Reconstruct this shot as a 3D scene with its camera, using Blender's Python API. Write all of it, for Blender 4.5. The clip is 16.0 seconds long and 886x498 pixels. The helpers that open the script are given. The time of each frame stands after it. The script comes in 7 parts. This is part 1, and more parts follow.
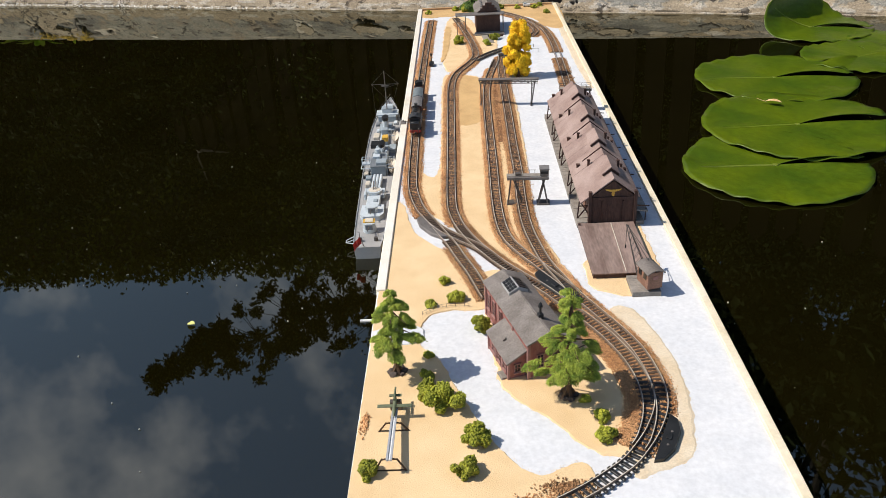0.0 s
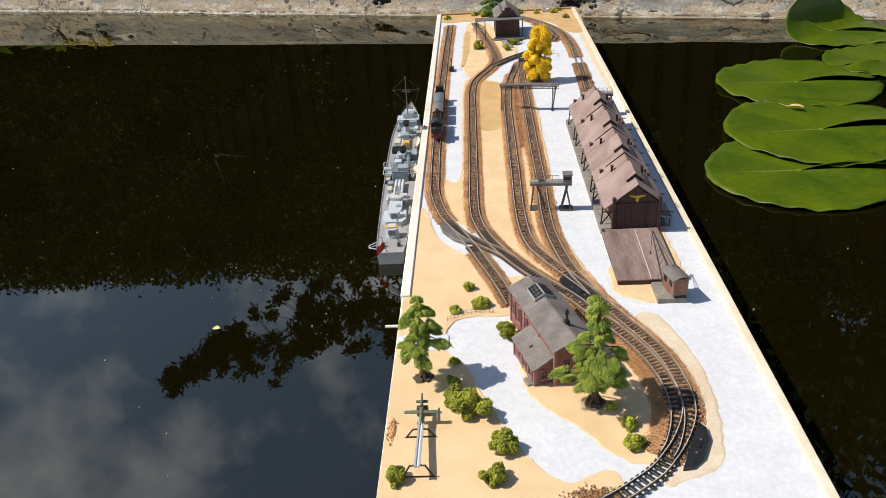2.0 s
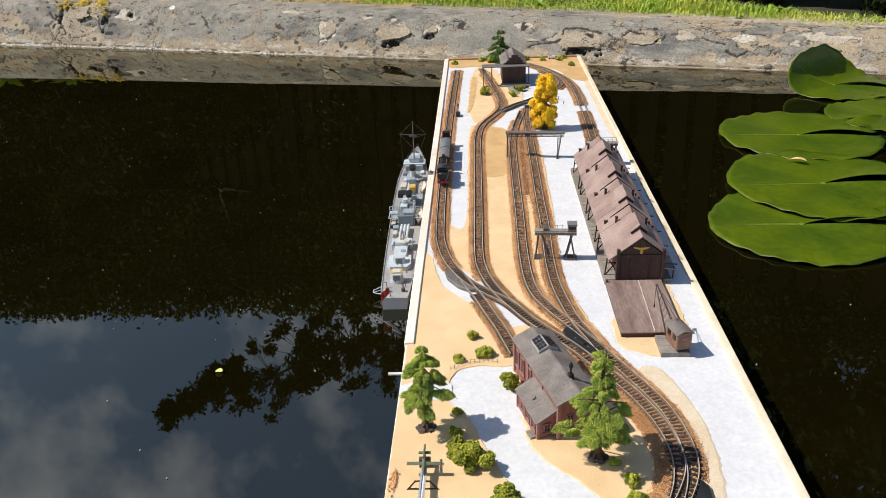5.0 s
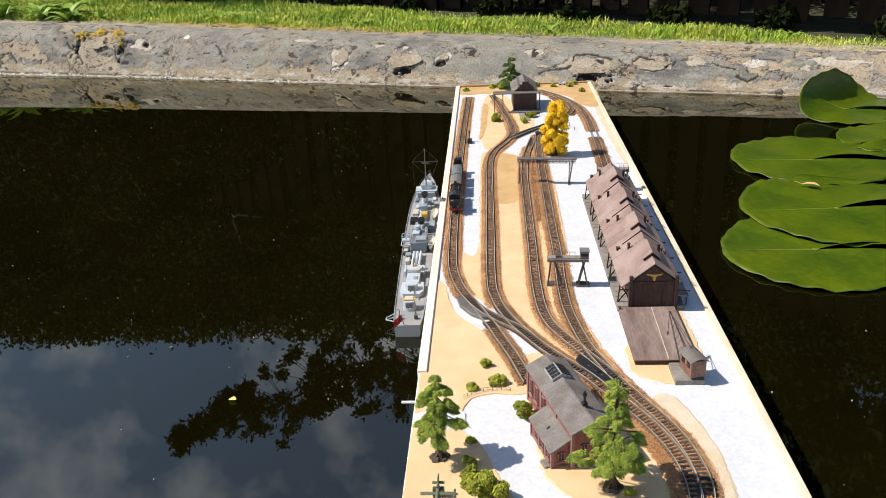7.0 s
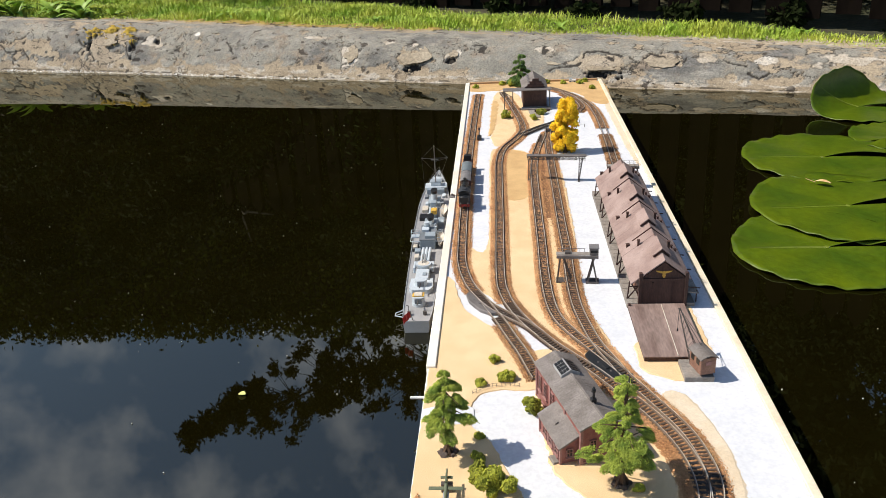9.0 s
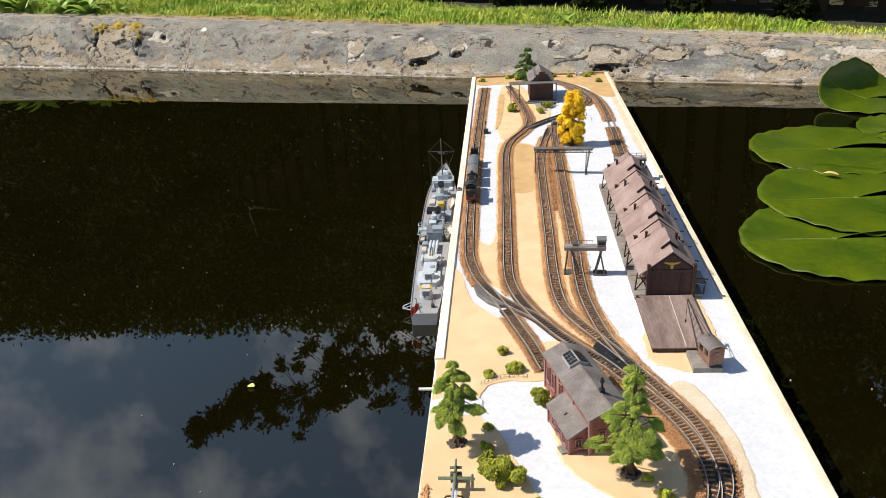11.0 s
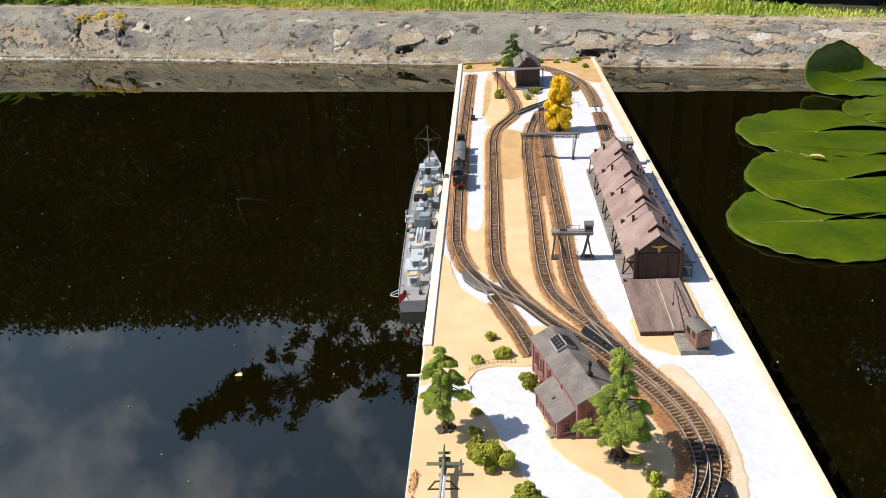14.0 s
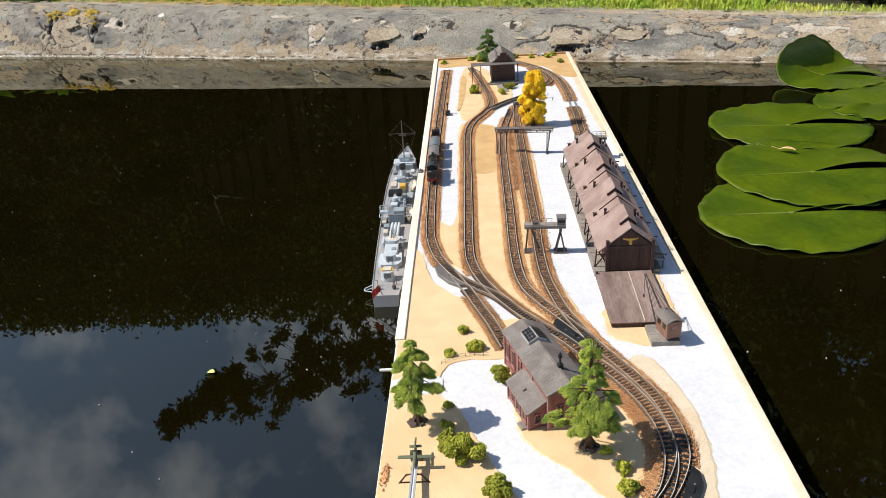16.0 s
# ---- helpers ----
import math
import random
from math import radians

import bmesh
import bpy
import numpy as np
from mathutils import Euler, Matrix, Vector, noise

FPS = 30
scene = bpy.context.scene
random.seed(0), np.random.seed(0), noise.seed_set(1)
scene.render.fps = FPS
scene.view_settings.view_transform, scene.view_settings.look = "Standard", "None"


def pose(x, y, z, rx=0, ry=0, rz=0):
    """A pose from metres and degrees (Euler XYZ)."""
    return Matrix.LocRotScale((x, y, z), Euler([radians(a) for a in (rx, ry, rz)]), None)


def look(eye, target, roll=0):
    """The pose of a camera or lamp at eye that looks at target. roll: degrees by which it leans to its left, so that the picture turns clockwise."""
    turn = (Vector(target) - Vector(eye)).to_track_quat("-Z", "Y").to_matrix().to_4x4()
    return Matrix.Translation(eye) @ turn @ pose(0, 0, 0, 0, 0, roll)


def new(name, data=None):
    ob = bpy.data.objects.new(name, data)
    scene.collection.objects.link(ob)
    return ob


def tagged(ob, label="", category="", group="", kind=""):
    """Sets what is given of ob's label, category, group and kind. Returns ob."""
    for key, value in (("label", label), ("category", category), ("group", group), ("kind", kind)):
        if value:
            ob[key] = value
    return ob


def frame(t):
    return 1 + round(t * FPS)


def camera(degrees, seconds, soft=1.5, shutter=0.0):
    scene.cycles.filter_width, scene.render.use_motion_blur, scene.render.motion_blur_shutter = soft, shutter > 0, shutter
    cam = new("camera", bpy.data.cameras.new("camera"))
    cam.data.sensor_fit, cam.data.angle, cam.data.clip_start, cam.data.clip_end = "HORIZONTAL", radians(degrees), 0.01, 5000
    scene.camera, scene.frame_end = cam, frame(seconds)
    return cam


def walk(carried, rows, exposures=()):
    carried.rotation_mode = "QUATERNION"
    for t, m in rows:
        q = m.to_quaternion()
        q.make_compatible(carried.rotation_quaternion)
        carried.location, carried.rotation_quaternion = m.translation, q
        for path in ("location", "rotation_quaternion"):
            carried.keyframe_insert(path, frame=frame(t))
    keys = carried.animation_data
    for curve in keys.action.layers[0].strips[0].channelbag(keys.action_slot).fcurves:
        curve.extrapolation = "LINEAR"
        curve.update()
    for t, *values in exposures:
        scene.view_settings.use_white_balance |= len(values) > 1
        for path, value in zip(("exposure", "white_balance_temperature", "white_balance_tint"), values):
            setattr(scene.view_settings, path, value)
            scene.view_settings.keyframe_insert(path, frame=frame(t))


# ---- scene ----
cam = camera(57.5, 16.0, 0.7)
PATH = [
    (0, (-0.068, -0.384, 0.451), (-0.13, 1.364, -0.519), -3.3),
    (0.5, (-0.067, -0.385, 0.454), (-0.145, 1.369, -0.505), -3.0),
    (1, (-0.074, -0.385, 0.453), (-0.159, 1.365, -0.511), -3.5),
    (1.5, (-0.074, -0.385, 0.454), (-0.171, 1.368, -0.504), -3.9),
    (2, (-0.078, -0.384, 0.454), (-0.174, 1.367, -0.506), -3.7),
    (2.5, (-0.074, -0.383, 0.458), (-0.164, 1.372, -0.497), -3.7),
    (3, (-0.072, -0.383, 0.461), (-0.167, 1.375, -0.489), -3.7),
    (3.5, (-0.072, -0.381, 0.458), (-0.154, 1.374, -0.497), -3.7),
    (4, (-0.075, -0.38, 0.458), (-0.159, 1.379, -0.49), -3.5),
    (4.5, (-0.08, -0.381, 0.46), (-0.167, 1.394, -0.457), -2.7),
    (4.7, (-0.082, -0.383, 0.464), (-0.175, 1.4, -0.437), -2.4),
    (7, (-0.083, -0.384, 0.471), (-0.205, 1.434, -0.354), -2.9),
    (7.5, (-0.084, -0.388, 0.467), (-0.23, 1.423, -0.369), -3.3),
    (8, (-0.073, -0.39, 0.469), (-0.199, 1.421, -0.37), -3.0),
    (8.5, (-0.078, -0.389, 0.465), (-0.196, 1.422, -0.377), -2.9),
    (9, (-0.083, -0.385, 0.469), (-0.228, 1.429, -0.359), -3.0),
    (11.5, (-0.085, -0.388, 0.466), (-0.245, 1.418, -0.38), -3.4),
    (12, (-0.085, -0.387, 0.466), (-0.239, 1.416, -0.387), -3.6),
    (12.5, (-0.086, -0.39, 0.467), (-0.25, 1.414, -0.382), -3.7),
    (13, (-0.084, -0.388, 0.462), (-0.243, 1.411, -0.396), -3.9),
    (13.5, (-0.081, -0.386, 0.463), (-0.246, 1.411, -0.398), -4.0),
    (14, (-0.082, -0.386, 0.462), (-0.218, 1.413, -0.401), -3.8),
    (14.5, (-0.075, -0.386, 0.461), (-0.208, 1.42, -0.388), -4.0),
    (15, (-0.076, -0.386, 0.461), (-0.21, 1.415, -0.396), -4.2),
    (15.5, (-0.079, -0.386, 0.459), (-0.194, 1.409, -0.416), -4.1),
    (16, (-0.073, -0.387, 0.459), (-0.163, 1.411, -0.414), -3.7),
]
walk(cam, [(t, look(eye, target, roll)) for t, eye, target, roll in PATH], ((0, 0.04), (4.5, 0.05), (7, 0.17), (16, 0.17)))

# ---- light ----
SUN_UP, SUN_FROM = 50.0, -90.0
world = bpy.data.worlds.new("sky")
scene.world = world
world.use_nodes = True
wt = world.node_tree
wt.nodes.clear()
sky = wt.nodes.new("ShaderNodeTexSky")
sky.sky_type = "NISHITA"
sky.sun_disc = False
sky.sun_elevation = radians(SUN_UP)
sky.sun_rotation = radians(SUN_FROM)
sky.air_density, sky.dust_density, sky.ozone_density = 1.0, 0.5, 1.7
wc = wt.nodes.new("ShaderNodeTexCoord")
wn = wt.nodes.new("ShaderNodeTexNoise")
wn.inputs["Scale"].default_value = 3.1
wn.inputs["Detail"].default_value = 6
wn.inputs["Roughness"].default_value = 0.55
wr = wt.nodes.new("ShaderNodeValToRGB")
wr.color_ramp.elements[0].position, wr.color_ramp.elements[1].position = 0.555, 0.72
wr.color_ramp.elements[0].color, wr.color_ramp.elements[1].color = (0, 0, 0, 1), (1, 1, 1, 1)
wx = wt.nodes.new("ShaderNodeMix")
wx.data_type = "RGBA"
wx.inputs[7].default_value = (9.6, 9.9, 11.2, 1)
wb = wt.nodes.new("ShaderNodeBackground")
wb.inputs["Strength"].default_value = 0.112
wo = wt.nodes.new("ShaderNodeOutputWorld")
wt.links.new(wc.outputs["Generated"], wn.inputs["Vector"])
# the clouds stand in a bank over the far trees and thin out towards the zenith and the sun
wd = wt.nodes.new("ShaderNodeVectorMath")
wd.operation = "DOT_PRODUCT"
wd.inputs[1].default_value = (-0.25, 0.80, 0.54)
wm = wt.nodes.new("ShaderNodeMapRange")
wm.inputs[1].default_value, wm.inputs[2].default_value = 0.3, 1.0
wm.inputs[3].default_value, wm.inputs[4].default_value = -0.12, 0.055
wa = wt.nodes.new("ShaderNodeMath")
wt.links.new(wc.outputs["Generated"], wd.inputs[0])
wt.links.new(wd.outputs["Value"], wm.inputs[0])
wt.links.new(wn.outputs["Fac"], wa.inputs[0])
wt.links.new(wm.outputs[0], wa.inputs[1])
wt.links.new(wa.outputs[0], wr.inputs["Fac"])
wt.links.new(wr.outputs["Color"], wx.inputs[0])
wt.links.new(sky.outputs["Color"], wx.inputs[6])
wt.links.new(wx.outputs[2], wb.inputs["Color"])
wt.links.new(wb.outputs["Background"], wo.inputs["Surface"])

sun = new("sun", bpy.data.lights.new("sun", "SUN"))
sun.data.energy, sun.data.angle, sun.data.color = 4.6, radians(0.53), (1.0, 0.928, 0.835)
up = radians(SUN_UP)
sun.matrix_world = look((-4 * math.cos(up), 0.0, 4 * math.sin(up)), (0, 0, 0))


# ---- materials ----
def mat(name, c1, c2, scale=200.0, rough=0.8, metal=0.0, grain=1500.0, grainy=0.25, bump=0.4, deep=0.0004, vary=0.0, spec=0.5, stretch=(1, 1, 1), coat=0.0):
    """Two colours in large soft patches, a finer grain over them, and relief from the grain."""
    m = bpy.data.materials.new(name)
    m.use_nodes = True
    t = m.node_tree
    n, k = t.nodes, t.links
    bsdf = n["Principled BSDF"]
    co = n.new("ShaderNodeTexCoord")
    mp = n.new("ShaderNodeMapping")
    mp.inputs["Scale"].default_value = stretch
    k.new(co.outputs["Object"], mp.inputs["Vector"])
    a = n.new("ShaderNodeTexNoise")
    a.inputs["Scale"].default_value, a.inputs["Detail"].default_value = scale, 5
    b = n.new("ShaderNodeTexNoise")
    b.inputs["Scale"].default_value, b.inputs["Detail"].default_value = grain, 3
    k.new(mp.outputs["Vector"], a.inputs["Vector"])
    k.new(mp.outputs["Vector"], b.inputs["Vector"])
    ra = n.new("ShaderNodeMapRange")
    ra.inputs[1].default_value, ra.inputs[2].default_value = 0.35, 0.65
    k.new(a.outputs["Fac"], ra.inputs[0])
    mx = n.new("ShaderNodeMix")
    mx.data_type = "RGBA"
    mx.inputs[6].default_value, mx.inputs[7].default_value = (*c1, 1), (*c2, 1)
    k.new(ra.outputs[0], mx.inputs[0])
    rb = n.new("ShaderNodeMapRange")
    rb.inputs[1].default_value, rb.inputs[2].default_value = 0.3, 0.7
    rb.inputs[3].default_value, rb.inputs[4].default_value = 1 - grainy, 1 + grainy
    k.new(b.outputs["Fac"], rb.inputs[0])
    hs = n.new("ShaderNodeHueSaturation")
    k.new(mx.outputs[2], hs.inputs["Color"])
    if vary:
        oi = n.new("ShaderNodeObjectInfo")
        geo = n.new("ShaderNodeNewGeometry")
        ad = n.new("ShaderNodeMath")
        ad.operation = "ADD"
        k.new(oi.outputs["Random"], ad.inputs[0])
        k.new(geo.outputs["Random Per Island"], ad.inputs[1])
        rv = n.new("ShaderNodeMapRange")
        rv.inputs[1].default_value, rv.inputs[2].default_value = 0.0, 2.0
        rv.inputs[3].default_value, rv.inputs[4].default_value = 1 - vary, 1 + vary
        k.new(ad.outputs[0], rv.inputs[0])
        mu = n.new("ShaderNodeMath")
        mu.operation = "MULTIPLY"
        k.new(rb.outputs[0], mu.inputs[0])
        k.new(rv.outputs[0], mu.inputs[1])
        k.new(mu.outputs[0], hs.inputs["Value"])
    else:
        k.new(rb.outputs[0], hs.inputs["Value"])
    k.new(hs.outputs["Color"], bsdf.inputs["Base Color"])
    bsdf.inputs["Roughness"].default_value, bsdf.inputs["Metallic"].default_value = rough, metal
    bsdf.inputs["Specular IOR Level"].default_value = spec
    bsdf.inputs["Coat Weight"].default_value = coat
    if bump:
        bp = n.new("ShaderNodeBump")
        bp.inputs["Strength"].default_value, bp.inputs["Distance"].default_value = bump, deep
        k.new(b.outputs["Fac"], bp.inputs["Height"])
        k.new(bp.outputs["Normal"], bsdf.inputs["Normal"])
    return m


PLASTER = mat("white_plaster", (0.70, 0.703, 0.712), (0.645, 0.655, 0.672), 45, 0.9, grain=260, grainy=0.07, bump=0.3)
SAND = mat("fine_sand", (0.80, 0.588, 0.335), (0.72, 0.505, 0.27), 38, 0.95, grain=1200, grainy=0.22, bump=0.45, deep=0.0008)
SAND_DARK = mat("ochre_sand", (0.66, 0.43, 0.19), (0.56, 0.35, 0.15), 40, 0.95, grain=900, grainy=0.18, bump=0.8, deep=0.0008)
SAND_EDGE = mat("damp_sand", (0.66, 0.53, 0.36), (0.72, 0.61, 0.45), 60, 0.95, grain=900, grainy=0.12, bump=0.6, deep=0.0006)
TRIM = mat("cream_paint", (0.82, 0.74, 0.56), (0.72, 0.62, 0.43), 40, 0.6, grain=300, grainy=0.06, bump=0.15)
TRIM_WHITE = mat("white_strip", (0.82, 0.79, 0.70), (0.76, 0.70, 0.58), 30, 0.6, grain=300, grainy=0.05, bump=0.15)
TRIM_BROWN = mat("bare_pine", (0.52, 0.33, 0.17), (0.42, 0.25, 0.12), 60, 0.7, grain=400, grainy=0.15, bump=0.2, stretch=(0.2, 1, 1))
BOARD_SIDE = mat("board_edge", (0.20, 0.14, 0.08), (0.30, 0.22, 0.13), 30, 0.8, grain=300, grainy=0.2, stretch=(1, 0.1, 1))
BALLAST = mat("cork_ballast", (0.60, 0.345, 0.165), (0.45, 0.225, 0.095), 60, 0.95, grain=2000, grainy=0.25, bump=0.3, vary=0.8)
BALLAST_BED = mat("ballast_glue", (0.30, 0.145, 0.06), (0.20, 0.09, 0.04), 200, 0.95, grain=1200, grainy=0.4, bump=1.0, deep=0.001)
RAIL = mat("weathered_rail", (0.68, 0.62, 0.53), (0.50, 0.43, 0.35), 60, 0.45, 0.15, grain=800, grainy=0.15, bump=0.1)
RAIL_SIDE = mat("rusty_rail", (0.27, 0.20, 0.145), (0.18, 0.125, 0.088), 90, 0.6, 0.15, grain=800, bump=0.1)
SLEEPER = mat("brown_sleeper", (0.085, 0.056, 0.040), (0.14, 0.098, 0.068), 120, 0.85, grain=1500, grainy=0.2, vary=0.25)
SLEEPER_BLACK = mat("black_sleeper", (0.020, 0.020, 0.021), (0.042, 0.041, 0.040), 120, 0.42, grain=1500, grainy=0.2, vary=0.2)
BLACK = mat("black_plastic", (0.012, 0.013, 0.014), (0.022, 0.023, 0.024), 100, 0.38, grain=900, grainy=0.15, bump=0.1)
ROOF_GREY = mat("grey_roof_felt", (0.150, 0.128, 0.112), (0.225, 0.198, 0.178), 70, 0.75, grain=700, grainy=0.2, bump=0.3)
BRICK = mat("red_brick_wall", (0.225, 0.078, 0.066), (0.30, 0.125, 0.105), 160, 0.8, grain=1800, grainy=0.25, bump=0.3)
BRICK_PALE = mat("pale_pink_trim", (0.36, 0.20, 0.175), (0.28, 0.135, 0.118), 160, 0.8, grain=1800, grainy=0.2)
DARK_WOOD = mat("dark_brown_boards", (0.055, 0.026, 0.019), (0.085, 0.042, 0.03), 120, 0.75, grain=900, grainy=0.3, bump=0.4, stretch=(1, 1, 0.2))
SHED_ROOF = mat("brown_roof_felt", (0.255, 0.172, 0.146), (0.36, 0.262, 0.228), 40, 0.8, grain=500, grainy=0.14, bump=0.25)
PLANK = mat("weathered_plank", (0.30, 0.215, 0.18), (0.165, 0.105, 0.085), 55, 0.8, grain=500, grainy=0.2, bump=0.3, stretch=(1, 0.2, 1), vary=0.12)
PLANK_GREY = mat("grey_plank", (0.30, 0.268, 0.23), (0.215, 0.187, 0.158), 60, 0.8, grain=500, grainy=0.2, bump=0.3, vary=0.15)
STEEL_DARK = mat("dark_steel_paint", (0.075, 0.065, 0.058), (0.11, 0.095, 0.085), 120, 0.55, 0.2, grain=1500, grainy=0.2, bump=0.1)
STEEL_GREY = mat("grey_steel_paint", (0.20, 0.18, 0.165), (0.14, 0.125, 0.115), 120, 0.55, 0.1, grain=1500, grainy=0.2, bump=0.1)
CAB_WOOD = mat("reddish_cab_wood", (0.20, 0.10, 0.065), (0.28, 0.155, 0.105), 120, 0.8, grain=1200, grainy=0.25)
GOLD = mat("gold_paint", (0.62, 0.42, 0.10), (0.55, 0.36, 0.08), 200, 0.4, 0.6, bump=0.1)
GLASS_DARK = mat("dark_window", (0.012, 0.013, 0.014), (0.02, 0.02, 0.02), 100, 0.28, bump=0.0, spec=0.3)
FOAM_GREEN = mat("olive_foam", (0.36, 0.365, 0.035), (0.185, 0.205, 0.02), 150, 0.95, grain=1500, grainy=0.3, bump=0.5, vary=0.5)
FOAM_YELLOW = mat("yellow_foam", (0.86, 0.58, 0.02), (0.76, 0.45, 0.012), 100, 0.95, grain=1200, grainy=0.25, bump=0.5, vary=0.35)
CONIFER = mat("conifer_fibre", (0.46, 0.52, 0.075), (0.17, 0.26, 0.035), 120, 0.9, grain=1500, grainy=0.3, bump=0.3, vary=0.45)
FIR_DARK = mat("dark_fir_fibre", (0.24, 0.36, 0.08), (0.10, 0.19, 0.04), 120, 0.9, grain=1500, grainy=0.3, bump=0.3, vary=0.4)
BARK = mat("brown_bark", (0.11, 0.065, 0.035), (0.07, 0.04, 0.022), 300, 0.9, grain=2500, grainy=0.4, bump=0.6)
STONE = mat("dark_stone", (0.115, 0.085, 0.068), (0.065, 0.05, 0.042), 200, 0.9, grain=900, grainy=0.3, bump=0.6)
SHIP_GREY = mat("light_grey_hull", (0.44, 0.46, 0.47), (0.37, 0.39, 0.41), 40, 0.55, grain=700, grainy=0.08, bump=0.1)
SHIP_PALE = mat("pale_grey_paint", (0.56, 0.605, 0.63), (0.45, 0.50, 0.53), 60, 0.5, grain=700, grainy=0.08, bump=0.1)
SHIP_DECK = mat("grey_deck", (0.37, 0.36, 0.35), (0.30, 0.295, 0.29), 40, 0.7, grain=900, grainy=0.12, bump=0.2)
SHIP_DARK = mat("blue_grey_paint", (0.25, 0.295, 0.32), (0.32, 0.365, 0.39), 60, 0.55, grain=700, grainy=0.1, bump=0.1)
SHIP_SHADE = mat("dark_grey_steel_and_shadow", (0.15, 0.165, 0.175), (0.20, 0.215, 0.225), 60, 0.55, grain=700, grainy=0.12, bump=0.1)
BOAT_WHITE = mat("cream_boat", (0.66, 0.60, 0.50), (0.55, 0.48, 0.38), 80, 0.6, bump=0.1)
YELLOW = mat("yellow_paint", (0.72, 0.42, 0.06), (0.62, 0.36, 0.05), 120, 0.5, bump=0.1)
RED = mat("red_paint", (0.42, 0.045, 0.03), (0.33, 0.03, 0.022), 120, 0.55, bump=0.1)
FLAG_RED = mat("red_cloth", (0.52, 0.09, 0.075), (0.42, 0.06, 0.05), 120, 0.8)
WHITE = mat("white_paint", (0.78, 0.78, 0.76), (0.68, 0.68, 0.66), 100, 0.5, bump=0.1)
SILVER = mat("silver_rail_paint", (0.55, 0.57, 0.60), (0.45, 0.47, 0.50), 150, 0.4, 0.3, bump=0.1)
FIELD_GREEN = mat("field_green_paint", (0.15, 0.17, 0.10), (0.11, 0.13, 0.075), 150, 0.6, bump=0.1)
LOCO_BLACK = mat("satin_black_paint", (0.014, 0.015, 0.016), (0.024, 0.026, 0.028), 150, 0.32, bump=0.05)
LOCO_ROOF = mat("dark_grey_cab_roof", (0.035, 0.038, 0.042), (0.055, 0.058, 0.062), 150, 0.45, bump=0.05)
WAGON_BROWN = mat("oxide_red_wagon", (0.13, 0.052, 0.036), (0.095, 0.04, 0.03), 200, 0.7, grain=1500, grainy=0.2, bump=0.2)
WAGON_ROOF = mat("grey_wagon_roof", (0.20, 0.19, 0.185), (0.15, 0.142, 0.138), 150, 0.7, bump=0.1)
WAGON_ROOF_BLUE = mat("blue_grey_wagon_roof", (0.17, 0.20, 0.21), (0.125, 0.15, 0.16), 150, 0.6, bump=0.1)
WAGON_DARK = mat("dark_brown_wagon", (0.075, 0.036, 0.028), (0.05, 0.026, 0.021), 200, 0.7, grain=1500, grainy=0.2, bump=0.2)
LILY = mat("lily_leaf_green", (0.100, 0.140, 0.003), (0.048, 0.090, 0.004), 11, 0.36, grain=100, grainy=0.16, bump=0.3, deep=0.002, spec=0.4)
LILY_RIB = mat("pale_leaf_rib", (0.17, 0.21, 0.02), (0.12, 0.16, 0.012), 30, 0.5, grain=200, grainy=0.15, bump=0.1)
DRY_LEAF = mat("dry_leaf", (0.72, 0.50, 0.26), (0.62, 0.38, 0.16), 80, 0.8, grain=400)
YELLOW_LEAF = mat("yellow_leaf", (0.66, 0.66, 0.22), (0.6, 0.58, 0.15), 80, 0.8, grain=400)
FLECK = mat("pale_fleck", (0.72, 0.71, 0.64), (0.50, 0.49, 0.42), 80, 0.8, vary=0.4)
GRASS = mat("lawn_blade", (0.28, 0.43, 0.035), (0.50, 0.54, 0.075), 9, 0.6, grain=60, grainy=0.2, bump=0.0, vary=0.45)
# soil colour darkened to carry the shade at the foot of the fence
LAWN = mat("shaded_lawn_soil", (0.04, 0.045, 0.016), (0.065, 0.055, 0.025), 6, 0.95, grain=80, grainy=0.4, bump=0.6, deep=0.01)
WEED = mat("weed_leaf", (0.30, 0.44, 0.05), (0.20, 0.34, 0.04), 20, 0.5, grain=150, grainy=0.15, bump=0.2, deep=0.002, vary=0.2)
# the fence's shade is put into this near-black wood colour
FENCE = mat("shaded_fence_wood", (0.006, 0.004, 0.003), (0.010, 0.007, 0.005), 12, 1.0, grain=60, grainy=0.3, bump=0.4, deep=0.002, stretch=(1, 1, 0.15), vary=0.2, spec=0.05)
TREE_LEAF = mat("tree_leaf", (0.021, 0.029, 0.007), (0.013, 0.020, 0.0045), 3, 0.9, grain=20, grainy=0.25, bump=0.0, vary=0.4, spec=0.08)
HEDGE_LEAF = mat("hedge_leaf", (0.14, 0.15, 0.02), (0.07, 0.085, 0.013), 3, 0.8, grain=20, grainy=0.25, bump=0.0, vary=0.5, spec=0.15)
TREE_BARK = mat("tree_bark", (0.035, 0.027, 0.019), (0.022, 0.016, 0.012), 8, 0.9, grain=60, grainy=0.4, bump=0.8, deep=0.01)


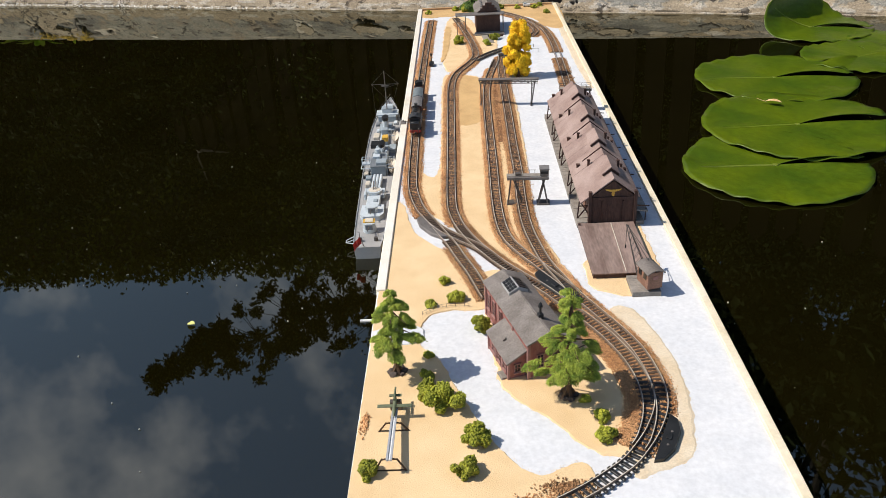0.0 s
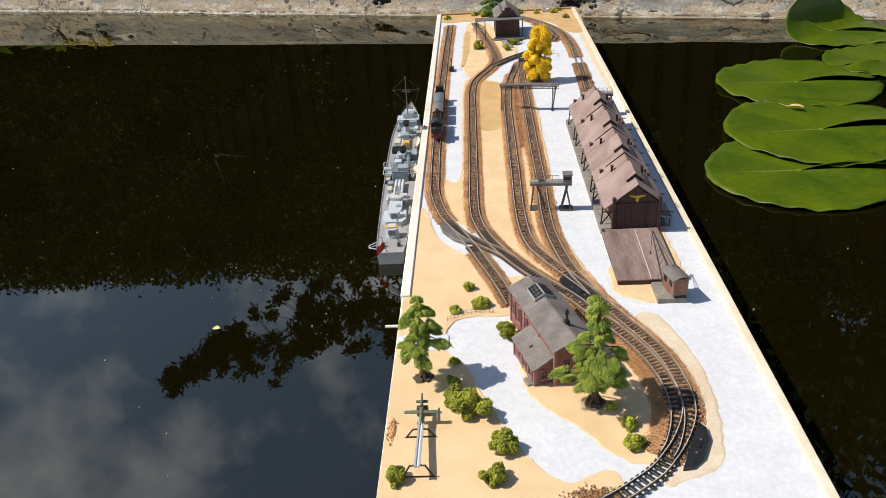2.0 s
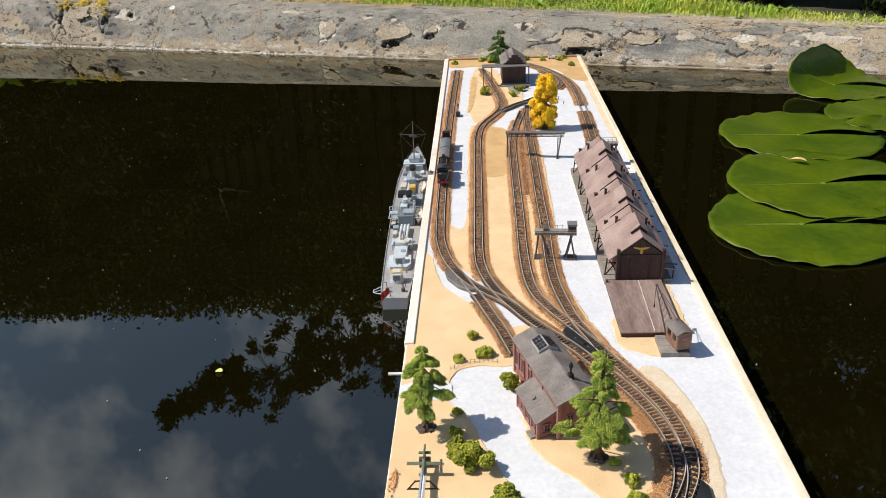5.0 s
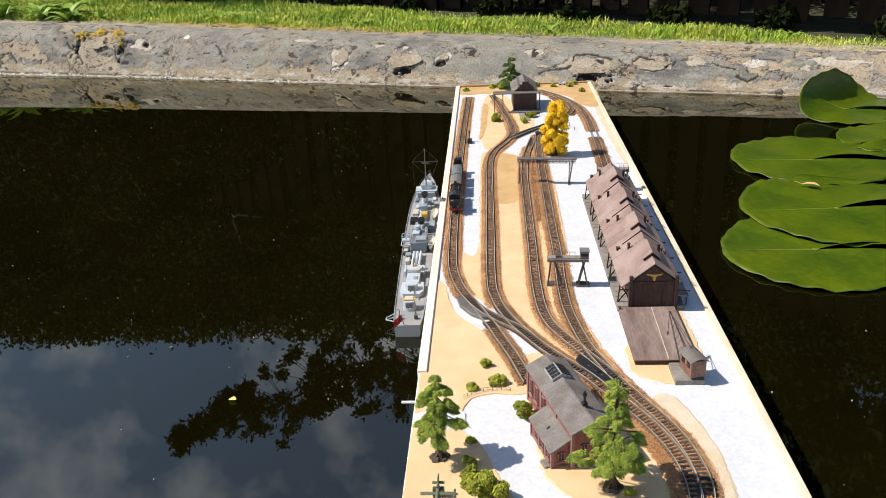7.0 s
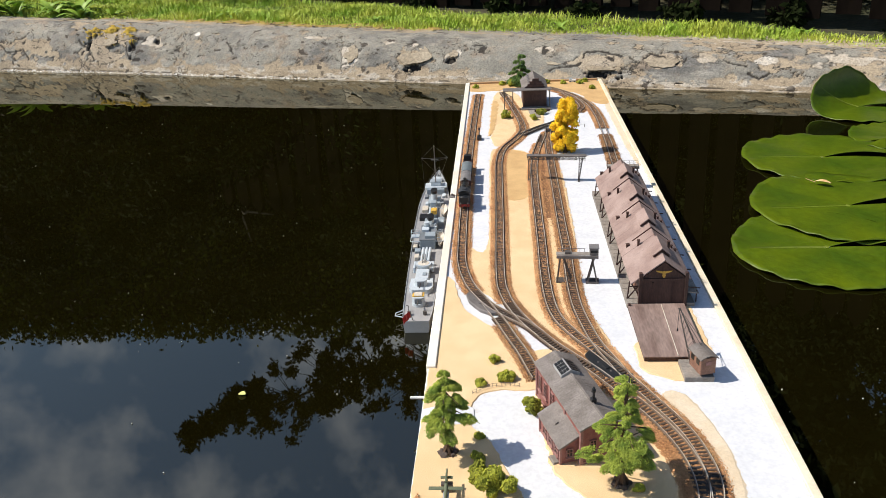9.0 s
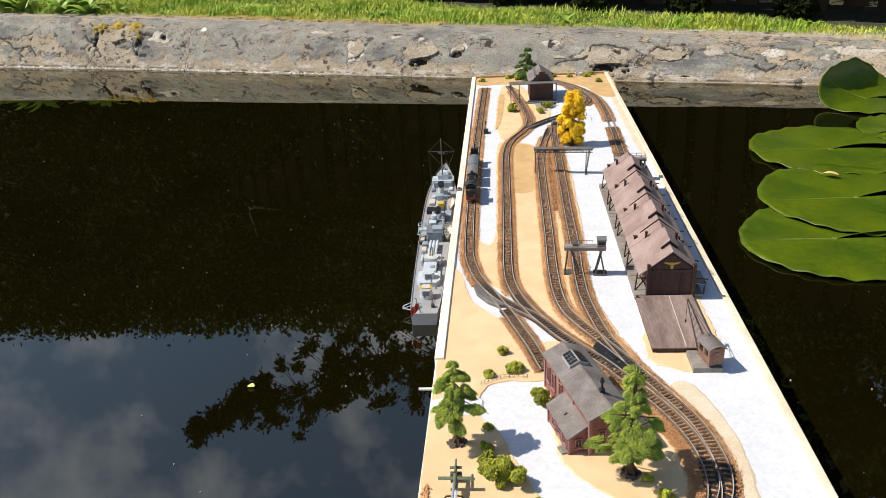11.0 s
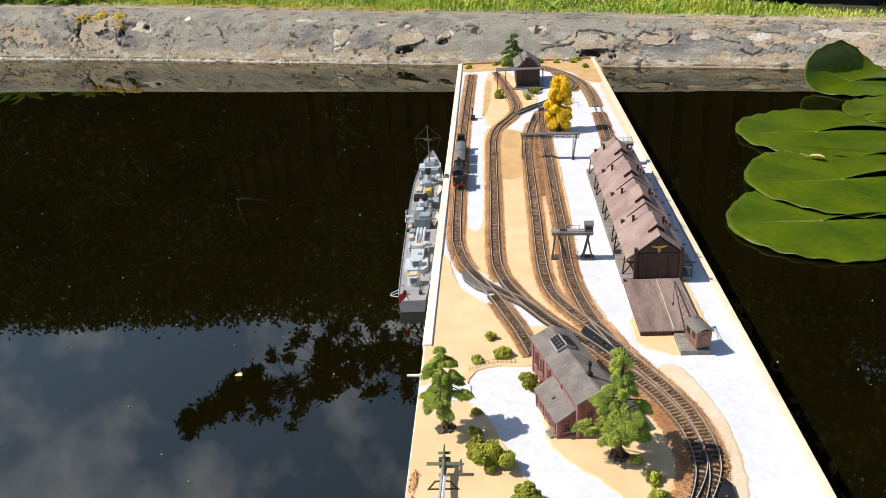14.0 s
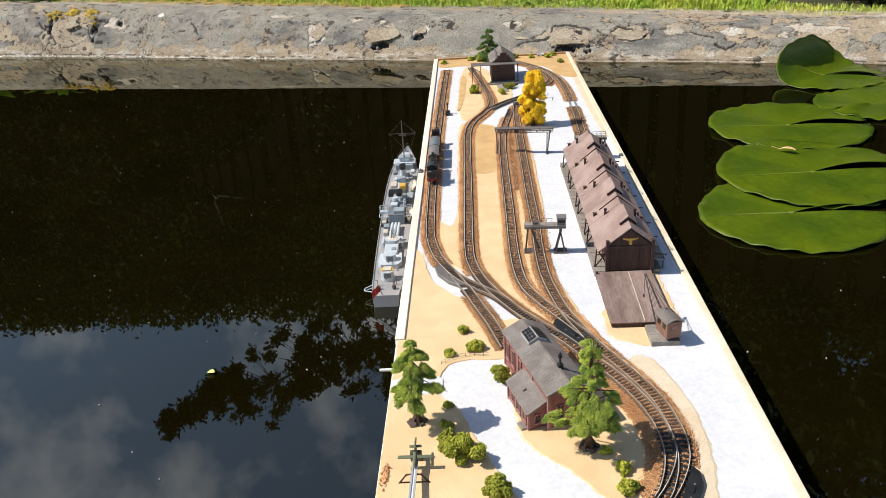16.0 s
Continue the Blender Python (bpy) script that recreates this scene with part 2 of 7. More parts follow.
def water_material():
    """Brown, faintly cloudy water under a mirror-smooth surface that tints what it mirrors."""
    m = mat("pond_water", (0.0061, 0.0049, 0.0008), (0.0049, 0.0040, 0.0006), 1.2, 0.6, grain=9, grainy=0.15, bump=0.012, deep=0.01, spec=0.0)
    n, k = m.node_tree.nodes, m.node_tree.links
    body = n["Principled BSDF"]
    gloss = n.new("ShaderNodeBsdfGlossy")
    gloss.inputs["Roughness"].default_value = 0.015
    gloss.inputs["Color"].default_value = (0.97, 0.95, 0.81, 1)
    fresnel = n.new("ShaderNodeFresnel")
    fresnel.inputs["IOR"].default_value = 2.15
    both = n.new("ShaderNodeMixShader")
    k.new(fresnel.outputs[0], both.inputs[0])
    k.new(body.outputs[0], both.inputs[1])
    k.new(gloss.outputs[0], both.inputs[2])
    k.new(both.outputs[0], n["Material Output"].inputs["Surface"])
    return m


def concrete_material():
    """Bare tan concrete under a flaking grey coat: the coat, the moss, the cracks with painted shadow, and the pale
    spots with painted waterline sparkle are masks stored on the mesh.
    """
    m = bpy.data.materials.new("flaking_concrete")
    m.use_nodes = True
    t = m.node_tree
    n, k = t.nodes, t.links
    bsdf = n["Principled BSDF"]
    co = n.new("ShaderNodeTexCoord")
    noises = []
    for s, d in ((7, 8), (45, 6), (260, 4)):
        a = n.new("ShaderNodeTexNoise")
        a.inputs["Scale"].default_value, a.inputs["Detail"].default_value = s, d
        a.inputs["Roughness"].default_value = 0.62
        k.new(co.outputs["Object"], a.inputs["Vector"])
        noises.append(a)

    def mixed(fac, a, b):
        x = n.new("ShaderNodeMix")
        x.data_type = "RGBA"
        k.new(fac, x.inputs[0])
        for slot, c in ((6, a), (7, b)):
            if isinstance(c, tuple):
                x.inputs[slot].default_value = (*c, 1)
            else:
                k.new(c, x.inputs[slot])
        return x.outputs[2]

    def span(src, lo, hi, a=0.0, b=1.0):
        r = n.new("ShaderNodeMapRange")
        r.inputs[1].default_value, r.inputs[2].default_value, r.inputs[3].default_value, r.inputs[4].default_value = lo, hi, a, b
        k.new(src, r.inputs[0])
        return r.outputs[0]

    def mask(name):
        at = n.new("ShaderNodeAttribute")
        at.attribute_name = name
        return at.outputs["Fac"]
    bare = mixed(span(noises[0].outputs["Fac"], 0.35, 0.65), (0.43, 0.345, 0.235), (0.32, 0.25, 0.165))
    coat = mixed(span(noises[0].outputs["Fac"], 0.35, 0.65), (0.22, 0.207, 0.172), (0.30, 0.278, 0.222))
    coat = mixed(span(noises[1].outputs["Fac"], 0.50, 0.72, 0.0, 0.75), coat, (0.31, 0.25, 0.18))

    def blotches(scale, stretch, lo, hi, most, detail=8, rough=0.68):
        mp = n.new("ShaderNodeMapping")
        mp.inputs["Scale"].default_value = stretch
        k.new(co.outputs["Object"], mp.inputs["Vector"])
        a = n.new("ShaderNodeTexNoise")
        a.inputs["Scale"].default_value, a.inputs["Detail"].default_value, a.inputs["Roughness"].default_value = scale, detail, rough
        k.new(mp.outputs["Vector"], a.inputs["Vector"])
        return span(a.outputs["Fac"], lo, hi, 0.0, most)

    def both(a, b):
        x = n.new("ShaderNodeMath")
        x.operation = "MULTIPLY"
        k.new(a, x.inputs[0])
        k.new(b, x.inputs[1])
        return x.outputs[0]
    # dark weathering, brown stains, pale scuffs along the bank
    coat = mixed(blotches(9, (0.7, 1, 1.6), 0.50, 0.62, 0.85), coat, (0.12, 0.115, 0.105))
    coat = mixed(blotches(16, (0.8, 1, 1.2), 0.55, 0.66, 0.7), coat, (0.27, 0.20, 0.135))
    coat = mixed(blotches(24, (0.35, 1, 1), 0.56, 0.68, 0.6), coat, (0.42, 0.388, 0.315))
    c = mixed(mask("coat"), bare, coat)
    c = mixed(mask("pale_and_sparkle"), c, (0.76, 0.72, 0.64))
    c = mixed(mask("moss"), c, (0.42, 0.28, 0.03))
    # hair cracks: thin ridges of a noise, in patches
    fine = n.new("ShaderNodeTexNoise")
    fine.inputs["Scale"].default_value, fine.inputs["Detail"].default_value = 26, 5
    k.new(co.outputs["Object"], fine.inputs["Vector"])
    off = n.new("ShaderNodeMath")
    off.operation = "SUBTRACT"
    off.inputs[1].default_value = 0.5
    k.new(fine.outputs["Fac"], off.inputs[0])
    ridge = n.new("ShaderNodeMath")
    ridge.operation = "ABSOLUTE"
    k.new(off.outputs[0], ridge.inputs[0])
    where = n.new("ShaderNodeMath")
    where.operation = "MULTIPLY"
    k.new(span(ridge.outputs[0], 0.004, 0.014, 0.85, 0.0), where.inputs[0])
    k.new(span(noises[0].outputs["Fac"], 0.50, 0.58), where.inputs[1])
    c = mixed(where.outputs[0], c, (0.05, 0.042, 0.034))
    # crisp dark chips where the coat has broken away, in groups
    c = mixed(both(blotches(42, (0.75, 1, 1), 0.600, 0.618, 0.9, 6, 0.62), blotches(6, (1, 1, 1), 0.47, 0.54, 1.0, 3, 0.5)), c, (0.055, 0.042, 0.03))
    c = mixed(mask("crack_and_shadow"), c, (0.03, 0.024, 0.018))
    hs = n.new("ShaderNodeHueSaturation")
    k.new(c, hs.inputs["Color"])
    k.new(span(noises[2].outputs["Fac"], 0.3, 0.7, 0.66, 1.34), hs.inputs["Value"])
    k.new(hs.outputs["Color"], bsdf.inputs["Base Color"])
    bsdf.inputs["Roughness"].default_value = 0.92
    ad = n.new("ShaderNodeMath")
    ad.operation = "MULTIPLY_ADD"
    ad.inputs[1].default_value = 0.35
    k.new(noises[1].outputs["Fac"], ad.inputs[0])
    k.new(noises[2].outputs["Fac"], ad.inputs[2])
    bp = n.new("ShaderNodeBump")
    bp.inputs["Strength"].default_value, bp.inputs["Distance"].default_value = 0.8, 0.0016
    k.new(ad.outputs[0], bp.inputs["Height"])
    k.new(bp.outputs["Normal"], bsdf.inputs["Normal"])
    return m


WATER = water_material()
CONCRETE = concrete_material()
CONCRETE_BARE = mat("bare_concrete", (0.40, 0.335, 0.24), (0.29, 0.235, 0.16), 22, 0.92, grain=160, grainy=0.3, bump=0.8, deep=0.0016)


# ---- mesh helpers ----
def link_mesh(name, bm, material, parent=None, label="", smooth=False):
    data = bpy.data.meshes.new(name)
    bm.normal_update()
    bm.to_mesh(data)
    bm.free()
    if smooth:
        data.polygons.foreach_set("use_smooth", [True] * len(data.polygons))
    for m in (material if isinstance(material, (list, tuple)) else [material]):
        data.materials.append(m)
    ob = new(name, data)
    if parent:
        ob.parent = parent
    if label:
        tagged(ob, label)
    return ob


def part(name, bm, material, parent, label="", smooth=False):
    return link_mesh(name, bm, material, parent, label, smooth)


def thing(name, m, label, category, group="", kind=""):
    ob = new(name)
    ob.empty_display_size = 0.01
    ob.matrix_basis = m
    return tagged(ob, label, category, group, kind)


def box(bm, c, s, rz=0.0, bevel=0.0, rx=0.0, ry=0.0, slot=0):
    made = bmesh.ops.create_cube(bm, size=1.0, matrix=pose(*c, rx, ry, rz) @ Matrix.Diagonal((*s, 1)))
    verts = made["verts"]
    faces = {f for v in verts for f in v.link_faces}
    for f in faces:
        f.material_index = slot
    if bevel:
        edges = list({e for v in verts for e in v.link_edges})
        bmesh.ops.bevel(bm, geom=edges, offset=bevel, segments=1, affect="EDGES")
    return verts


def rod(bm, a, b, r, r2=None, seg=8):
    a, b = Vector(a), Vector(b)
    d = b - a
    m = Matrix.Translation((a + b) / 2) @ d.to_track_quat("Z", "Y").to_matrix().to_4x4()
    return bmesh.ops.create_cone(bm, cap_ends=True, segments=seg, radius1=r, radius2=r if r2 is None else r2, depth=d.length, matrix=m)["verts"]


def bar(bm, a, b, w, h=None):
    """A square bar between two points."""
    a, b = Vector(a), Vector(b)
    d = b - a
    m = Matrix.Translation((a + b) / 2) @ d.to_track_quat("Z", "Y").to_matrix().to_4x4() @ Matrix.Diagonal((w, h or w, d.length, 1))
    return bmesh.ops.create_cube(bm, size=1.0, matrix=m)["verts"]


def ball(bm, c, r, sub=2, squash=(1, 1, 1), rough=0.0, seed=0):
    m = Matrix.Translation(c) @ Matrix.Diagonal((*squash, 1))
    verts = bmesh.ops.create_icosphere(bm, subdivisions=sub, radius=r, matrix=m)["verts"]
    if rough:
        for v in verts:
            d = noise.noise(v.co * (1.5 / r) + Vector((seed, 0, 0)))
            v.co += (v.co - Vector(c)) * d * rough
    return verts


def prism(bm, outline, a, b, axis="z"):
    """A closed outline of 2D points pushed along an axis from a to b."""
    def at(p, h):
        return {"z": (p[0], p[1], h), "y": (p[0], h, p[1]), "x": (h, p[0], p[1])}[axis]
    lo = [bm.verts.new(at(p, a)) for p in outline]
    hi = [bm.verts.new(at(p, b)) for p in outline]
    made = [bm.faces.new(lo[::-1]), bm.faces.new(hi)]
    n = len(outline)
    for i in range(n):
        made.append(bm.faces.new((lo[i], lo[(i + 1) % n], hi[(i + 1) % n], hi[i])))
    bmesh.ops.recalc_face_normals(bm, faces=made)
    return lo + hi


def spline(points, step, closed=False):
    """Catmull-Rom through 2D control points, in equal steps."""
    p = [Vector((x, y)) for x, y in points]
    n = len(p)
    fine = []
    for i in range(n if closed else n - 1):
        q = [p[(i + j) % n] if closed else p[min(max(i + j, 0), n - 1)] for j in (-1, 0, 1, 2)]
        for s in range(24):
            u = s / 24
            fine.append(0.5 * ((2 * q[1]) + (q[2] - q[0]) * u + (2 * q[0] - 5 * q[1] + 4 * q[2] - q[3]) * u * u + (3 * q[1] - q[0] - 3 * q[2] + q[3]) * u ** 3))
    fine.append(fine[0] if closed else p[-1])
    out, left = [fine[0]], step
    for a, b in zip(fine, fine[1:]):
        d = (b - a).length
        while d >= left and d > 0:
            a = a + (b - a) * (left / d)
            d -= left
            left = step
            out.append(a)
        left -= d
    return out


def headings(line):
    out = []
    for i in range(len(line)):
        d = line[min(i + 1, len(line) - 1)] - line[max(i - 1, 0)]
        out.append(d.normalized() if d.length else Vector((0, 1)))
    return out


OCTA = np.array([(1, 0, 0), (-1, 0, 0), (0, 1, 0), (0, -1, 0), (0, 0, 1), (0, 0, -1)], float)
OCTA_F = np.array([(0, 2, 4), (2, 1, 4), (1, 3, 4), (3, 0, 4), (2, 0, 5), (1, 2, 5), (3, 1, 5), (0, 3, 5)])


def grains(name, centres, sizes, material, parent=None, label="", stretch=None, seed=1, long=1.6):
    """Many small uneven octahedral grains in one mesh. stretch: a long axis for each grain."""
    rng = np.random.default_rng(seed)
    n = len(centres)
    v = OCTA[None] * (1 + rng.uniform(-0.35, 0.35, (n, 6, 1)))
    ang = rng.uniform(0, 6.283, (n, 3))
    ca, sa = np.cos(ang), np.sin(ang)
    for i, j, a in ((0, 1, 0), (1, 2, 1), (0, 2, 2)):
        x, y = v[:, :, i].copy(), v[:, :, j].copy()
        v[:, :, i], v[:, :, j] = x * ca[:, None, a] - y * sa[:, None, a], x * sa[:, None, a] + y * ca[:, None, a]
    v *= np.asarray(sizes)[:, None, None]
    if stretch is not None:
        along = (v * stretch[:, None, :]).sum(2, keepdims=True)
        v += along * stretch[:, None, :] * long
    v += np.asarray(centres)[:, None, :]
    f = (OCTA_F[None] + 6 * np.arange(n)[:, None, None]).reshape(-1, 3)
    data = bpy.data.meshes.new(name)
    data.vertices.add(n * 6)
    data.vertices.foreach_set("co", v.reshape(-1).astype(np.float32))
    data.loops.add(len(f) * 3)
    data.loops.foreach_set("vertex_index", f.reshape(-1).astype(np.int32))
    data.polygons.add(len(f))
    data.polygons.foreach_set("loop_start", np.arange(0, len(f) * 3, 3, dtype=np.int32))
    data.update(calc_edges=True)
    data.materials.append(material)
    ob = new(name, data)
    if parent:
        ob.parent = parent
    if label:
        tagged(ob, label)
    return ob


# ---- pond, banks, lawn ----
TOP = 0.04                     # height of the board's surface over the water
SLANT = math.atan(0.265)
EDGE = Matrix.Translation((0, 1.60, 0)) @ Matrix.Rotation(-SLANT, 4, "Z")   # along the far water's edge: u, back from it, up
PROFILE = [(0.0, -0.06), (0.0, 0.0), (0.010, 0.019), (0.037, 0.055), (0.069, 0.087), (0.099, 0.104), (0.127, 0.111), (0.154, 0.111), (0.26, 0.105)]


def profile_at(p):
    """The bank's section, p from 0 at the bottom to 1 at the back."""
    q = p * (len(PROFILE) - 1)
    i = min(int(q), len(PROFILE) - 2)
    f = q - i
    return [a + (b - a) * f for a, b in zip(PROFILE[i], PROFILE[i + 1])]


def step01(x, a, b):
    x = min(max((x - a) / (b - a), 0.0), 1.0)
    return x * x * (3 - 2 * x)


# scars where the grey coat has come off: along, up the section, half-widths, paleness of what shows, strength of the dark rim
SCARS = [(-0.50, 0.43, 0.026, 0.08, 0.45, 0.9), (-0.32, 0.43, 0.036, 0.08, 0.0, 0.9), (-0.225, 0.44, 0.018, 0.035, 0.3, 1.0), (-0.205, 0.49, 0.010, 0.035, 0.9, 0.5), (0.15, 0.43, 0.055, 0.075, 0.15, 0.8), (0.30, 0.45, 0.042, 0.065, 0.1, 0.7),
         (0.40, 0.49, 0.03, 0.05, 0.3, 0.7), (0.54, 0.49, 0.022, 0.035, 0.7, 0.4), (-1.55, 0.41, 0.07, 0.09, 0.0, 0.8), (-1.31, 0.43, 0.065, 0.13, 0.1, 0.9), (-1.14, 0.48, 0.028, 0.05, 0.5, 0.7), (-0.40, 0.56, 0.02, 0.025, 0.5, 0.5),
         (-0.33, 0.54, 0.012, 0.02, 0.5, 0.5), (0.02, 0.53, 0.018, 0.025, 0.5, 0.5), (-1.0, 0.58, 0.01, 0.03, 1.0, 0.2), (-0.62, 0.60, 0.03, 0.02, 0.4, 0.3), (0.70, 0.52, 0.06, 0.06, 0.4, 0.6)]
CRACKS = [((0.26, 0.48), (0.27, 0.52), (0.31, 0.49), (0.33, 0.43)), ((0.35, 0.44), (0.36, 0.49)), ((0.44, 0.47), (0.47, 0.44), (0.49, 0.43)), ((0.50, 0.37), (0.52, 0.33), (0.54, 0.38)), ((-1.40, 0.48), (-1.37, 0.43), (-1.33, 0.32)),
          ((0.11, 0.46), (0.12, 0.52), (0.17, 0.52), (0.21, 0.48)), ((0.04, 0.34), (0.08, 0.38), (0.11, 0.41)), ((-1.23, 0.44), (-1.21, 0.35)), ((-1.20, 0.43), (-1.21, 0.51), (-1.17, 0.50)), ((-1.72, 0.45), (-1.65, 0.36), (-1.60, 0.39), (-1.57, 0.32)),
          ((0.54, 0.54), (0.58, 0.53)), ((-0.89, 0.48), (-0.86, 0.41)), ((0.23, 0.48), (0.25, 0.43))]
# the first entry is a painted shadow under the big loose plate, dented in
HOLES_AND_SHADOW = [(-0.318, 0.352, 0.036, 0.028), (-0.222, 0.415, 0.011, 0.020), (0.175, 0.325, 0.036, 0.038), (-1.205, 0.40, 0.010, 0.045), (-1.36, 0.46, 0.007, 0.045), (-1.13, 0.48, 0.012, 0.022)]


def rise(u):
    """The bank is higher at its far end."""
    return max(0.88 - 0.20 * u, 0.25)


def far_bank():
    us = list(np.linspace(-5.0, -2.0, 16)[:-1]) + list(np.linspace(-2.0, 1.05, 1600)) + list(np.linspace(1.05, 4.0, 14)[1:])
    rows = 104
    co, masks = [], {"coat": [], "pale_and_sparkle": [], "moss": [], "crack_and_shadow": []}
    for u in us:
        wave = 0.012 * noise.noise((u * 1.3, 3.1, 0)) + 0.004 * noise.noise((u * 9, 1.7, 0))
        lift = rise(u) + 0.06 * noise.noise((u * 1.1, 8.8, 0))
        for j in range(rows):
            p = j / (rows - 1)
            s, z = profile_at(p)
            n1 = noise.fractal((u * 6, p * 3.0, 0.3), 0.75, 2.1, 6)
            n2 = noise.fractal((u * 28, p * 14, 5.3), 0.7, 2.0, 6)
            n4 = noise.fractal((u * 20, p * 11, 8.1), 0.8, 2.0, 3)
            n3 = noise.noise((u * 95, p * 42, 9.1))
            held = 0.27 - 0.20 * step01(u, 0.05, 0.3) - 0.12 * step01(u, 0.55, 0.9) + 0.32 * n1 + 0.22 * n2 + 0.03 * n3
            held += 0.4 * math.exp(-((u - 0.43) / 0.075) ** 2 - ((p - 0.39) / 0.055) ** 2)
            held -= 0.8 * step01(p + 0.05 * n2 + 0.03 * n1, 0.31, 0.25)
            held -= 0.25 * step01(p + 0.1 * n1, 0.70, 0.80)
            c = step01(held, -0.05, 0.08)
            gate = step01(noise.noise((u * 11, p * 6, 2.0)), -0.12, 0.04)
            inner = step01(p, 0.27, 0.33) * step01(p, 0.80, 0.70)
            edge = min(1.0, 1.3 * math.exp(-((held - 0.02) / 0.020) ** 2)) * gate * inner
            web = abs(noise.noise((u * 7 + 0.6 * n2, p * 5 + 0.5 * n1, 4.4)))
            edge = max(edge, step01(web, 0.026, 0.010) * step01(noise.noise((u * 4.1, p * 3, 7.7)), 0.0, 0.15) * inner)
            pale = 0.35 * step01(n2 + 0.3 * n1, 0.10, 0.40) * (1 - 0.8 * c)
            for su, sp, wu, wp, white, rim in SCARS:
                sp -= 0.028
                if abs(u - su) < 2.5 * wu and abs(p - sp) < 2.5 * wp:
                    d = math.hypot((u - su) / wu, (p - sp) / wp) + 0.95 * n4 + 0.10 * n3
                    scar = step01(d, 1.04, 0.92)
                    c *= 1 - scar
                    pale = max(pale * (1 - scar), white * scar * (0.75 + 0.5 * n2))
                    edge = max(edge * (1 - scar), rim * step01(abs(d - 1.02), 0.08, 0.04) * step01(noise.noise((u * 30, p * 14, su)) + 0.25 * (sp - p) / wp, -0.28, -0.15))
            for line in CRACKS:
                if line[0][0] - 0.03 < u < line[-1][0] + 0.03 or line[-1][0] - 0.03 < u < line[0][0] + 0.03:
                    x, y = u + 0.010 * n4, 0.35 * (p + 0.028) + 0.006 * n2
                    for (ax, ay), (bx, by) in zip(line, line[1:]):
                        dx, dy = bx - ax, 0.35 * (by - ay)
                        f = min(max(((x - ax) * dx + (y - 0.35 * ay) * dy) / (dx * dx + dy * dy), 0), 1)
                        edge = max(edge, step01(math.hypot(x - ax - f * dx, y - 0.35 * ay - f * dy), 0.0036 + 0.002 * n4, 0.0022))
            hole_and_shadow = 0.0
            for hu, hp, wu, wp in HOLES_AND_SHADOW:
                hp -= 0.028
                if abs(u - hu) < 2.5 * wu and abs(p - hp) < 2.5 * wp:
                    d = ((u - hu) / wu) ** 2 + ((p - hp) / wp) ** 2 + 2.6 * n4 + 0.5 * n3
                    hole_and_shadow = max(hole_and_shadow, step01(d, 1.0, 0.92))
            moss = step01(1 - ((u + 1.28) / 0.085) ** 2 - ((p - 0.545) / 0.11) ** 2 + 1.8 * n2 + 0.9 * n3, 0.30, 0.6)
            moss = max(moss, 0.8 * step01(1 - ((u + 0.8) / 0.6) ** 2 - ((p - 0.93) / 0.09) ** 2 + 1.2 * n2, 0.4, 0.9))
            # broken white line at the left waterline: sparkle of light painted on
            pale_and_sparkle = step01(p, 0.170, 0.155) * step01(p, 0.120, 0.128) * step01(u + 0.3 * n1, -0.40, -0.60) * step01(noise.noise((u * 170, p * 60, 1.1)), 0.05, 0.25)
            edge = max(edge, 0.8 * step01(p, 0.180, 0.170) * step01(p, 0.150, 0.158) * step01(noise.noise((u * 60, p * 30, 5.5)), 0.0, 0.2))
            pale_and_sparkle = max(pale_and_sparkle, 0.35 * step01(u, 0.2, -0.2) * step01(abs(p - 0.22), 0.05, 0.02) * step01(n2, 0.0, 0.25))
            out = 0.0012 * c + 0.0006 * n2 + 0.0012 * n1 - 0.008 * hole_and_shadow - 0.0016 * edge + 0.006 * moss * (0.6 + n2)
            co.append((u, s + wave - 0.7 * out, (z * lift if z > 0 else z) + 0.7 * out * (1 if z > 0 else 0)))
            masks["coat"].append(c)
            masks["pale_and_sparkle"].append(max(pale_and_sparkle, pale))
            masks["moss"].append(moss)
            masks["crack_and_shadow"].append(max(0.95 * edge, hole_and_shadow))
    faces = []
    for i in range(len(us) - 1):
        for j in range(rows - 1):
            a = i * rows + j
            faces.append((a, a + rows, a + rows + 1, a + 1))
    data = bpy.data.meshes.new("pond_bank")
    data.from_pydata(co, [], faces)
    for name, values in masks.items():
        data.attributes.new(name, "FLOAT", "POINT").data.foreach_set("value", values)
    data.polygons.foreach_set("use_smooth", [True] * len(faces))
    data.materials.append(CONCRETE)
    ob = new("pond_bank", data)
    ob.matrix_basis = EDGE
    # loose plates of the coat that stand off the slope over the deep hole and the painted shadow, and small chips
    rng = random.Random(14)
    for fu, fp, half, tall, off, seed in ((-0.322, 0.418, 0.042, 0.028, 0.0090, 1), (0.160, 0.372, 0.034, 0.011, 0.0085, 2), (0.300, 0.440, 0.036, 0.018, 0.003, 3), (-0.500, 0.430, 0.018, 0.020, 0.003, 4), (0.045, 0.410, 0.020, 0.008, 0.003, 5), (-1.29, 0.47, 0.03, 0.012, 0.003, 6), (-0.215, 0.455, 0.012, 0.012, 0.004, 7)):
        fp -= 0.028
        (s0, z0), (s1, z1) = profile_at(fp - 0.05), profile_at(fp + 0.05)
        lift = rise(fu)
        c = Vector((fu, (s0 + s1) / 2, (z0 + z1) / 2 * lift))
        upward = Vector((0, s1 - s0, (z1 - z0) * lift)).normalized()
        out = Vector((1, 0, 0)).cross(upward)
        bm = bmesh.new()
        lo, hi = [], []
        for i in range(22):
            a = 6.283 * i / 22
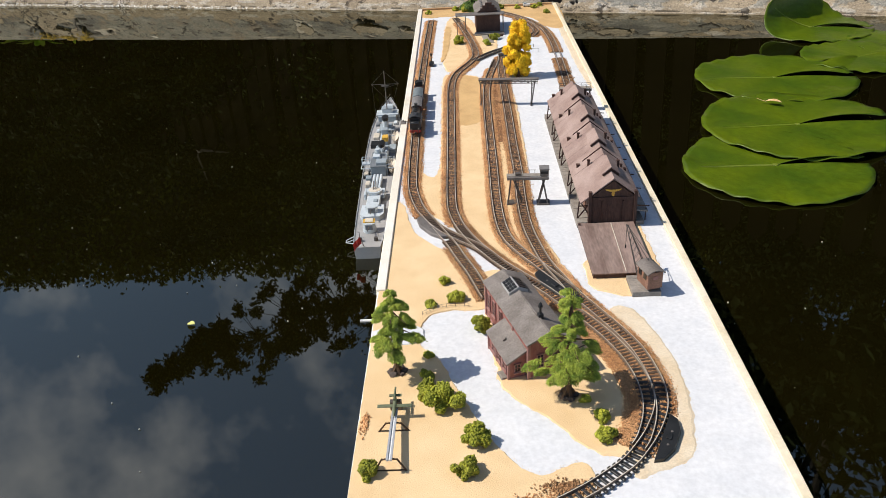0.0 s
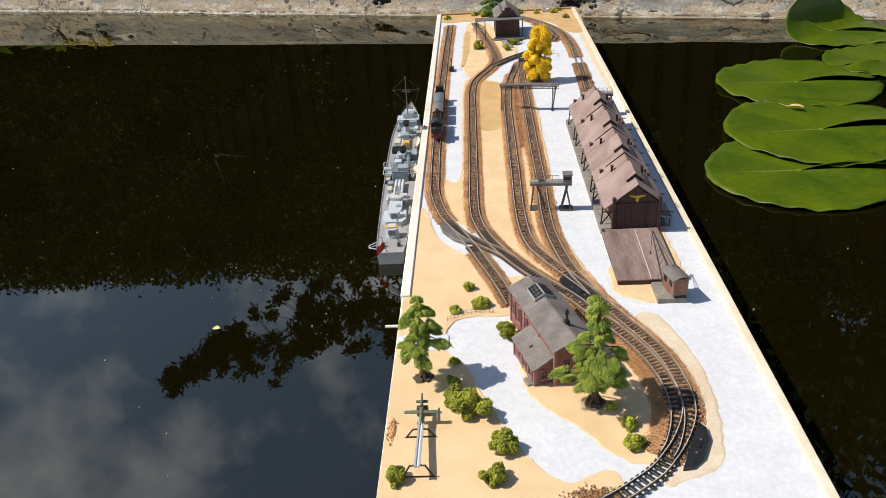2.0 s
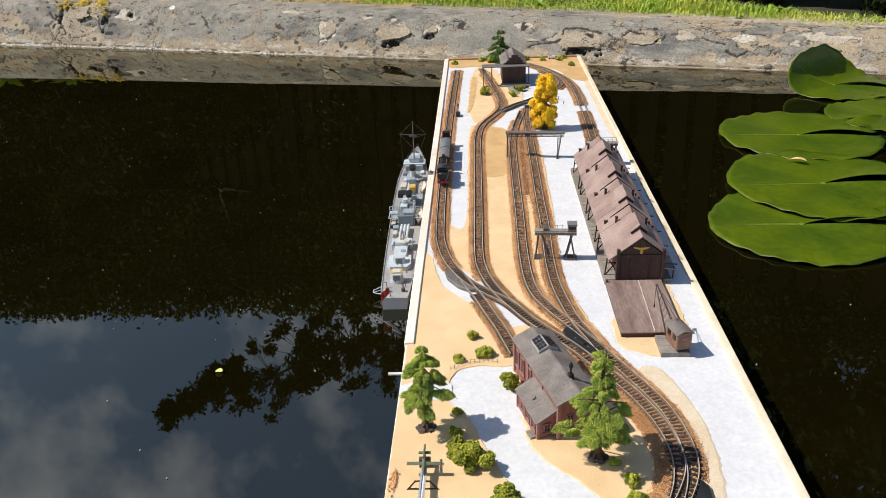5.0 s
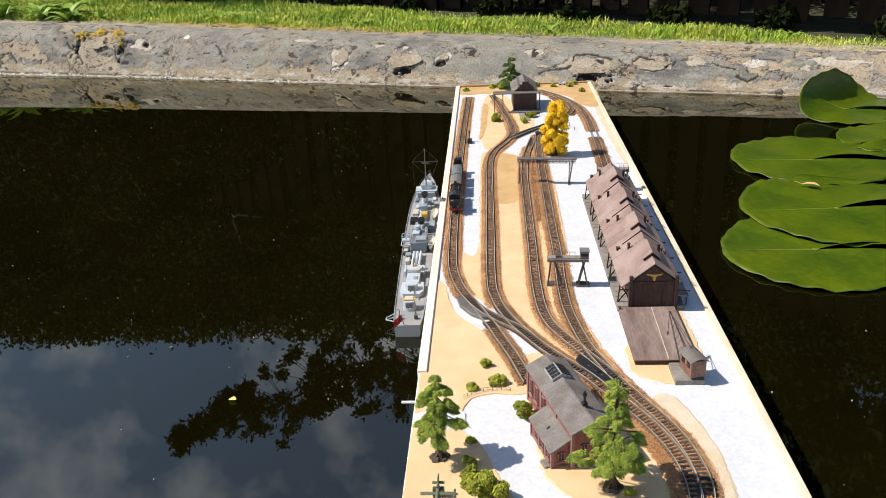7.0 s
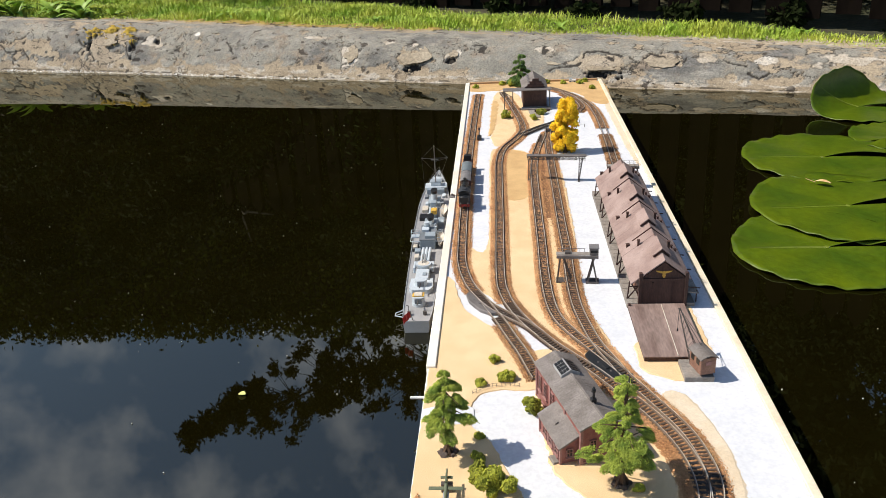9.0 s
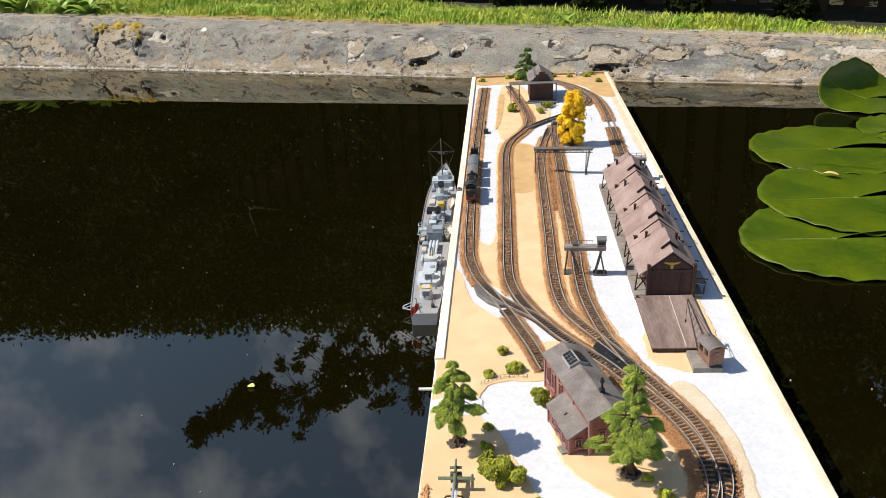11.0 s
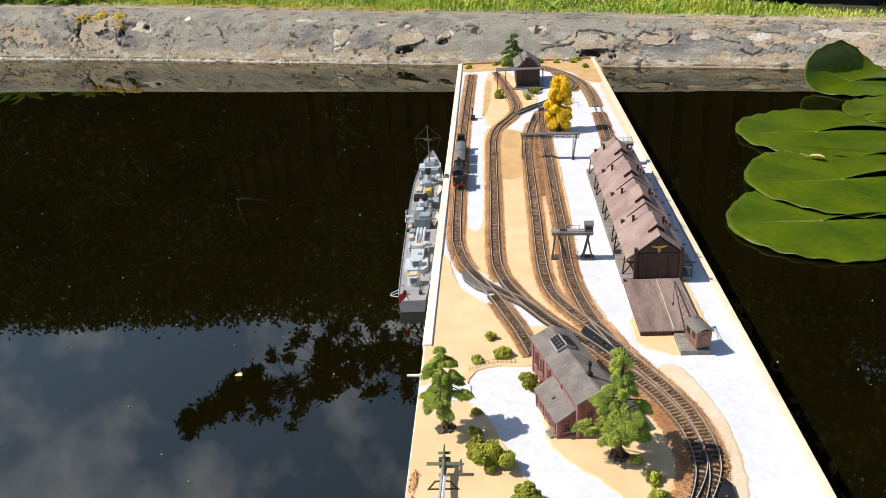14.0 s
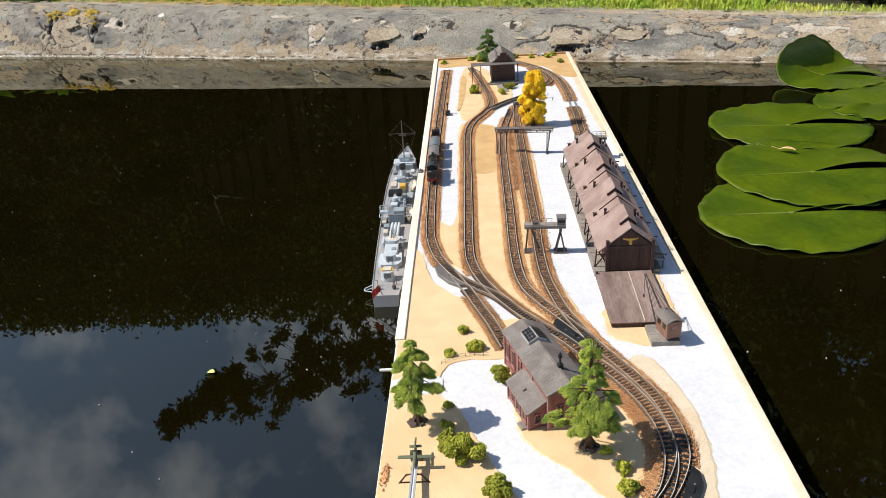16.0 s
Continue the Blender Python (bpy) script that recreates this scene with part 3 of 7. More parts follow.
            k = 1 + 0.55 * noise.noise((math.cos(a) * 1.4, math.sin(a) * 1.4, seed * 3.7)) + 0.25 * noise.noise((math.cos(a) * 4, math.sin(a) * 4, seed * 1.3))
            x, y = half * k * math.cos(a), tall * k * math.sin(a)
            stand = off * (0.5 - 0.55 * math.sin(a)) + 0.001
            q = c + Vector((x, 0, 0)) + upward * y + out * stand
            hi.append(bm.verts.new(q))
            lo.append(bm.verts.new(q - out * 0.0035))
        bm.faces.new(hi)
        bm.faces.new(lo[::-1])
        for i in range(22):
            bm.faces.new((hi[i], lo[i], lo[(i + 1) % 22], hi[(i + 1) % 22]))
        bmesh.ops.recalc_face_normals(bm, faces=bm.faces[:])
        part("flake", bm, CONCRETE_BARE, ob, "loose tan plate of concrete")
    return tagged(ob, "sloping concrete pond bank with flaking grey coat and moss", "pond bank", kind="structure")


far_bank()


def plain_bank(name, a, b):
    """A bank from a to b with the water on its right hand, out of view."""
    a, b = Vector(a), Vector(b)
    d = (b - a).normalized()
    back = Vector((-d.y, d.x))
    bm = bmesh.new()
    rings = []
    for i in range(13):
        p = a + (b - a) * (i / 12)
        rings.append([bm.verts.new((*(p + back * s), z)) for s, z in PROFILE])
    for r, q in zip(rings, rings[1:]):
        for i in range(len(r) - 1):
            bm.faces.new((r[i], q[i], q[i + 1], r[i + 1]))
    ob = link_mesh(name, bm, CONCRETE, smooth=True)
    tagged(ob, "sloping concrete pond bank", "pond bank", kind="structure")


def on_edge(u, s, z=0.0):
    return EDGE @ Vector((u, s, z))


FL, FR = on_edge(-4.4, 0), on_edge(3.2, 0)
NEAR_Y = -1.1
plain_bank("pond_bank_side", (FL.x, NEAR_Y), (FL.x, FL.y + 0.1))
plain_bank("pond_bank_near", (FR.x + 0.27, NEAR_Y), (FL.x - 0.27, NEAR_Y))
plain_bank("pond_bank_end", (FR.x, FR.y + 0.1), (FR.x, NEAR_Y))

bm = bmesh.new()
wv = [bm.verts.new(p) for p in ((FL.x - 0.02, NEAR_Y - 0.02, 0), (FR.x + 0.02, NEAR_Y - 0.02, 0), (FR.x + 0.02, FR.y + 0.02, 0), (FL.x - 0.02, FL.y + 0.02, 0))]
bm.faces.new(wv)
water = link_mesh("pond_water", bm, WATER)
tagged(water, "still dark brown pond water reflecting trees and sky", "water", kind="structure")

# the ground: one sheet round the pond, out to the horizon
bm = bmesh.new()
inner = [on_edge(-4.4, 0.25), on_edge(3.2, 0.25), Vector((FR.x + 0.25, NEAR_Y - 0.25, 0)), Vector((FL.x - 0.25, NEAR_Y - 0.25, 0))]
inner[0].x -= 0.25
inner[1].x += 0.25
G = 0.104
lo = [bm.verts.new((p.x, p.y, z)) for p, z in zip(inner, (0.104 * rise(-4.4), 0.104 * rise(3.2), G, G))]
mid = [bm.verts.new((x, y, G)) for x, y in ((-14, 14), (12, 14), (12, -12), (-14, -12))]
hi = [bm.verts.new((x, y, G)) for x, y in ((-900, 900), (900, 900), (900, -900), (-900, -900))]
for a, b in ((lo, mid), (mid, hi)):
    for i in range(4):
        bm.faces.new((a[i], b[i], b[(i + 1) % 4], a[(i + 1) % 4]))
bmesh.ops.recalc_face_normals(bm, faces=bm.faces[:])
tagged(link_mesh("ground", bm, LAWN), "grassy garden soil round the pond, darkened in colour for the shade by the fence", "ground", kind="structure")


def lawn():
    """Grass blades on the strip between bank and fence, in the lie of the bank."""
    rng = np.random.default_rng(5)
    n = 150000
    u = rng.uniform(-2.4, 1.15, n)
    s = 0.150 + rng.power(1.0, n) * 0.87 + 0.02 * np.sin(u * 7) + 0.012 * np.sin(u * 23)
    keep = s < 0.43 - 0.2 * u + rng.uniform(-0.05, 0.02, n)
    u, s = u[keep], s[keep]
    n = len(u)
    tall = rng.uniform(0.012, 0.036, n) * (0.75 + 0.35 * np.sin(u * 9 + 1) * np.sin(s * 17)) * np.clip((s - 0.12) / 0.12, 0.35, 1.0)
    wide = rng.uniform(0.0008, 0.0019, n)
    a, lean = rng.uniform(0, 6.283, n), rng.uniform(0.2, 1.1, n)
    dx, dy = np.cos(a), np.sin(a)
    base = np.stack([u, s, 0.106 * np.maximum(0.88 - 0.20 * u, 0.25) - 0.004], 1)
    side = np.stack([-dy, dx, 0 * dx], 1) * wide[:, None]
    mid = base + np.stack([dx * tall * lean * 0.25, dy * tall * lean * 0.25, tall * 0.6], 1)
    tip = base + np.stack([dx * tall * lean * 0.8, dy * tall * lean * 0.8, tall * (1.05 - 0.25 * lean)], 1)
    v = np.stack([base - side, base + side, mid + side * 0.8, mid - side * 0.8, tip], 1)
    o = 5 * np.arange(n)
    faces = np.concatenate([np.stack([o, o + 1, o + 2], 1), np.stack([o, o + 2, o + 3], 1), np.stack([o + 3, o + 2, o + 4], 1)])
    data = bpy.data.meshes.new("lawn_grass")
    data.from_pydata(v.reshape(-1, 3).tolist(), [], faces.tolist())
    data.materials.append(GRASS)
    ob = new("lawn_grass", data)
    ob.matrix_basis = EDGE
    tagged(ob, "uneven sunlit green lawn grass along the pond bank", "grass", kind="stuff")


lawn()


def leaf_blade(bm, length, width, droop, bend=0.0):
    """A broad leaf along +y from the origin, with a midrib fold."""
    rows = []
    for i in range(8):
        f = i / 7
        w = width * math.sin(math.pi * min(f * 0.93 + 0.05, 1)) ** 0.7
        z = droop * (f - 1.5 * f * f)
        rows.append([bm.verts.new((x * w + bend * f * f, f * length, z + abs(x) * w * 0.25)) for x in (-1, 0, 1)])
    for r, q in zip(rows, rows[1:]):
        for i in (0, 1):
            bm.faces.new((r[i], r[i + 1], q[i + 1], q[i]))


def weed(u, s, size, n, seed, leaf=0.30):
    rng = random.Random(seed)
    root = thing("broadleaf_weed", EDGE @ pose(u, s, 0.105 * rise(u)), "broad-leaved green weed growing beside the concrete bank", "plant", "weeds on the bank")
    for i in range(n):
        bm = bmesh.new()
        leaf_blade(bm, size * rng.uniform(0.7, 1.1), size * leaf * rng.uniform(0.7, 1.1) * 0.5, size * rng.uniform(0.3, 0.7))
        bmesh.ops.transform(bm, matrix=pose(0, 0, 0, rng.uniform(20, 50), 0, 360 * i / n + rng.uniform(-25, 25)), verts=bm.verts[:])
        part("leaf", bm, WEED, root, smooth=True)


weed(-1.62, 0.22, 0.085, 10, 1)
weed(-1.50, 0.20, 0.075, 10, 2)
weed(-1.86, 0.24, 0.10, 12, 3)
weed(-1.56, 0.27, 0.10, 12, 9)
weed(-1.78, 0.22, 0.09, 12, 10)
weed(-1.98, 0.26, 0.11, 12, 11)
weed(-1.42, 0.25, 0.06, 9, 12, 0.24)
weed(-1.72, 0.30, 0.08, 9, 8)
weed(-0.52, 0.27, 0.045, 8, 4, 0.2)
weed(0.02, 0.25, 0.035, 7, 5)
weed(-1.0, 0.28, 0.06, 8, 6, 0.22)
weed(0.62, 0.27, 0.05, 7, 7, 0.2)


def fence():
    root = thing("picket_fence", EDGE @ pose(0, 0.49, 0.080, rz=-11.3), "dark wooden picket fence behind the lawn strip, with its shade put into the colour", "fence")
    rng = random.Random(9)
    bm = bmesh.new()
    prism(bm, [(-0.028, 0.035), (0.028, 0.035), (0.028, 0.62), (0.0, 0.66), (-0.028, 0.62)], -0.009, 0.009, "y")
    first = part("picket", bm, FENCE, root)
    for i in range(52):
        ob = first if i == 0 else new("picket", first.data)
        ob.parent = root
        ob.matrix_basis = pose(-3.0 + i * 0.083 + rng.uniform(-0.006, 0.006), rng.uniform(-0.003, 0.003), rng.uniform(-0.01, 0.01), rng.uniform(-1, 1), rng.uniform(-1.5, 1.5), 0)
    for z in (0.16, 0.50):
        bm = bmesh.new()
        box(bm, (-0.88, 0.03, z), (4.35, 0.035, 0.06), bevel=0.003)
        part("rail", bm, FENCE, root)
    for i in range(3):
        bm = bmesh.new()
        box(bm, (-2.9 + i * 2.05, 0.075, 0.32), (0.08, 0.08, 0.76), bevel=0.004)
        part("post", bm, FENCE, root)


fence()


def leafy_tree(x, y, tall, spread, low, seed, leaves=9000, spray=(), leaf=0.055, low_label=False):
    """A garden tree: tapered trunk, limbs, and a crown of clumps of leaves with gaps. spray: stations of one long overhanging bough."""
    rng = random.Random(seed)
    if low_label:
        root = thing("garden_shrub", pose(x, y, G if tall > 0.5 else G - 0.02), "dense dark green shrub close behind the fence", "shrub", "shrubs behind the fence")
    else:
        root = thing("garden_tree", pose(x, y, G), "tall leafy green garden tree, mirrored in the pond or added unseen to cut sky light", "tree", "trees behind the fence")
    clumps = []
    limbs = bmesh.new()
    girth = 0.05 * spread + 0.03 * min(tall, 1)
    rod(limbs, (0, 0, -0.05), (0.02 * tall, 0, low), girth, girth * 0.8, 10)
    rod(limbs, (0.02 * tall, 0, low), (0, 0, tall * (0.5 if low_label else 0.9)), girth * 0.8, girth * 0.12, 8)
    for i in range(26):
        f = rng.uniform(0, 1)
        z = low + (tall - low) * f
        a = rng.uniform(0, 6.283)
        r = spread * (0.35 + 0.65 * math.sin(math.pi * min(0.18 + 0.8 * f, 1))) * rng.uniform(0.45, 1.0)
        tip = Vector((r * math.cos(a), r * math.sin(a), z))
        rod(limbs, (0, 0, max(low, z - 0.5 * r)), tip, girth * 0.3, girth * 0.06, 5)
        clumps.append((tip, spread * rng.uniform(0.22, 0.40)))
    if spray:
        x0, x1 = spray[0][0], spray[-1][0]
        spine = [Vector((-1.0, -0.9, 2.9))] + [Vector((x, -1.2, lo + 0.55 * (hi - lo))) for x, lo, hi in spray]
        for a, b in zip(spine, spine[1:]):
            rod(limbs, a, b, 0.020, 0.012, 5)
        while len(clumps) < 220:
            x = rng.uniform(x1, x0)
            k = next(i for i in range(len(spray) - 1) if spray[i + 1][0] <= x <= spray[i][0])
            f = (spray[k][0] - x) / (spray[k][0] - spray[k + 1][0])
            lo, hi = (spray[k][j] + (spray[k + 1][j] - spray[k][j]) * f for j in (1, 2))
            z = rng.uniform(lo, hi)
            if noise.noise((x * 3.1, z * 4.3, 2.2)) < -0.10:
                continue
            c = Vector((x, rng.uniform(-1.4, -1.0), z))
            rod(limbs, spine[k + 1], c, 0.006, 0.002, 4)
            clumps.append((c, rng.uniform(0.045, 0.10)))
    part("trunk", limbs, TREE_BARK, root)
    gen = np.random.default_rng(seed)
    weights = np.array([c[1] ** 2 * (1.0 if i < 26 else 3.0) for i, c in enumerate(clumps)])
    pick = gen.choice(len(clumps), leaves, p=weights / weights.sum())
    cc = np.array([tuple(c[0]) for c in clumps])[pick]
    rr = np.array([c[1] for c in clumps])[pick]
    d = gen.normal(size=(leaves, 3))
    d /= np.linalg.norm(d, axis=1)[:, None]
    p = cc + d * (rr * np.abs(gen.normal(0.62, 0.33, leaves)))[:, None]
    t1 = gen.normal(size=(leaves, 3))
    t1 /= np.linalg.norm(t1, axis=1)[:, None]
    t2 = np.cross(t1, gen.normal(size=(leaves, 3)))
    t2 /= np.linalg.norm(t2, axis=1)[:, None]
    size = gen.uniform(0.6, 1.2, leaves)[:, None] * leaf
    v = np.stack([p - t1 * size, p + t2 * size * 0.5, p + t1 * size, p - t2 * size * 0.5], 1)
    data = bpy.data.meshes.new("crown")
    data.from_pydata(v.reshape(-1, 3).tolist(), [], (4 * np.arange(leaves)[:, None] + np.arange(4)).tolist())
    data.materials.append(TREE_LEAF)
    ob = new("crown", data)
    ob.parent = root


def hedge(x0, x1, y, tall, deep):
    """A long trimmed hedge: a dark twiggy core under a coat of small leaves, with single shoots above the trimmed line."""
    root = thing("garden_hedge", pose((x0 + x1) / 2, y, G - 0.01), "long trimmed dark green leafy hedge behind the pond", "hedge")
    L = x1 - x0
    bm = bmesh.new()
    nx, nz = 120, 14
    for side in (-1, 1):
        rows = [[bm.verts.new((-L / 2 + L * i / nx, side * (deep / 2 - 0.10 + 0.06 * noise.noise((i * 0.7, k * 0.6, side * 3))), (tall - 0.11 + 0.04 * noise.noise((i * 0.9, 0, 2))) * k / nz)) for i in range(nx + 1)] for k in range(nz + 1)]
        for r, q in zip(rows, rows[1:]):
            for i in range(nx):
                bm.faces.new((r[i], r[i + 1], q[i + 1], q[i]))
        if side < 0:
            front = rows[-1]
        else:
            for i in range(nx):
                bm.faces.new((front[i], front[i + 1], rows[-1][i + 1], rows[-1][i]))
    part("twig_core", bm, TREE_BARK, root, "dark twigs inside the hedge")
    gen = np.random.default_rng(71)
    n = 130000
    f = gen.uniform(0, 1, n)
    x = gen.uniform(-L / 2, L / 2, n)
    lump = 0.035 * np.sin(x * 5.1) * np.sin(x * 2.3 + 1) + 0.02 * np.sin(x * 17)
    on_top = f < 0.42
    z = np.where(on_top, tall + lump - np.abs(gen.normal(0, 0.07, n)), tall * gen.uniform(0.1, 1.0, n))
    yy = np.where(on_top, gen.uniform(-deep / 2, deep / 2, n), -deep / 2 + gen.normal(0.02, 0.05, n))
    shoot = on_top & (gen.uniform(0, 1, n) < 0.05)
    z[shoot] += gen.uniform(0.0, 0.06, shoot.sum())
    p = np.stack([x, yy, z], 1)
    t1 = gen.normal(size=(n, 3))
    t1 /= np.linalg.norm(t1, axis=1)[:, None]
    t2 = np.cross(t1, gen.normal(size=(n, 3)))
    t2 /= np.linalg.norm(t2, axis=1)[:, None]
    size = gen.uniform(0.6, 1.2, n)[:, None] * 0.020
    v = np.stack([p - t1 * size, p + t2 * size * 0.6, p + t1 * size, p - t2 * size * 0.6], 1)
    data = bpy.data.meshes.new("leaves")
    data.from_pydata(v.reshape(-1, 3).tolist(), [], (4 * np.arange(n)[:, None] + np.arange(4)).tolist())
    data.materials.append(HEDGE_LEAF)
    ob = new("foliage", data)
    ob.parent = root


hedge(-8.2, 1.6, 4.5, 2.13, 0.7)
leafy_tree(0.6, 6.9, 3.6, 1.2, 0.3, 26, 14000)
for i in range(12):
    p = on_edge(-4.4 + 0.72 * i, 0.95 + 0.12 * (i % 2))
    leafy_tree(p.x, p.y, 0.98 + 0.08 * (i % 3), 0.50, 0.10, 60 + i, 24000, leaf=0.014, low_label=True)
leafy_tree(3.3, 5.6, 8.4, 2.5, 0.4, 31, 30000, leaf=0.07)
# unseen tree on the right, added to block some of the sky's fill light
leafy_tree(6.0, 3.2, 7.6, 2.3, 1.0, 32, 14000)
leafy_tree(1.8, 7.2, 7.0, 1.5, 0.4, 34, 44000, leaf=0.030, spray=((-2.5, 3.0, 3.95), (-3.1, 3.12, 3.9), (-3.5, 3.28, 4.02), (-3.9, 3.45, 4.26), (-4.3, 3.64, 4.38), (-4.55, 3.88, 4.40), (-4.80, 4.10, 4.30), (-5.02, 4.22, 4.32)))
leafy_tree(1.95, 5.6, 4.6, 1.25, 0.3, 35, 22000)
leafy_tree(1.1, 5.2, 3.3, 0.95, 0.3, 36, 15000)
leafy_tree(2.9, 4.6, 3.8, 1.1, 0.3, 37, 15000)
for i in range(7):
    p = on_edge(-0.75 + 0.27 * i, 0.455 - 0.2 * (-0.75 + 0.27 * i) + 0.02 * (i % 3))
    leafy_tree(p.x, p.y, 0.035 + 0.012 * (i % 3), 0.055, 0.008, 80 + i, 600, leaf=0.012, low_label=True)
# another unseen tree, added beside the pond to reduce the fill light
leafy_tree(7.6, 0.0, 7.0, 2.0, 1.0, 33, 8000)


# ---- the board ----
XL, XR, YN, YF = -0.158, 0.150, -0.16, 1.467
board = thing("layout_board", pose(0, 0, 0), "long white-plastered model railway board with sand patches floating on the pond", "model board")
bm = bmesh.new()
box(bm, ((XL + XR) / 2, (YN + YF) / 2, 0.0125), (XR - XL, YF - YN, 0.0430), bevel=0.0008)
part("base_slab", bm, BOARD_SIDE, board, "wooden slab under the layout")


def plaster_sheet():
    bm = bmesh.new()
    nx, ny = 30, 150
    grid = []
    for j in range(ny + 1):
        y = YN + 0.001 + (YF - YN - 0.002) * j / ny
        grid.append([bm.verts.new((XL + 0.001 + (XR - XL - 0.002) * i / nx, y, TOP + 0.0004 * noise.noise((i * 0.5, j * 0.4, 0)))) for i in range(nx + 1)])
    for j in range(ny):
        for i in range(nx):
            bm.faces.new((grid[j][i], grid[j][i + 1], grid[j + 1][i + 1], grid[j + 1][i]))
    ring = [e for e in bm.edges if len(e.link_faces) == 1]
    ext = bmesh.ops.extrude_edge_only(bm, edges=ring)
    for v in [g for g in ext["geom"] if isinstance(g, bmesh.types.BMVert)]:
        v.co.z = 0.030
    part("plaster_ground", bm, PLASTER, board, "white plaster yard surface", smooth=True)


plaster_sheet()
for name, c, s, m, label in (
        ("edge_strip", (0.1465, (YN + YF) / 2, 0.0385), (0.0075, YF - YN + 0.001, 0.009), TRIM, "cream painted edge strip"),
        ("edge_strip", (-0.1535, (0.276 + YF) / 2, 0.0385), (0.0095, YF - 0.276, 0.009), TRIM_WHITE, "off-white edge strip"),
        ("edge_strip", (-0.004, YF - 0.003, 0.0395), (0.29, 0.006, 0.011), TRIM_BROWN, "bare pine edge strip")):
    bm = bmesh.new()
    box(bm, c, s, bevel=0.0006)
    part(name, bm, m, board, label)


def CCW(points):
    """+1 where the outline runs counter-clockwise, else -1."""
    area = sum(a[0] * b[1] - b[0] * a[1] for a, b in zip(points, points[1:] + points[:1]))
    return 1 if area > 0 else -1


def sand_patch(points, lift, material, label, rough=0.0025, seed=0, spread=0.004, name="sand_patch"):
    """A thin uneven layer with a ragged, feathered edge."""
    line = spline(points, 0.004, True)
    turn = headings(line)
    bm = bmesh.new()
    top, foot = [], []
    for i, (p, h) in enumerate(zip(line, turn)):
        side = Vector((h.y, -h.x)) * CCW(points)
        k = rough * (noise.fractal((p.x * 90 + seed, p.y * 90, 0), 0.9, 2.0, 4))
        q = p + side * k
        f = p + side * (k + spread * (0.3 + 0.5 * abs(noise.noise((p.x * 200, p.y * 200, seed)))))
        q.x, f.x = max(q.x, XL + 0.0014), max(f.x, XL + 0.0010)
        top.append(bm.verts.new((q.x, q.y, TOP + lift)))
        foot.append(bm.verts.new((f.x, f.y, TOP - 0.0006)))
    n = len(top)
    edges = []
    for i in range(n):
        edges.append(bm.edges.new((top[i], top[(i + 1) % n])))
    bmesh.ops.triangle_fill(bm, edges=edges, use_beauty=True)
    for i in range(n):
        bm.faces.new((top[i], foot[i], foot[(i + 1) % n], top[(i + 1) % n]))
    bmesh.ops.recalc_face_normals(bm, faces=bm.faces[:])
    part(name, bm, material, board, label)
    rng = np.random.default_rng(200 + seed)
    k = len(line) * 5
    i = rng.integers(0, len(line), k)
    P, T = np.array([tuple(q) for q in line])[i], np.array([tuple(q) for q in turn])[i]
    off = np.abs(rng.normal(0, 0.0013, k)) + 0.0002
    xy = P + np.stack([T[:, 1], -T[:, 0]], 1) * (off * CCW(points))[:, None] + rng.normal(0, 0.001, (k, 2))
    ok = (xy[:, 0] > XL + 0.001) & (xy[:, 0] < XR - 0.009) & (xy[:, 1] < YF - 0.008)
    xy = xy[ok]
    tagged(grains("loose_sand", np.column_stack([xy, np.full(len(xy), TOP + 0.0002)]), rng.uniform(0.00014, 0.0003, len(xy)), SAND if material is SAND else SAND_EDGE, board, seed=seed), kind="stuff")


SAND_L = "pale yellow sand ground"
sand_patch([(-0.1563, -0.15), (-0.02, -0.15), (0.0, -0.03), (0.012, 0.02), (0.008, 0.039), (-0.007, 0.035), (-0.025, 0.028), (-0.045, 0.046), (-0.064, 0.082), (-0.081, 0.123),
            (-0.095, 0.161), (-0.112, 0.186), (-0.115, 0.205), (-0.106, 0.231), (-0.085, 0.240), (-0.064, 0.238), (-0.05, 0.246), (-0.060, 0.285), (-0.086, 0.343), (-0.103, 0.363), (-0.111, 0.373),
            (-0.124, 0.392), (-0.132, 0.419), (-0.136, 0.440), (-0.140, 0.462), (-0.149, 0.474), (-0.1545, 0.44), (-0.155, 0.28), (-0.1560, 0.20), (-0.1563, 0.05)], 0.0009, SAND, SAND_L, 0.0012, 1, 0.003)
sand_patch([(-0.046, 0.137), (-0.042, 0.121), (-0.025, 0.099), (-0.010, 0.086), (0.003, 0.067), (0.013, 0.054), (0.027, 0.046), (0.045, 0.048), (0.062, 0.09), (0.062, 0.14), (0.045, 0.19), (0.01, 0.245), (-0.030, 0.303), (-0.054, 0.302), (-0.054, 0.262), (-0.052, 0.20)],
           0.0008, SAND, SAND_L, 0.002, 2, 0.005)
sand_patch([(0.041, 0.026), (0.048, 0.026), (0.061, 0.031), (0.079, 0.040), (0.087, 0.049), (0.090, 0.069), (0.095, 0.095), (0.097, 0.128), (0.0975, 0.150), (0.093, 0.178), (0.085, 0.209), (0.076, 0.231), (0.062, 0.233), (0.05, 0.20), (0.066, 0.15), (0.066, 0.10), (0.05, 0.05)],
           0.0005, SAND_EDGE, "thin damp sand outside the curve", 0.0016, 3, 0.010)
sand_patch([(-0.128, 0.56), (-0.10, 0.567), (-0.0985, 0.93), (-0.080, 0.965), (-0.045, 0.955), (-0.03, 0.925), (0.010, 0.88), (0.013, 0.65), (0.008, 0.42), (0.018, 0.345), (0.036, 0.268), (0.015, 0.272),
            (-0.03, 0.322), (-0.058, 0.372), (-0.09, 0.415), (-0.118, 0.452), (-0.130, 0.50)], 0.0008, SAND, SAND_L, 0.002, 4)
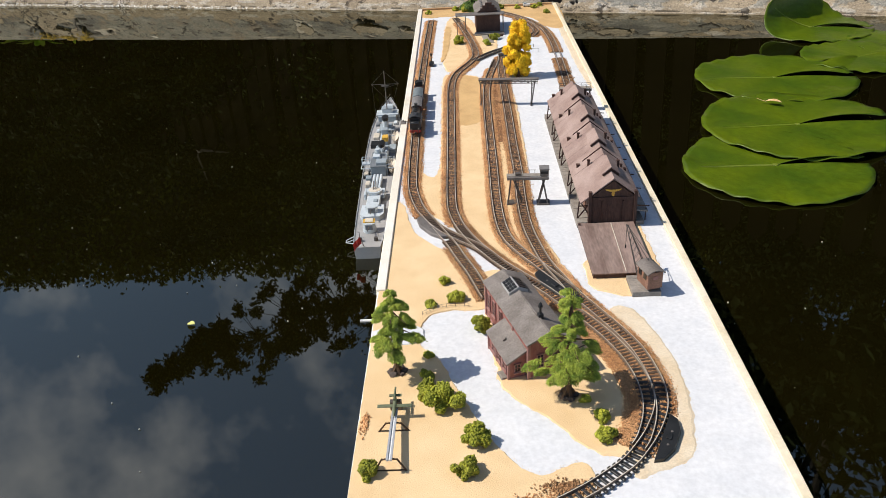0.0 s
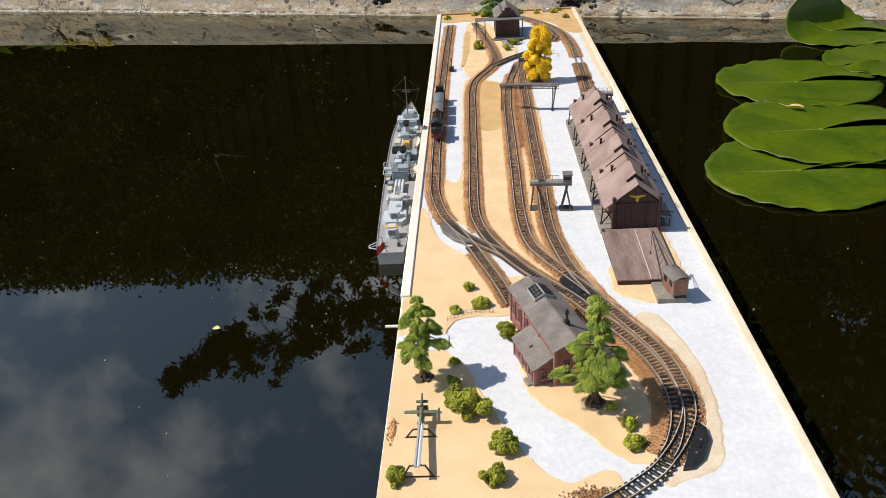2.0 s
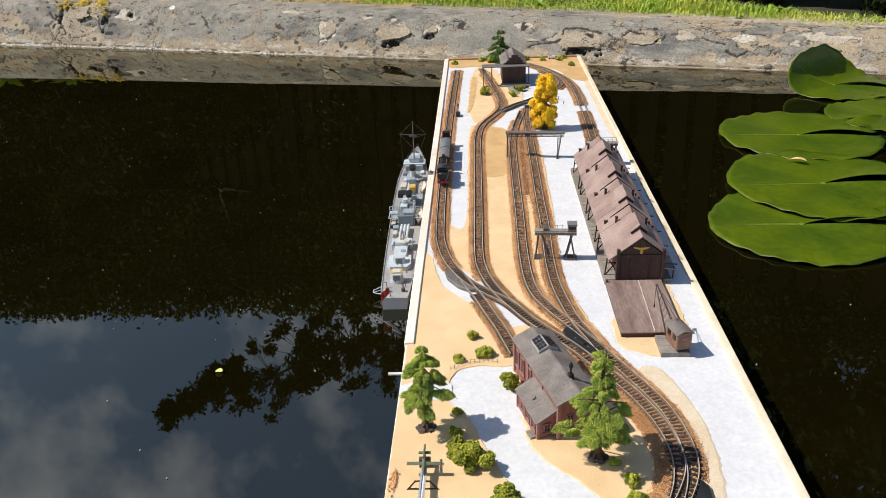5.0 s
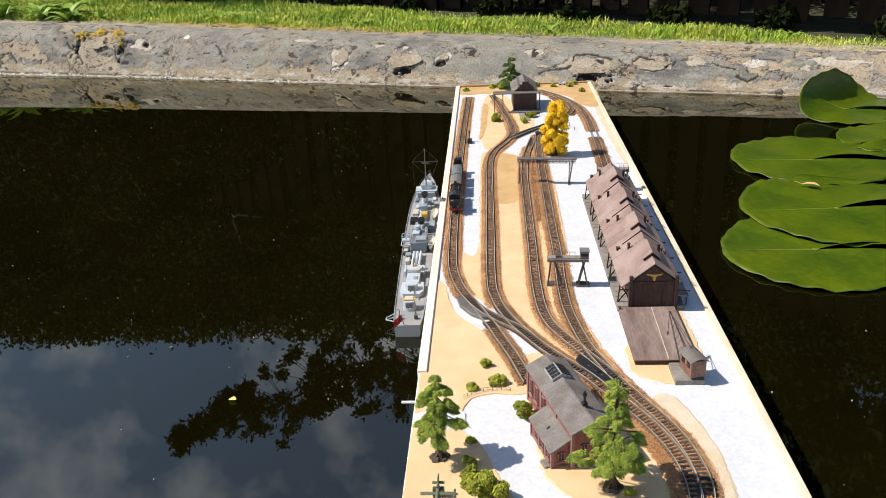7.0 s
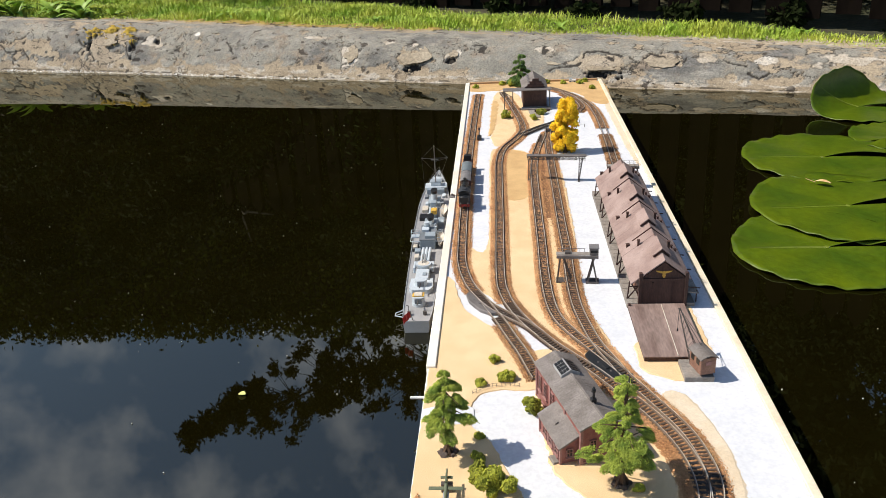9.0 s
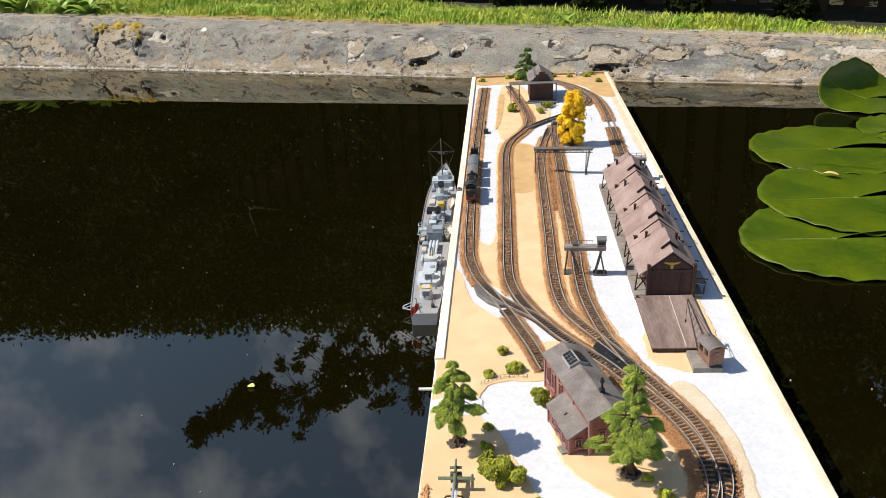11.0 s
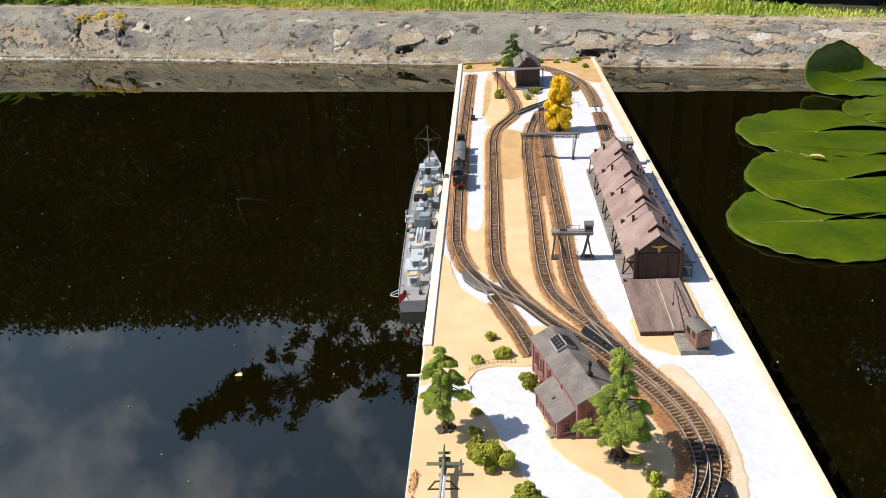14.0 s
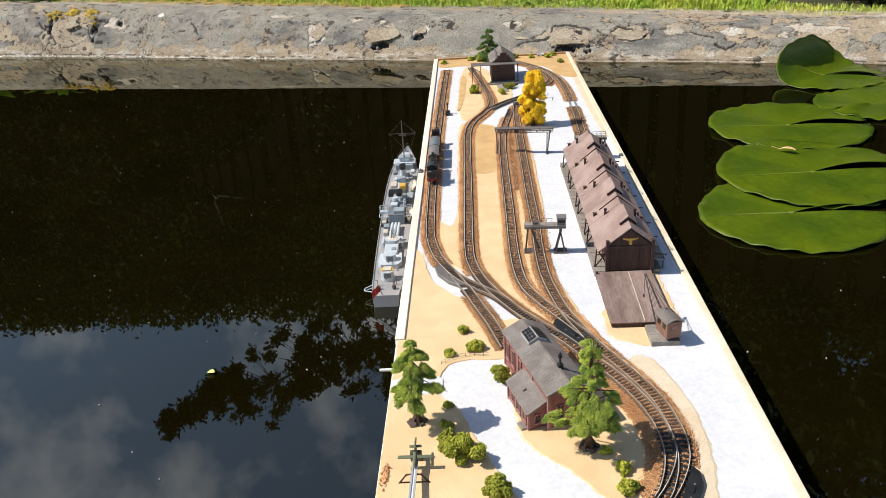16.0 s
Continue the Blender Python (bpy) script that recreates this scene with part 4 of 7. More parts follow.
sand_patch([(-0.078, 0.735), (-0.036, 0.745), (-0.034, 0.86), (-0.032, 0.925), (-0.05, 0.953), (-0.074, 0.94)], 0.0011, SAND_DARK, "ochre sand between the tracks", 0.003, 5)
sand_patch([(-0.088, 0.985), (-0.098, 1.10), (-0.090, 1.36), (-0.050, 1.37), (-0.015, 1.22), (0.004, 1.17), (-0.008, 1.09), (-0.045, 1.04)], 0.0008, SAND, SAND_L, 0.003, 6)
sand_patch([(-0.102, 1.05), (-0.092, 1.10), (-0.085, 1.28), (-0.096, 1.28), (-0.100, 1.12)], 0.0013, SAND_DARK, "ochre sand stain", 0.003, 7)
sand_patch([(-0.146, 1.395), (-0.05, 1.40), (0.03, 1.385), (0.085, 1.35), (0.108, 1.275), (0.1425, 1.265), (0.1425, 1.455), (0.0, 1.459), (-0.147, 1.459)], 0.0009, SAND_DARK, "ochre sand at the end of the board", 0.003, 8)
sand_patch([(0.133, 1.27), (0.141, 1.27), (0.1415, 0.90), (0.136, 0.89), (0.132, 1.05)], 0.0006, SAND_EDGE, "thin sand along the edge strip", 0.002, 9)
sand_patch([(0.047, 0.283), (0.052, 0.267), (0.082, 0.252), (0.10, 0.262), (0.11, 0.29), (0.08, 0.32), (0.05, 0.32)], 0.0007, SAND, SAND_L, 0.002, 10)
sand_patch([(0.112, 0.30), (0.119, 0.30), (0.117, 0.40), (0.108, 0.40)], 0.0006, SAND, SAND_L, 0.002, 11)
sand_patch([(-0.1550, 0.209), (-0.135, 0.214), (-0.113, 0.212), (-0.110, 0.197), (-0.117, 0.188), (-0.137, 0.190), (-0.1550, 0.195)], 0.0013, PLASTER, "bare white plaster between the sand", 0.002, 13, name="plaster_patch")


# ---- tracks ----
GAUGE, PITCH, PITCH_BLACK = 0.009, 0.0043, 0.0057
RAIL_TOP = TOP + 0.0046


def sweep(bm, line, turn, offset, w, z0, z1, slot=0, top_slot=None):
    rings = []
    for p, h in zip(line, turn):
        side = Vector((h.y, -h.x))
        a, b = p + side * (offset - w / 2), p + side * (offset + w / 2)
        rings.append([bm.verts.new((*a, z0)), bm.verts.new((*b, z0)), bm.verts.new((*b, z1)), bm.verts.new((*a, z1))])
    for r, q in zip(rings, rings[1:]):
        for i in range(4):
            f = bm.faces.new((r[i], r[(i + 1) % 4], q[(i + 1) % 4], q[i]))
            f.material_index = (slot if top_slot is None or i != 2 else top_slot)
    bm.faces.new(rings[0])
    bm.faces.new(rings[-1][::-1])


SLEEPER_BM = bmesh.new()
box(SLEEPER_BM, (0, 0, 0.0009), (0.0138, 0.0021, 0.0018), bevel=0.0002)
SLEEPER_MESH = bpy.data.meshes.new("sleeper")
SLEEPER_BM.to_mesh(SLEEPER_MESH)
SLEEPER_BM.free()
SLEEPER_MESH.materials.append(SLEEPER)
SLEEPER_MESH_BLACK = SLEEPER_MESH.copy()
SLEEPER_MESH_BLACK.transform(Matrix.Diagonal((1.145, 1.28, 1, 1)))
SLEEPER_MESH_BLACK.materials[0] = SLEEPER_BLACK
LATER = []     # sleepers that become objects of their own, made last


def track(points, label, beds=((-9, 9),), black=(-9, -9), wide=0.0118, seed=0, skip=(-9, -9), lift=0.0, sides=None, plate=None):
    """beds: stretches along y that have ballast, sides: for each, -1 or 1 for one side of the track alone; black: the wider-spaced black sleepers."""
    root = thing("model_track", pose(0, 0, 0), label, "model track", "tracks on the board")
    line = spline(points, 0.003)
    turn = headings(line)
    for name, off in (("rail", -GAUGE / 2 - 0.0004), ("rail", GAUGE / 2 + 0.0004)):
        bm = bmesh.new()
        sweep(bm, line, turn, off, 0.0012, TOP + 0.0024, TOP + 0.0029, 0)
        sweep(bm, line, turn, off, 0.0006, TOP + 0.0029, RAIL_TOP + lift, 0, 1)
        bmesh.ops.recalc_face_normals(bm, faces=bm.faces[:])
        part(name, bm, [RAIL_SIDE, RAIL], root)
    if plate:
        some = [(p, h) for p, h in zip(line, turn) if plate[0] < p.y < plate[1]]
        bm = bmesh.new()
        sweep(bm, [p for p, h in some], [h for p, h in some], 0.0, 0.0078, TOP + 0.0004, TOP + 0.0014)
        bmesh.ops.recalc_face_normals(bm, faces=bm.faces[:])
        part("turnout_plate", bm, SLEEPER_BLACK, root, "black plastic plate of the turnout")
    for dark, pitch in ((False, PITCH), (True, PITCH_BLACK)):
        pts = spline(points, pitch)
        for p, h in zip(pts, headings(pts)):
            if skip[0] < p.y < skip[1] or dark != (black[0] < p.y < black[1]):
                continue
            m = Matrix.Translation((p.x, p.y, TOP + 0.0008 + lift)) @ Matrix.Rotation(math.atan2(h.y, h.x) - math.pi / 2, 4, "Z")
            LATER.append((root, m, dark))
    for n_bed, bed in enumerate(beds):
        one = sides[n_bed] if sides else 0
        inside = [i for i, p in enumerate(line) if bed[0] < p.y < bed[1]]
        if len(inside) < 5:
            continue
        bl, bt = [line[i] for i in inside], [turn[i] for i in inside]
        bm = bmesh.new()
        rings = []
        for i, (p, h) in enumerate(zip(bl, bt)):
            side = Vector((h.y, -h.x))
            k = [wide * (0.94 + 0.16 * noise.fractal((p.x * 60 + q, p.y * 60, seed), 0.8, 2, 4)) for q in (0, 7)]
            if one:
                k[0 if one > 0 else 1] = -0.004
                k[1 if one > 0 else 0] *= abs(one)
            rings.append([bm.verts.new((*(p - side * (k[0] + 0.001)), TOP - 0.0004)), bm.verts.new((*(p - side * k[0] * 0.75), TOP + 0.0009)),
                          bm.verts.new((*(p + side * k[1] * 0.75), TOP + 0.0009)), bm.verts.new((*(p + side * (k[1] + 0.001)), TOP - 0.0004))])
        for r, q in zip(rings, rings[1:]):
            for i in range(3):
                bm.faces.new((r[i], r[i + 1], q[i + 1], q[i]))
        part("ballast_bed", bm, BALLAST_BED, root)
        rng = np.random.default_rng(40 + seed + 13 * n_bed)
        L = np.array([tuple(p) for p in bl])
        T = np.array([tuple(p) for p in bt])
        n = int(len(bl) * 0.003 * 2.15 * wide * 1350000)
        i = rng.integers(0, len(bl), n)
        off = rng.uniform(-1, 1, n)
        off = np.sign(off) * np.abs(off) ** 0.85 * wide * 1.02 + rng.normal(0, 0.0012, n)
        if one:
            off = one * (0.004 / abs(one) + np.abs(off) * 0.75)
        pos = L[i] + T[i] * rng.uniform(-0.002, 0.002, n)[:, None] + np.stack([T[i][:, 1], -T[i][:, 0]], 1) * off[:, None]
        a = np.abs(off)
        z = TOP + np.clip(0.0021 * (1 - (a / (wide * 1.1 * max(abs(one), 1))) ** 3), 0.0003, 0.0019) + rng.uniform(-0.0002, 0.0005, n)
        near = (a > 0.0032) & (a < 0.0062)
        z[near] = TOP + 0.0013 + rng.uniform(-0.0003, 0.0003, near.sum())
        mid = a < 0.0036
        z[mid] = TOP + 0.0016 + rng.uniform(-0.0004, 0.0004, mid.sum()) + 0.0003 * np.clip((pos[mid][:, 1] - 0.36) / 0.15, 0, 1)
        size = rng.uniform(0.00034, 0.00084, n)
        tagged(grains("ballast", np.column_stack([pos, z]), size, BALLAST, root, "loose orange-brown ballast grains", seed=50 + seed), kind="stuff")
    return root


track([(-0.127, 1.36), (-0.1315, 1.15), (-0.1352, 0.87), (-0.1350, 0.67), (-0.1335, 0.55), (-0.131, 0.50), (-0.121, 0.45), (-0.107, 0.415), (-0.094, 0.382), (-0.086, 0.363), (-0.076, 0.333), (-0.064, 0.298), (-0.054, 0.262), (-0.051, 0.252)],
      "weathered model railway track along the quay edge", seed=1, skip=(0.37, 0.425), beds=((0.432, 9), (-9, 0.358)))
track([(-0.075, 1.37), (-0.057, 1.255), (-0.043, 1.145), (-0.040, 1.075), (-0.052, 1.025), (-0.075, 0.965), (-0.084, 0.90), (-0.085, 0.80), (-0.085, 0.62), (-0.085, 0.47), (-0.080, 0.42), (-0.070, 0.385), (-0.057, 0.355), (-0.036, 0.318),
       (-0.020, 0.295), (0.001, 0.267), (0.019, 0.238), (0.039, 0.205), (0.052, 0.178), (0.061, 0.152), (0.0655, 0.128), (0.0660, 0.104), (0.062, 0.082), (0.0535, 0.060), (0.046, 0.048)],
      "weathered model railway track curving past the brick house", seed=2, beds=((0.405, 1.33), (0.045, 0.272), (0.272, 0.405), (0.044, 0.20)), sides=(0, 0, -1, 1.55), black=(-9, 0.14), wide=0.0126, plate=(0.046, 0.078))
track([(-0.114, 0.430), (-0.098, 0.398), (-0.078, 0.374), (-0.057, 0.352), (-0.042, 0.328)], "model railway turnout crossing between two tracks", seed=3, beds=(), lift=0.0002)
track([(-0.004, 1.04), (-0.021, 0.94), (-0.029, 0.85), (-0.031, 0.74), (-0.0315, 0.65), (-0.032, 0.56), (-0.033, 0.47), (-0.031, 0.405), (-0.025, 0.367), (-0.014, 0.340), (0.001, 0.312), (0.018, 0.281), (0.031, 0.256)],
      "weathered model railway siding under the gantry cranes", seed=4, beds=((0.305, 0.99),), black=(-9, 0.31))
track([(0.008, 1.08), (0.002, 1.0), (0.0, 0.87), (-0.001, 0.74), (-0.002, 0.63), (-0.002, 0.54), (-0.004, 0.46), (-0.003, 0.40), (0.002, 0.357), (0.010, 0.315), (0.021, 0.282), (0.030, 0.256), (0.047, 0.220), (0.061, 0.190), (0.070, 0.165),
       (0.0755, 0.134), (0.076, 0.110), (0.072, 0.090), (0.062, 0.068), (0.051, 0.051), (0.038, 0.035), (0.022, 0.022), (0.005, 0.010), (-0.02, -0.004), (-0.06, -0.02), (-0.10, -0.03)],
      "model railway track round the near curve", seed=5, beds=((0.088, 0.25), (0.25, 0.31), (0.31, 1.06)), sides=(0, -1, 0), black=(-9, 0.12), wide=0.0122, plate=(0.044, 0.072))
track([(-0.044, 1.042), (-0.013, 1.083), (0.012, 1.108), (0.03, 1.13)], "black model railway turnout link", seed=6, beds=(), black=(-9, 9))
track([(0.028, 1.397), (0.06, 1.35), (0.085, 1.297), (0.101, 1.234), (0.107, 1.148), (0.1065, 1.05), (0.105, 0.966), (0.102, 0.87), (0.100, 0.79)], "weathered model railway track behind the warehouse", seed=7, skip=(1.035, 1.075), beds=((1.075, 9), (-9, 1.035)))
track([(0.055, 1.345), (0.075, 1.29), (0.084, 1.23), (0.072, 1.19)], "short curved model railway spur", seed=8)
# ballast spread over the sand between the two sidings
sand_patch([(-0.030, 0.66), (-0.002, 0.67), (0.0, 0.78), (-0.002, 0.90), (-0.020, 0.91), (-0.029, 0.80)], 0.0012, BALLAST_BED, "orange-brown ballast between the sidings", 0.004, 12)
spread_of = np.random.default_rng(31)
xy = np.column_stack([spread_of.uniform(-0.027, -0.004, 1500), 0.78 + spread_of.normal(0, 0.075, 1500)])
tagged(grains("ballast", np.column_stack([xy, TOP + 0.0013 + spread_of.uniform(0, 0.0006, 1500)]), spread_of.uniform(0.0005, 0.0011, 1500), BALLAST, board, seed=91), kind="stuff")
grow = np.random.default_rng(3)
for cx, cy, rx, ry, n in ((-0.006, 0.014, 0.013, 0.0065, 800), (-0.028, 0.002, 0.016, 0.006, 500), (-0.1515, 0.086, 0.0022, 0.0085, 230)):
    pts = np.column_stack([cx + grow.normal(0, rx * 0.6, n), cy + grow.normal(0, ry * 0.6, n), TOP + 0.001 + grow.uniform(0, 0.0012, n)])
    tagged(grains("spilled_ballast", pts, grow.uniform(0.0005, 0.001, n), BALLAST, seed=77), "spilled orange-brown ballast grains on the sand", "ballast", kind="stuff")


# ---- brick house ----
def slab(bm, a, b, c, d, thick):
    """A plate through four corners, thickened downwards."""
    pts = [Vector(p) for p in (a, b, c, d)]
    n = (pts[1] - pts[0]).cross(pts[3] - pts[0]).normalized()
    if n.z < 0:
        n = -n
    hi = [bm.verts.new(p) for p in pts]
    lo = [bm.verts.new(p - n * thick) for p in pts]
    made = [bm.faces.new(hi), bm.faces.new(lo[::-1])]
    for i in range(4):
        made.append(bm.faces.new((hi[i], lo[i], lo[(i + 1) % 4], hi[(i + 1) % 4])))
    bmesh.ops.recalc_face_normals(bm, faces=made)


def window(root, c, w, h, rz, cross=(2, 3), wall=BRICK_PALE, arched=False, name="window"):
    """A dark pane with glazing bars, surround and sill, facing local -y turned by rz."""
    m = pose(*c, 0, 0, rz)

    def put(bm):
        bmesh.ops.transform(bm, matrix=m, verts=bm.verts[:])
        return bm
    bm = bmesh.new()
    box(bm, (0, 0.0002, 0), (w, 0.0006, h))
    pane = part(name, put(bm), GLASS_DARK, root, "dark glazed window")
    bm = bmesh.new()
    t = 0.0007
    for x in (-w / 2, w / 2):
        box(bm, (x, -0.0003, 0), (t, 0.0011, h + t))
    for z in (-h / 2, h / 2):
        box(bm, (0, -0.0003, z), (w + t, 0.0011, t))
    for i in range(1, cross[0]):
        box(bm, (-w / 2 + w * i / cross[0], -0.0002, 0), (t * 0.5, 0.0008, h))
    for i in range(1, cross[1]):
        box(bm, (0, -0.0002, -h / 2 + h * i / cross[1]), (w, 0.0008, t * 0.5))
    part("window_frame", put(bm), wall, pane)
    bm = bmesh.new()
    box(bm, (0, -0.0009, -h / 2 - 0.0006), (w + 0.0018, 0.0018, 0.0007))
    part("window_sill", put(bm), wall, pane)


def roof_strips(root, corner, across, along, rise, n, thick=0.0007, seed=0):
    """Felt strips running down a slope, each proud of the next by a hair. corner: lower corner; across: eave to ridge; along: the ridge's way."""
    c, u, v = Vector(corner), Vector((*across, rise)), Vector((*along, 0))
    rng = random.Random(seed)
    for i in range(n):
        a, b = i / n, (i + 1) / n
        lift = Vector((0, 0, rng.uniform(0.0, 0.00012)))
        gap = 0.012 / n
        bm = bmesh.new()
        slab(bm, c + v * (a + gap) + lift, c + v * (b - gap) + lift, c + v * (b - gap) + u + lift, c + v * (a + gap) + u + lift, thick)
        part("roof_strip", bm, ROOF_GREY, root)


def brick_house():
    W, L = 0.0345, 0.100
    root = thing("brick_house", pose(-0.0235, 0.1345, TOP, rz=17.4), "red brick model house with grey roof, skylight and lean-to", "model house")
    EV, RG, WH = 0.0352, 0.0418, 0.0350
    bm = bmesh.new()
    prism(bm, [(0, 0), (W, 0), (W, WH), (W / 2, RG - 0.0015), (0, WH)], 0.0, L, "y")
    part("wall", bm, BRICK, root, "red brick walls")
    bm = bmesh.new()
    for x in (0.0, W):
        for y in (0.0, L):
            box(bm, (x, y, WH / 2), (0.0024, 0.0024, WH - 0.0012))
    for y in (0.034, 0.067):
        box(bm, (-0.0002, y, WH / 2), (0.0016, 0.0028, WH - 0.001))
    for x, y, sx, sy in ((W / 2, -0.0002, W, 0.0012), (-0.0002, L / 2, 0.0012, L), (W, L / 2, 0.0012, L)):
        box(bm, (x, y, 0.0014), (sx, sy, 0.0028))
    part("pilaster", bm, BRICK_PALE, root, "paler brick corner strips and plinth")
    for side in (0, 1):
        bm = bmesh.new()
        x = -0.0022 if side == 0 else W + 0.0022
        run = W / 2 + 0.0022 if side == 0 else -(W / 2 + 0.0022)
        slab(bm, (x, -0.002, EV - 0.0012), (x, L + 0.003, EV - 0.0012), (x + run, L + 0.003, RG + 0.0006), (x + run, -0.002, RG + 0.0006), 0.0008)
        roof = part("roof", bm, ROOF_GREY, root, "grey weathered felt roof")
        roof_strips(roof, (x, -0.002, EV - 0.0006), (run, 0), (0, L + 0.005), RG - EV + 0.0018, 30, seed=side)
    bm = bmesh.new()
    box(bm, (W / 2, L / 2, RG + 0.0013), (0.0016, L + 0.005, 0.0009))
    part("ridge_cap", bm, ROOF_GREY, root)
    # skylight astride the ridge
    cx, cy = W / 2, 0.074
    bm = bmesh.new()
    prism(bm, [(cx - 0.0085, RG - 0.0055), (cx + 0.0085, RG - 0.0055), (cx + 0.0085, RG + 0.0002), (cx, RG + 0.0046), (cx - 0.0085, RG + 0.0002)], cy - 0.0095, cy + 0.0095, "y")
    sl = part("skylight", bm, SHIP_DECK, root, "grey ridge skylight with small panes")
    for side in (-1, 1):
        for i in range(3):
            for j in range(4):
                bm = bmesh.new()
                f = 0.18 + i * 0.29
                box(bm, (cx + side * (0.0085 * (1 - f) + 0.0001), cy - 0.0069 + j * 0.0046, RG + 0.0003 + 0.0044 * f + 0.0002), (0.0026, 0.0034, 0.0007), ry=side * 27.4)
                part("pane", bm, GLASS_DARK, sl)
    # chimney
    bm = bmesh.new()
    box(bm, (W / 2 + 0.0015, 0.021, RG + 0.0015), (0.0042, 0.0042, 0.006), bevel=0.0003)
    ch = part("chimney", bm, BLACK, root, "black stovepipe chimney on a square foot")
    bm = bmesh.new()
    rod(bm, (W / 2 + 0.0015, 0.021, RG + 0.004), (W / 2 + 0.0015, 0.021, RG + 0.0125), 0.0010)
    rod(bm, (W / 2 + 0.0015, 0.021, RG + 0.0105), (W / 2 + 0.0015, 0.021, RG + 0.0118), 0.0019)
    rod(bm, (W / 2 + 0.0015, 0.021, RG + 0.0128), (W / 2 + 0.0015, 0.021, RG + 0.0150), 0.0017, 0.0006)
    part("stovepipe", bm, BLACK, ch)
    # lean-to against the wall
    A0, A1, D = 0.005, 0.051, 0.0152
    bm = bmesh.new()
    prism(bm, [(-D, 0), (0.0005, 0), (0.0005, 0.0260), (-D, 0.0168)], A0, A1, "y")
    part("lean_to", bm, BRICK, root, "red brick lean-to")
    bm = bmesh.new()
    slab(bm, (-D - 0.0022, A0 - 0.002, 0.0164), (-D - 0.0022, A1 + 0.002, 0.0164), (0, A1 + 0.002, 0.0260), (0, A0 - 0.002, 0.0260), 0.0008)
    box(bm, (-D * 0.62, 0.030, 0.0226), (0.003, 0.0035, 0.0012), ry=-33)
    roof = part("roof", bm, ROOF_GREY, root, "grey lean-to roof with a small hatch")
    roof_strips(roof, (-D - 0.0022, A0 - 0.002, 0.0170), (D + 0.0022, 0), (0, A1 - A0 + 0.004), 0.0096, 14, seed=4)
    bm = bmesh.new()
    for y in (A0, A0 + 0.0135, A0 + 0.0265, A1):
        box(bm, (-D, y, 0.0084), (0.0022, 0.0018, 0.0168))
    box(bm, (-D, (A0 + A1) / 2, 0.0022), (0.0016, A1 - A0, 0.0014))
    box(bm, (-D, (A0 + A1) / 2, 0.0150), (0.0016, A1 - A0, 0.0012))
    part("porch_post", bm, BRICK_PALE, root, "pale timber posts and rails of the lean-to")
    for y in (A0 + 0.007, A0 + 0.020, A0 + 0.033):
        window(root, (-D - 0.0003, y, 0.0092), 0.007, 0.0075, -90, (2, 2))
    window(root, (-D / 2, A0 - 0.0003, 0.0105), 0.0052, 0.0075, 0, (2, 2))
    for y in (0.062, 0.078, 0.091):
        window(root, (-0.0003, y, 0.0200), 0.0065, 0.0150, -90, (2, 4))
    for x in (0.010, 0.0245):
        window(root, (x, -0.0003, 0.0165), 0.0055, 0.0120, 0, (2, 4))
    bm = bmesh.new()
    box(bm, (-D - 0.0028, A0 + 0.006, 0.0012), (0.005, 0.010, 0.0024), bevel=0.0003)
    box(bm, (-D - 0.0044, A0 + 0.006, 0.0006), (0.0032, 0.011, 0.0012), bevel=0.0002)
    part("doorstep", bm, PLANK_GREY, root, "grey wooden doorstep")
    bm = bmesh.new()
    rod(bm, (-0.0008, -0.0008, 0.0), (-0.0008, -0.0008, EV - 0.002), 0.0007)
    part("downpipe", bm, BRICK_PALE, root, "pale downpipe at the corner")


brick_house()


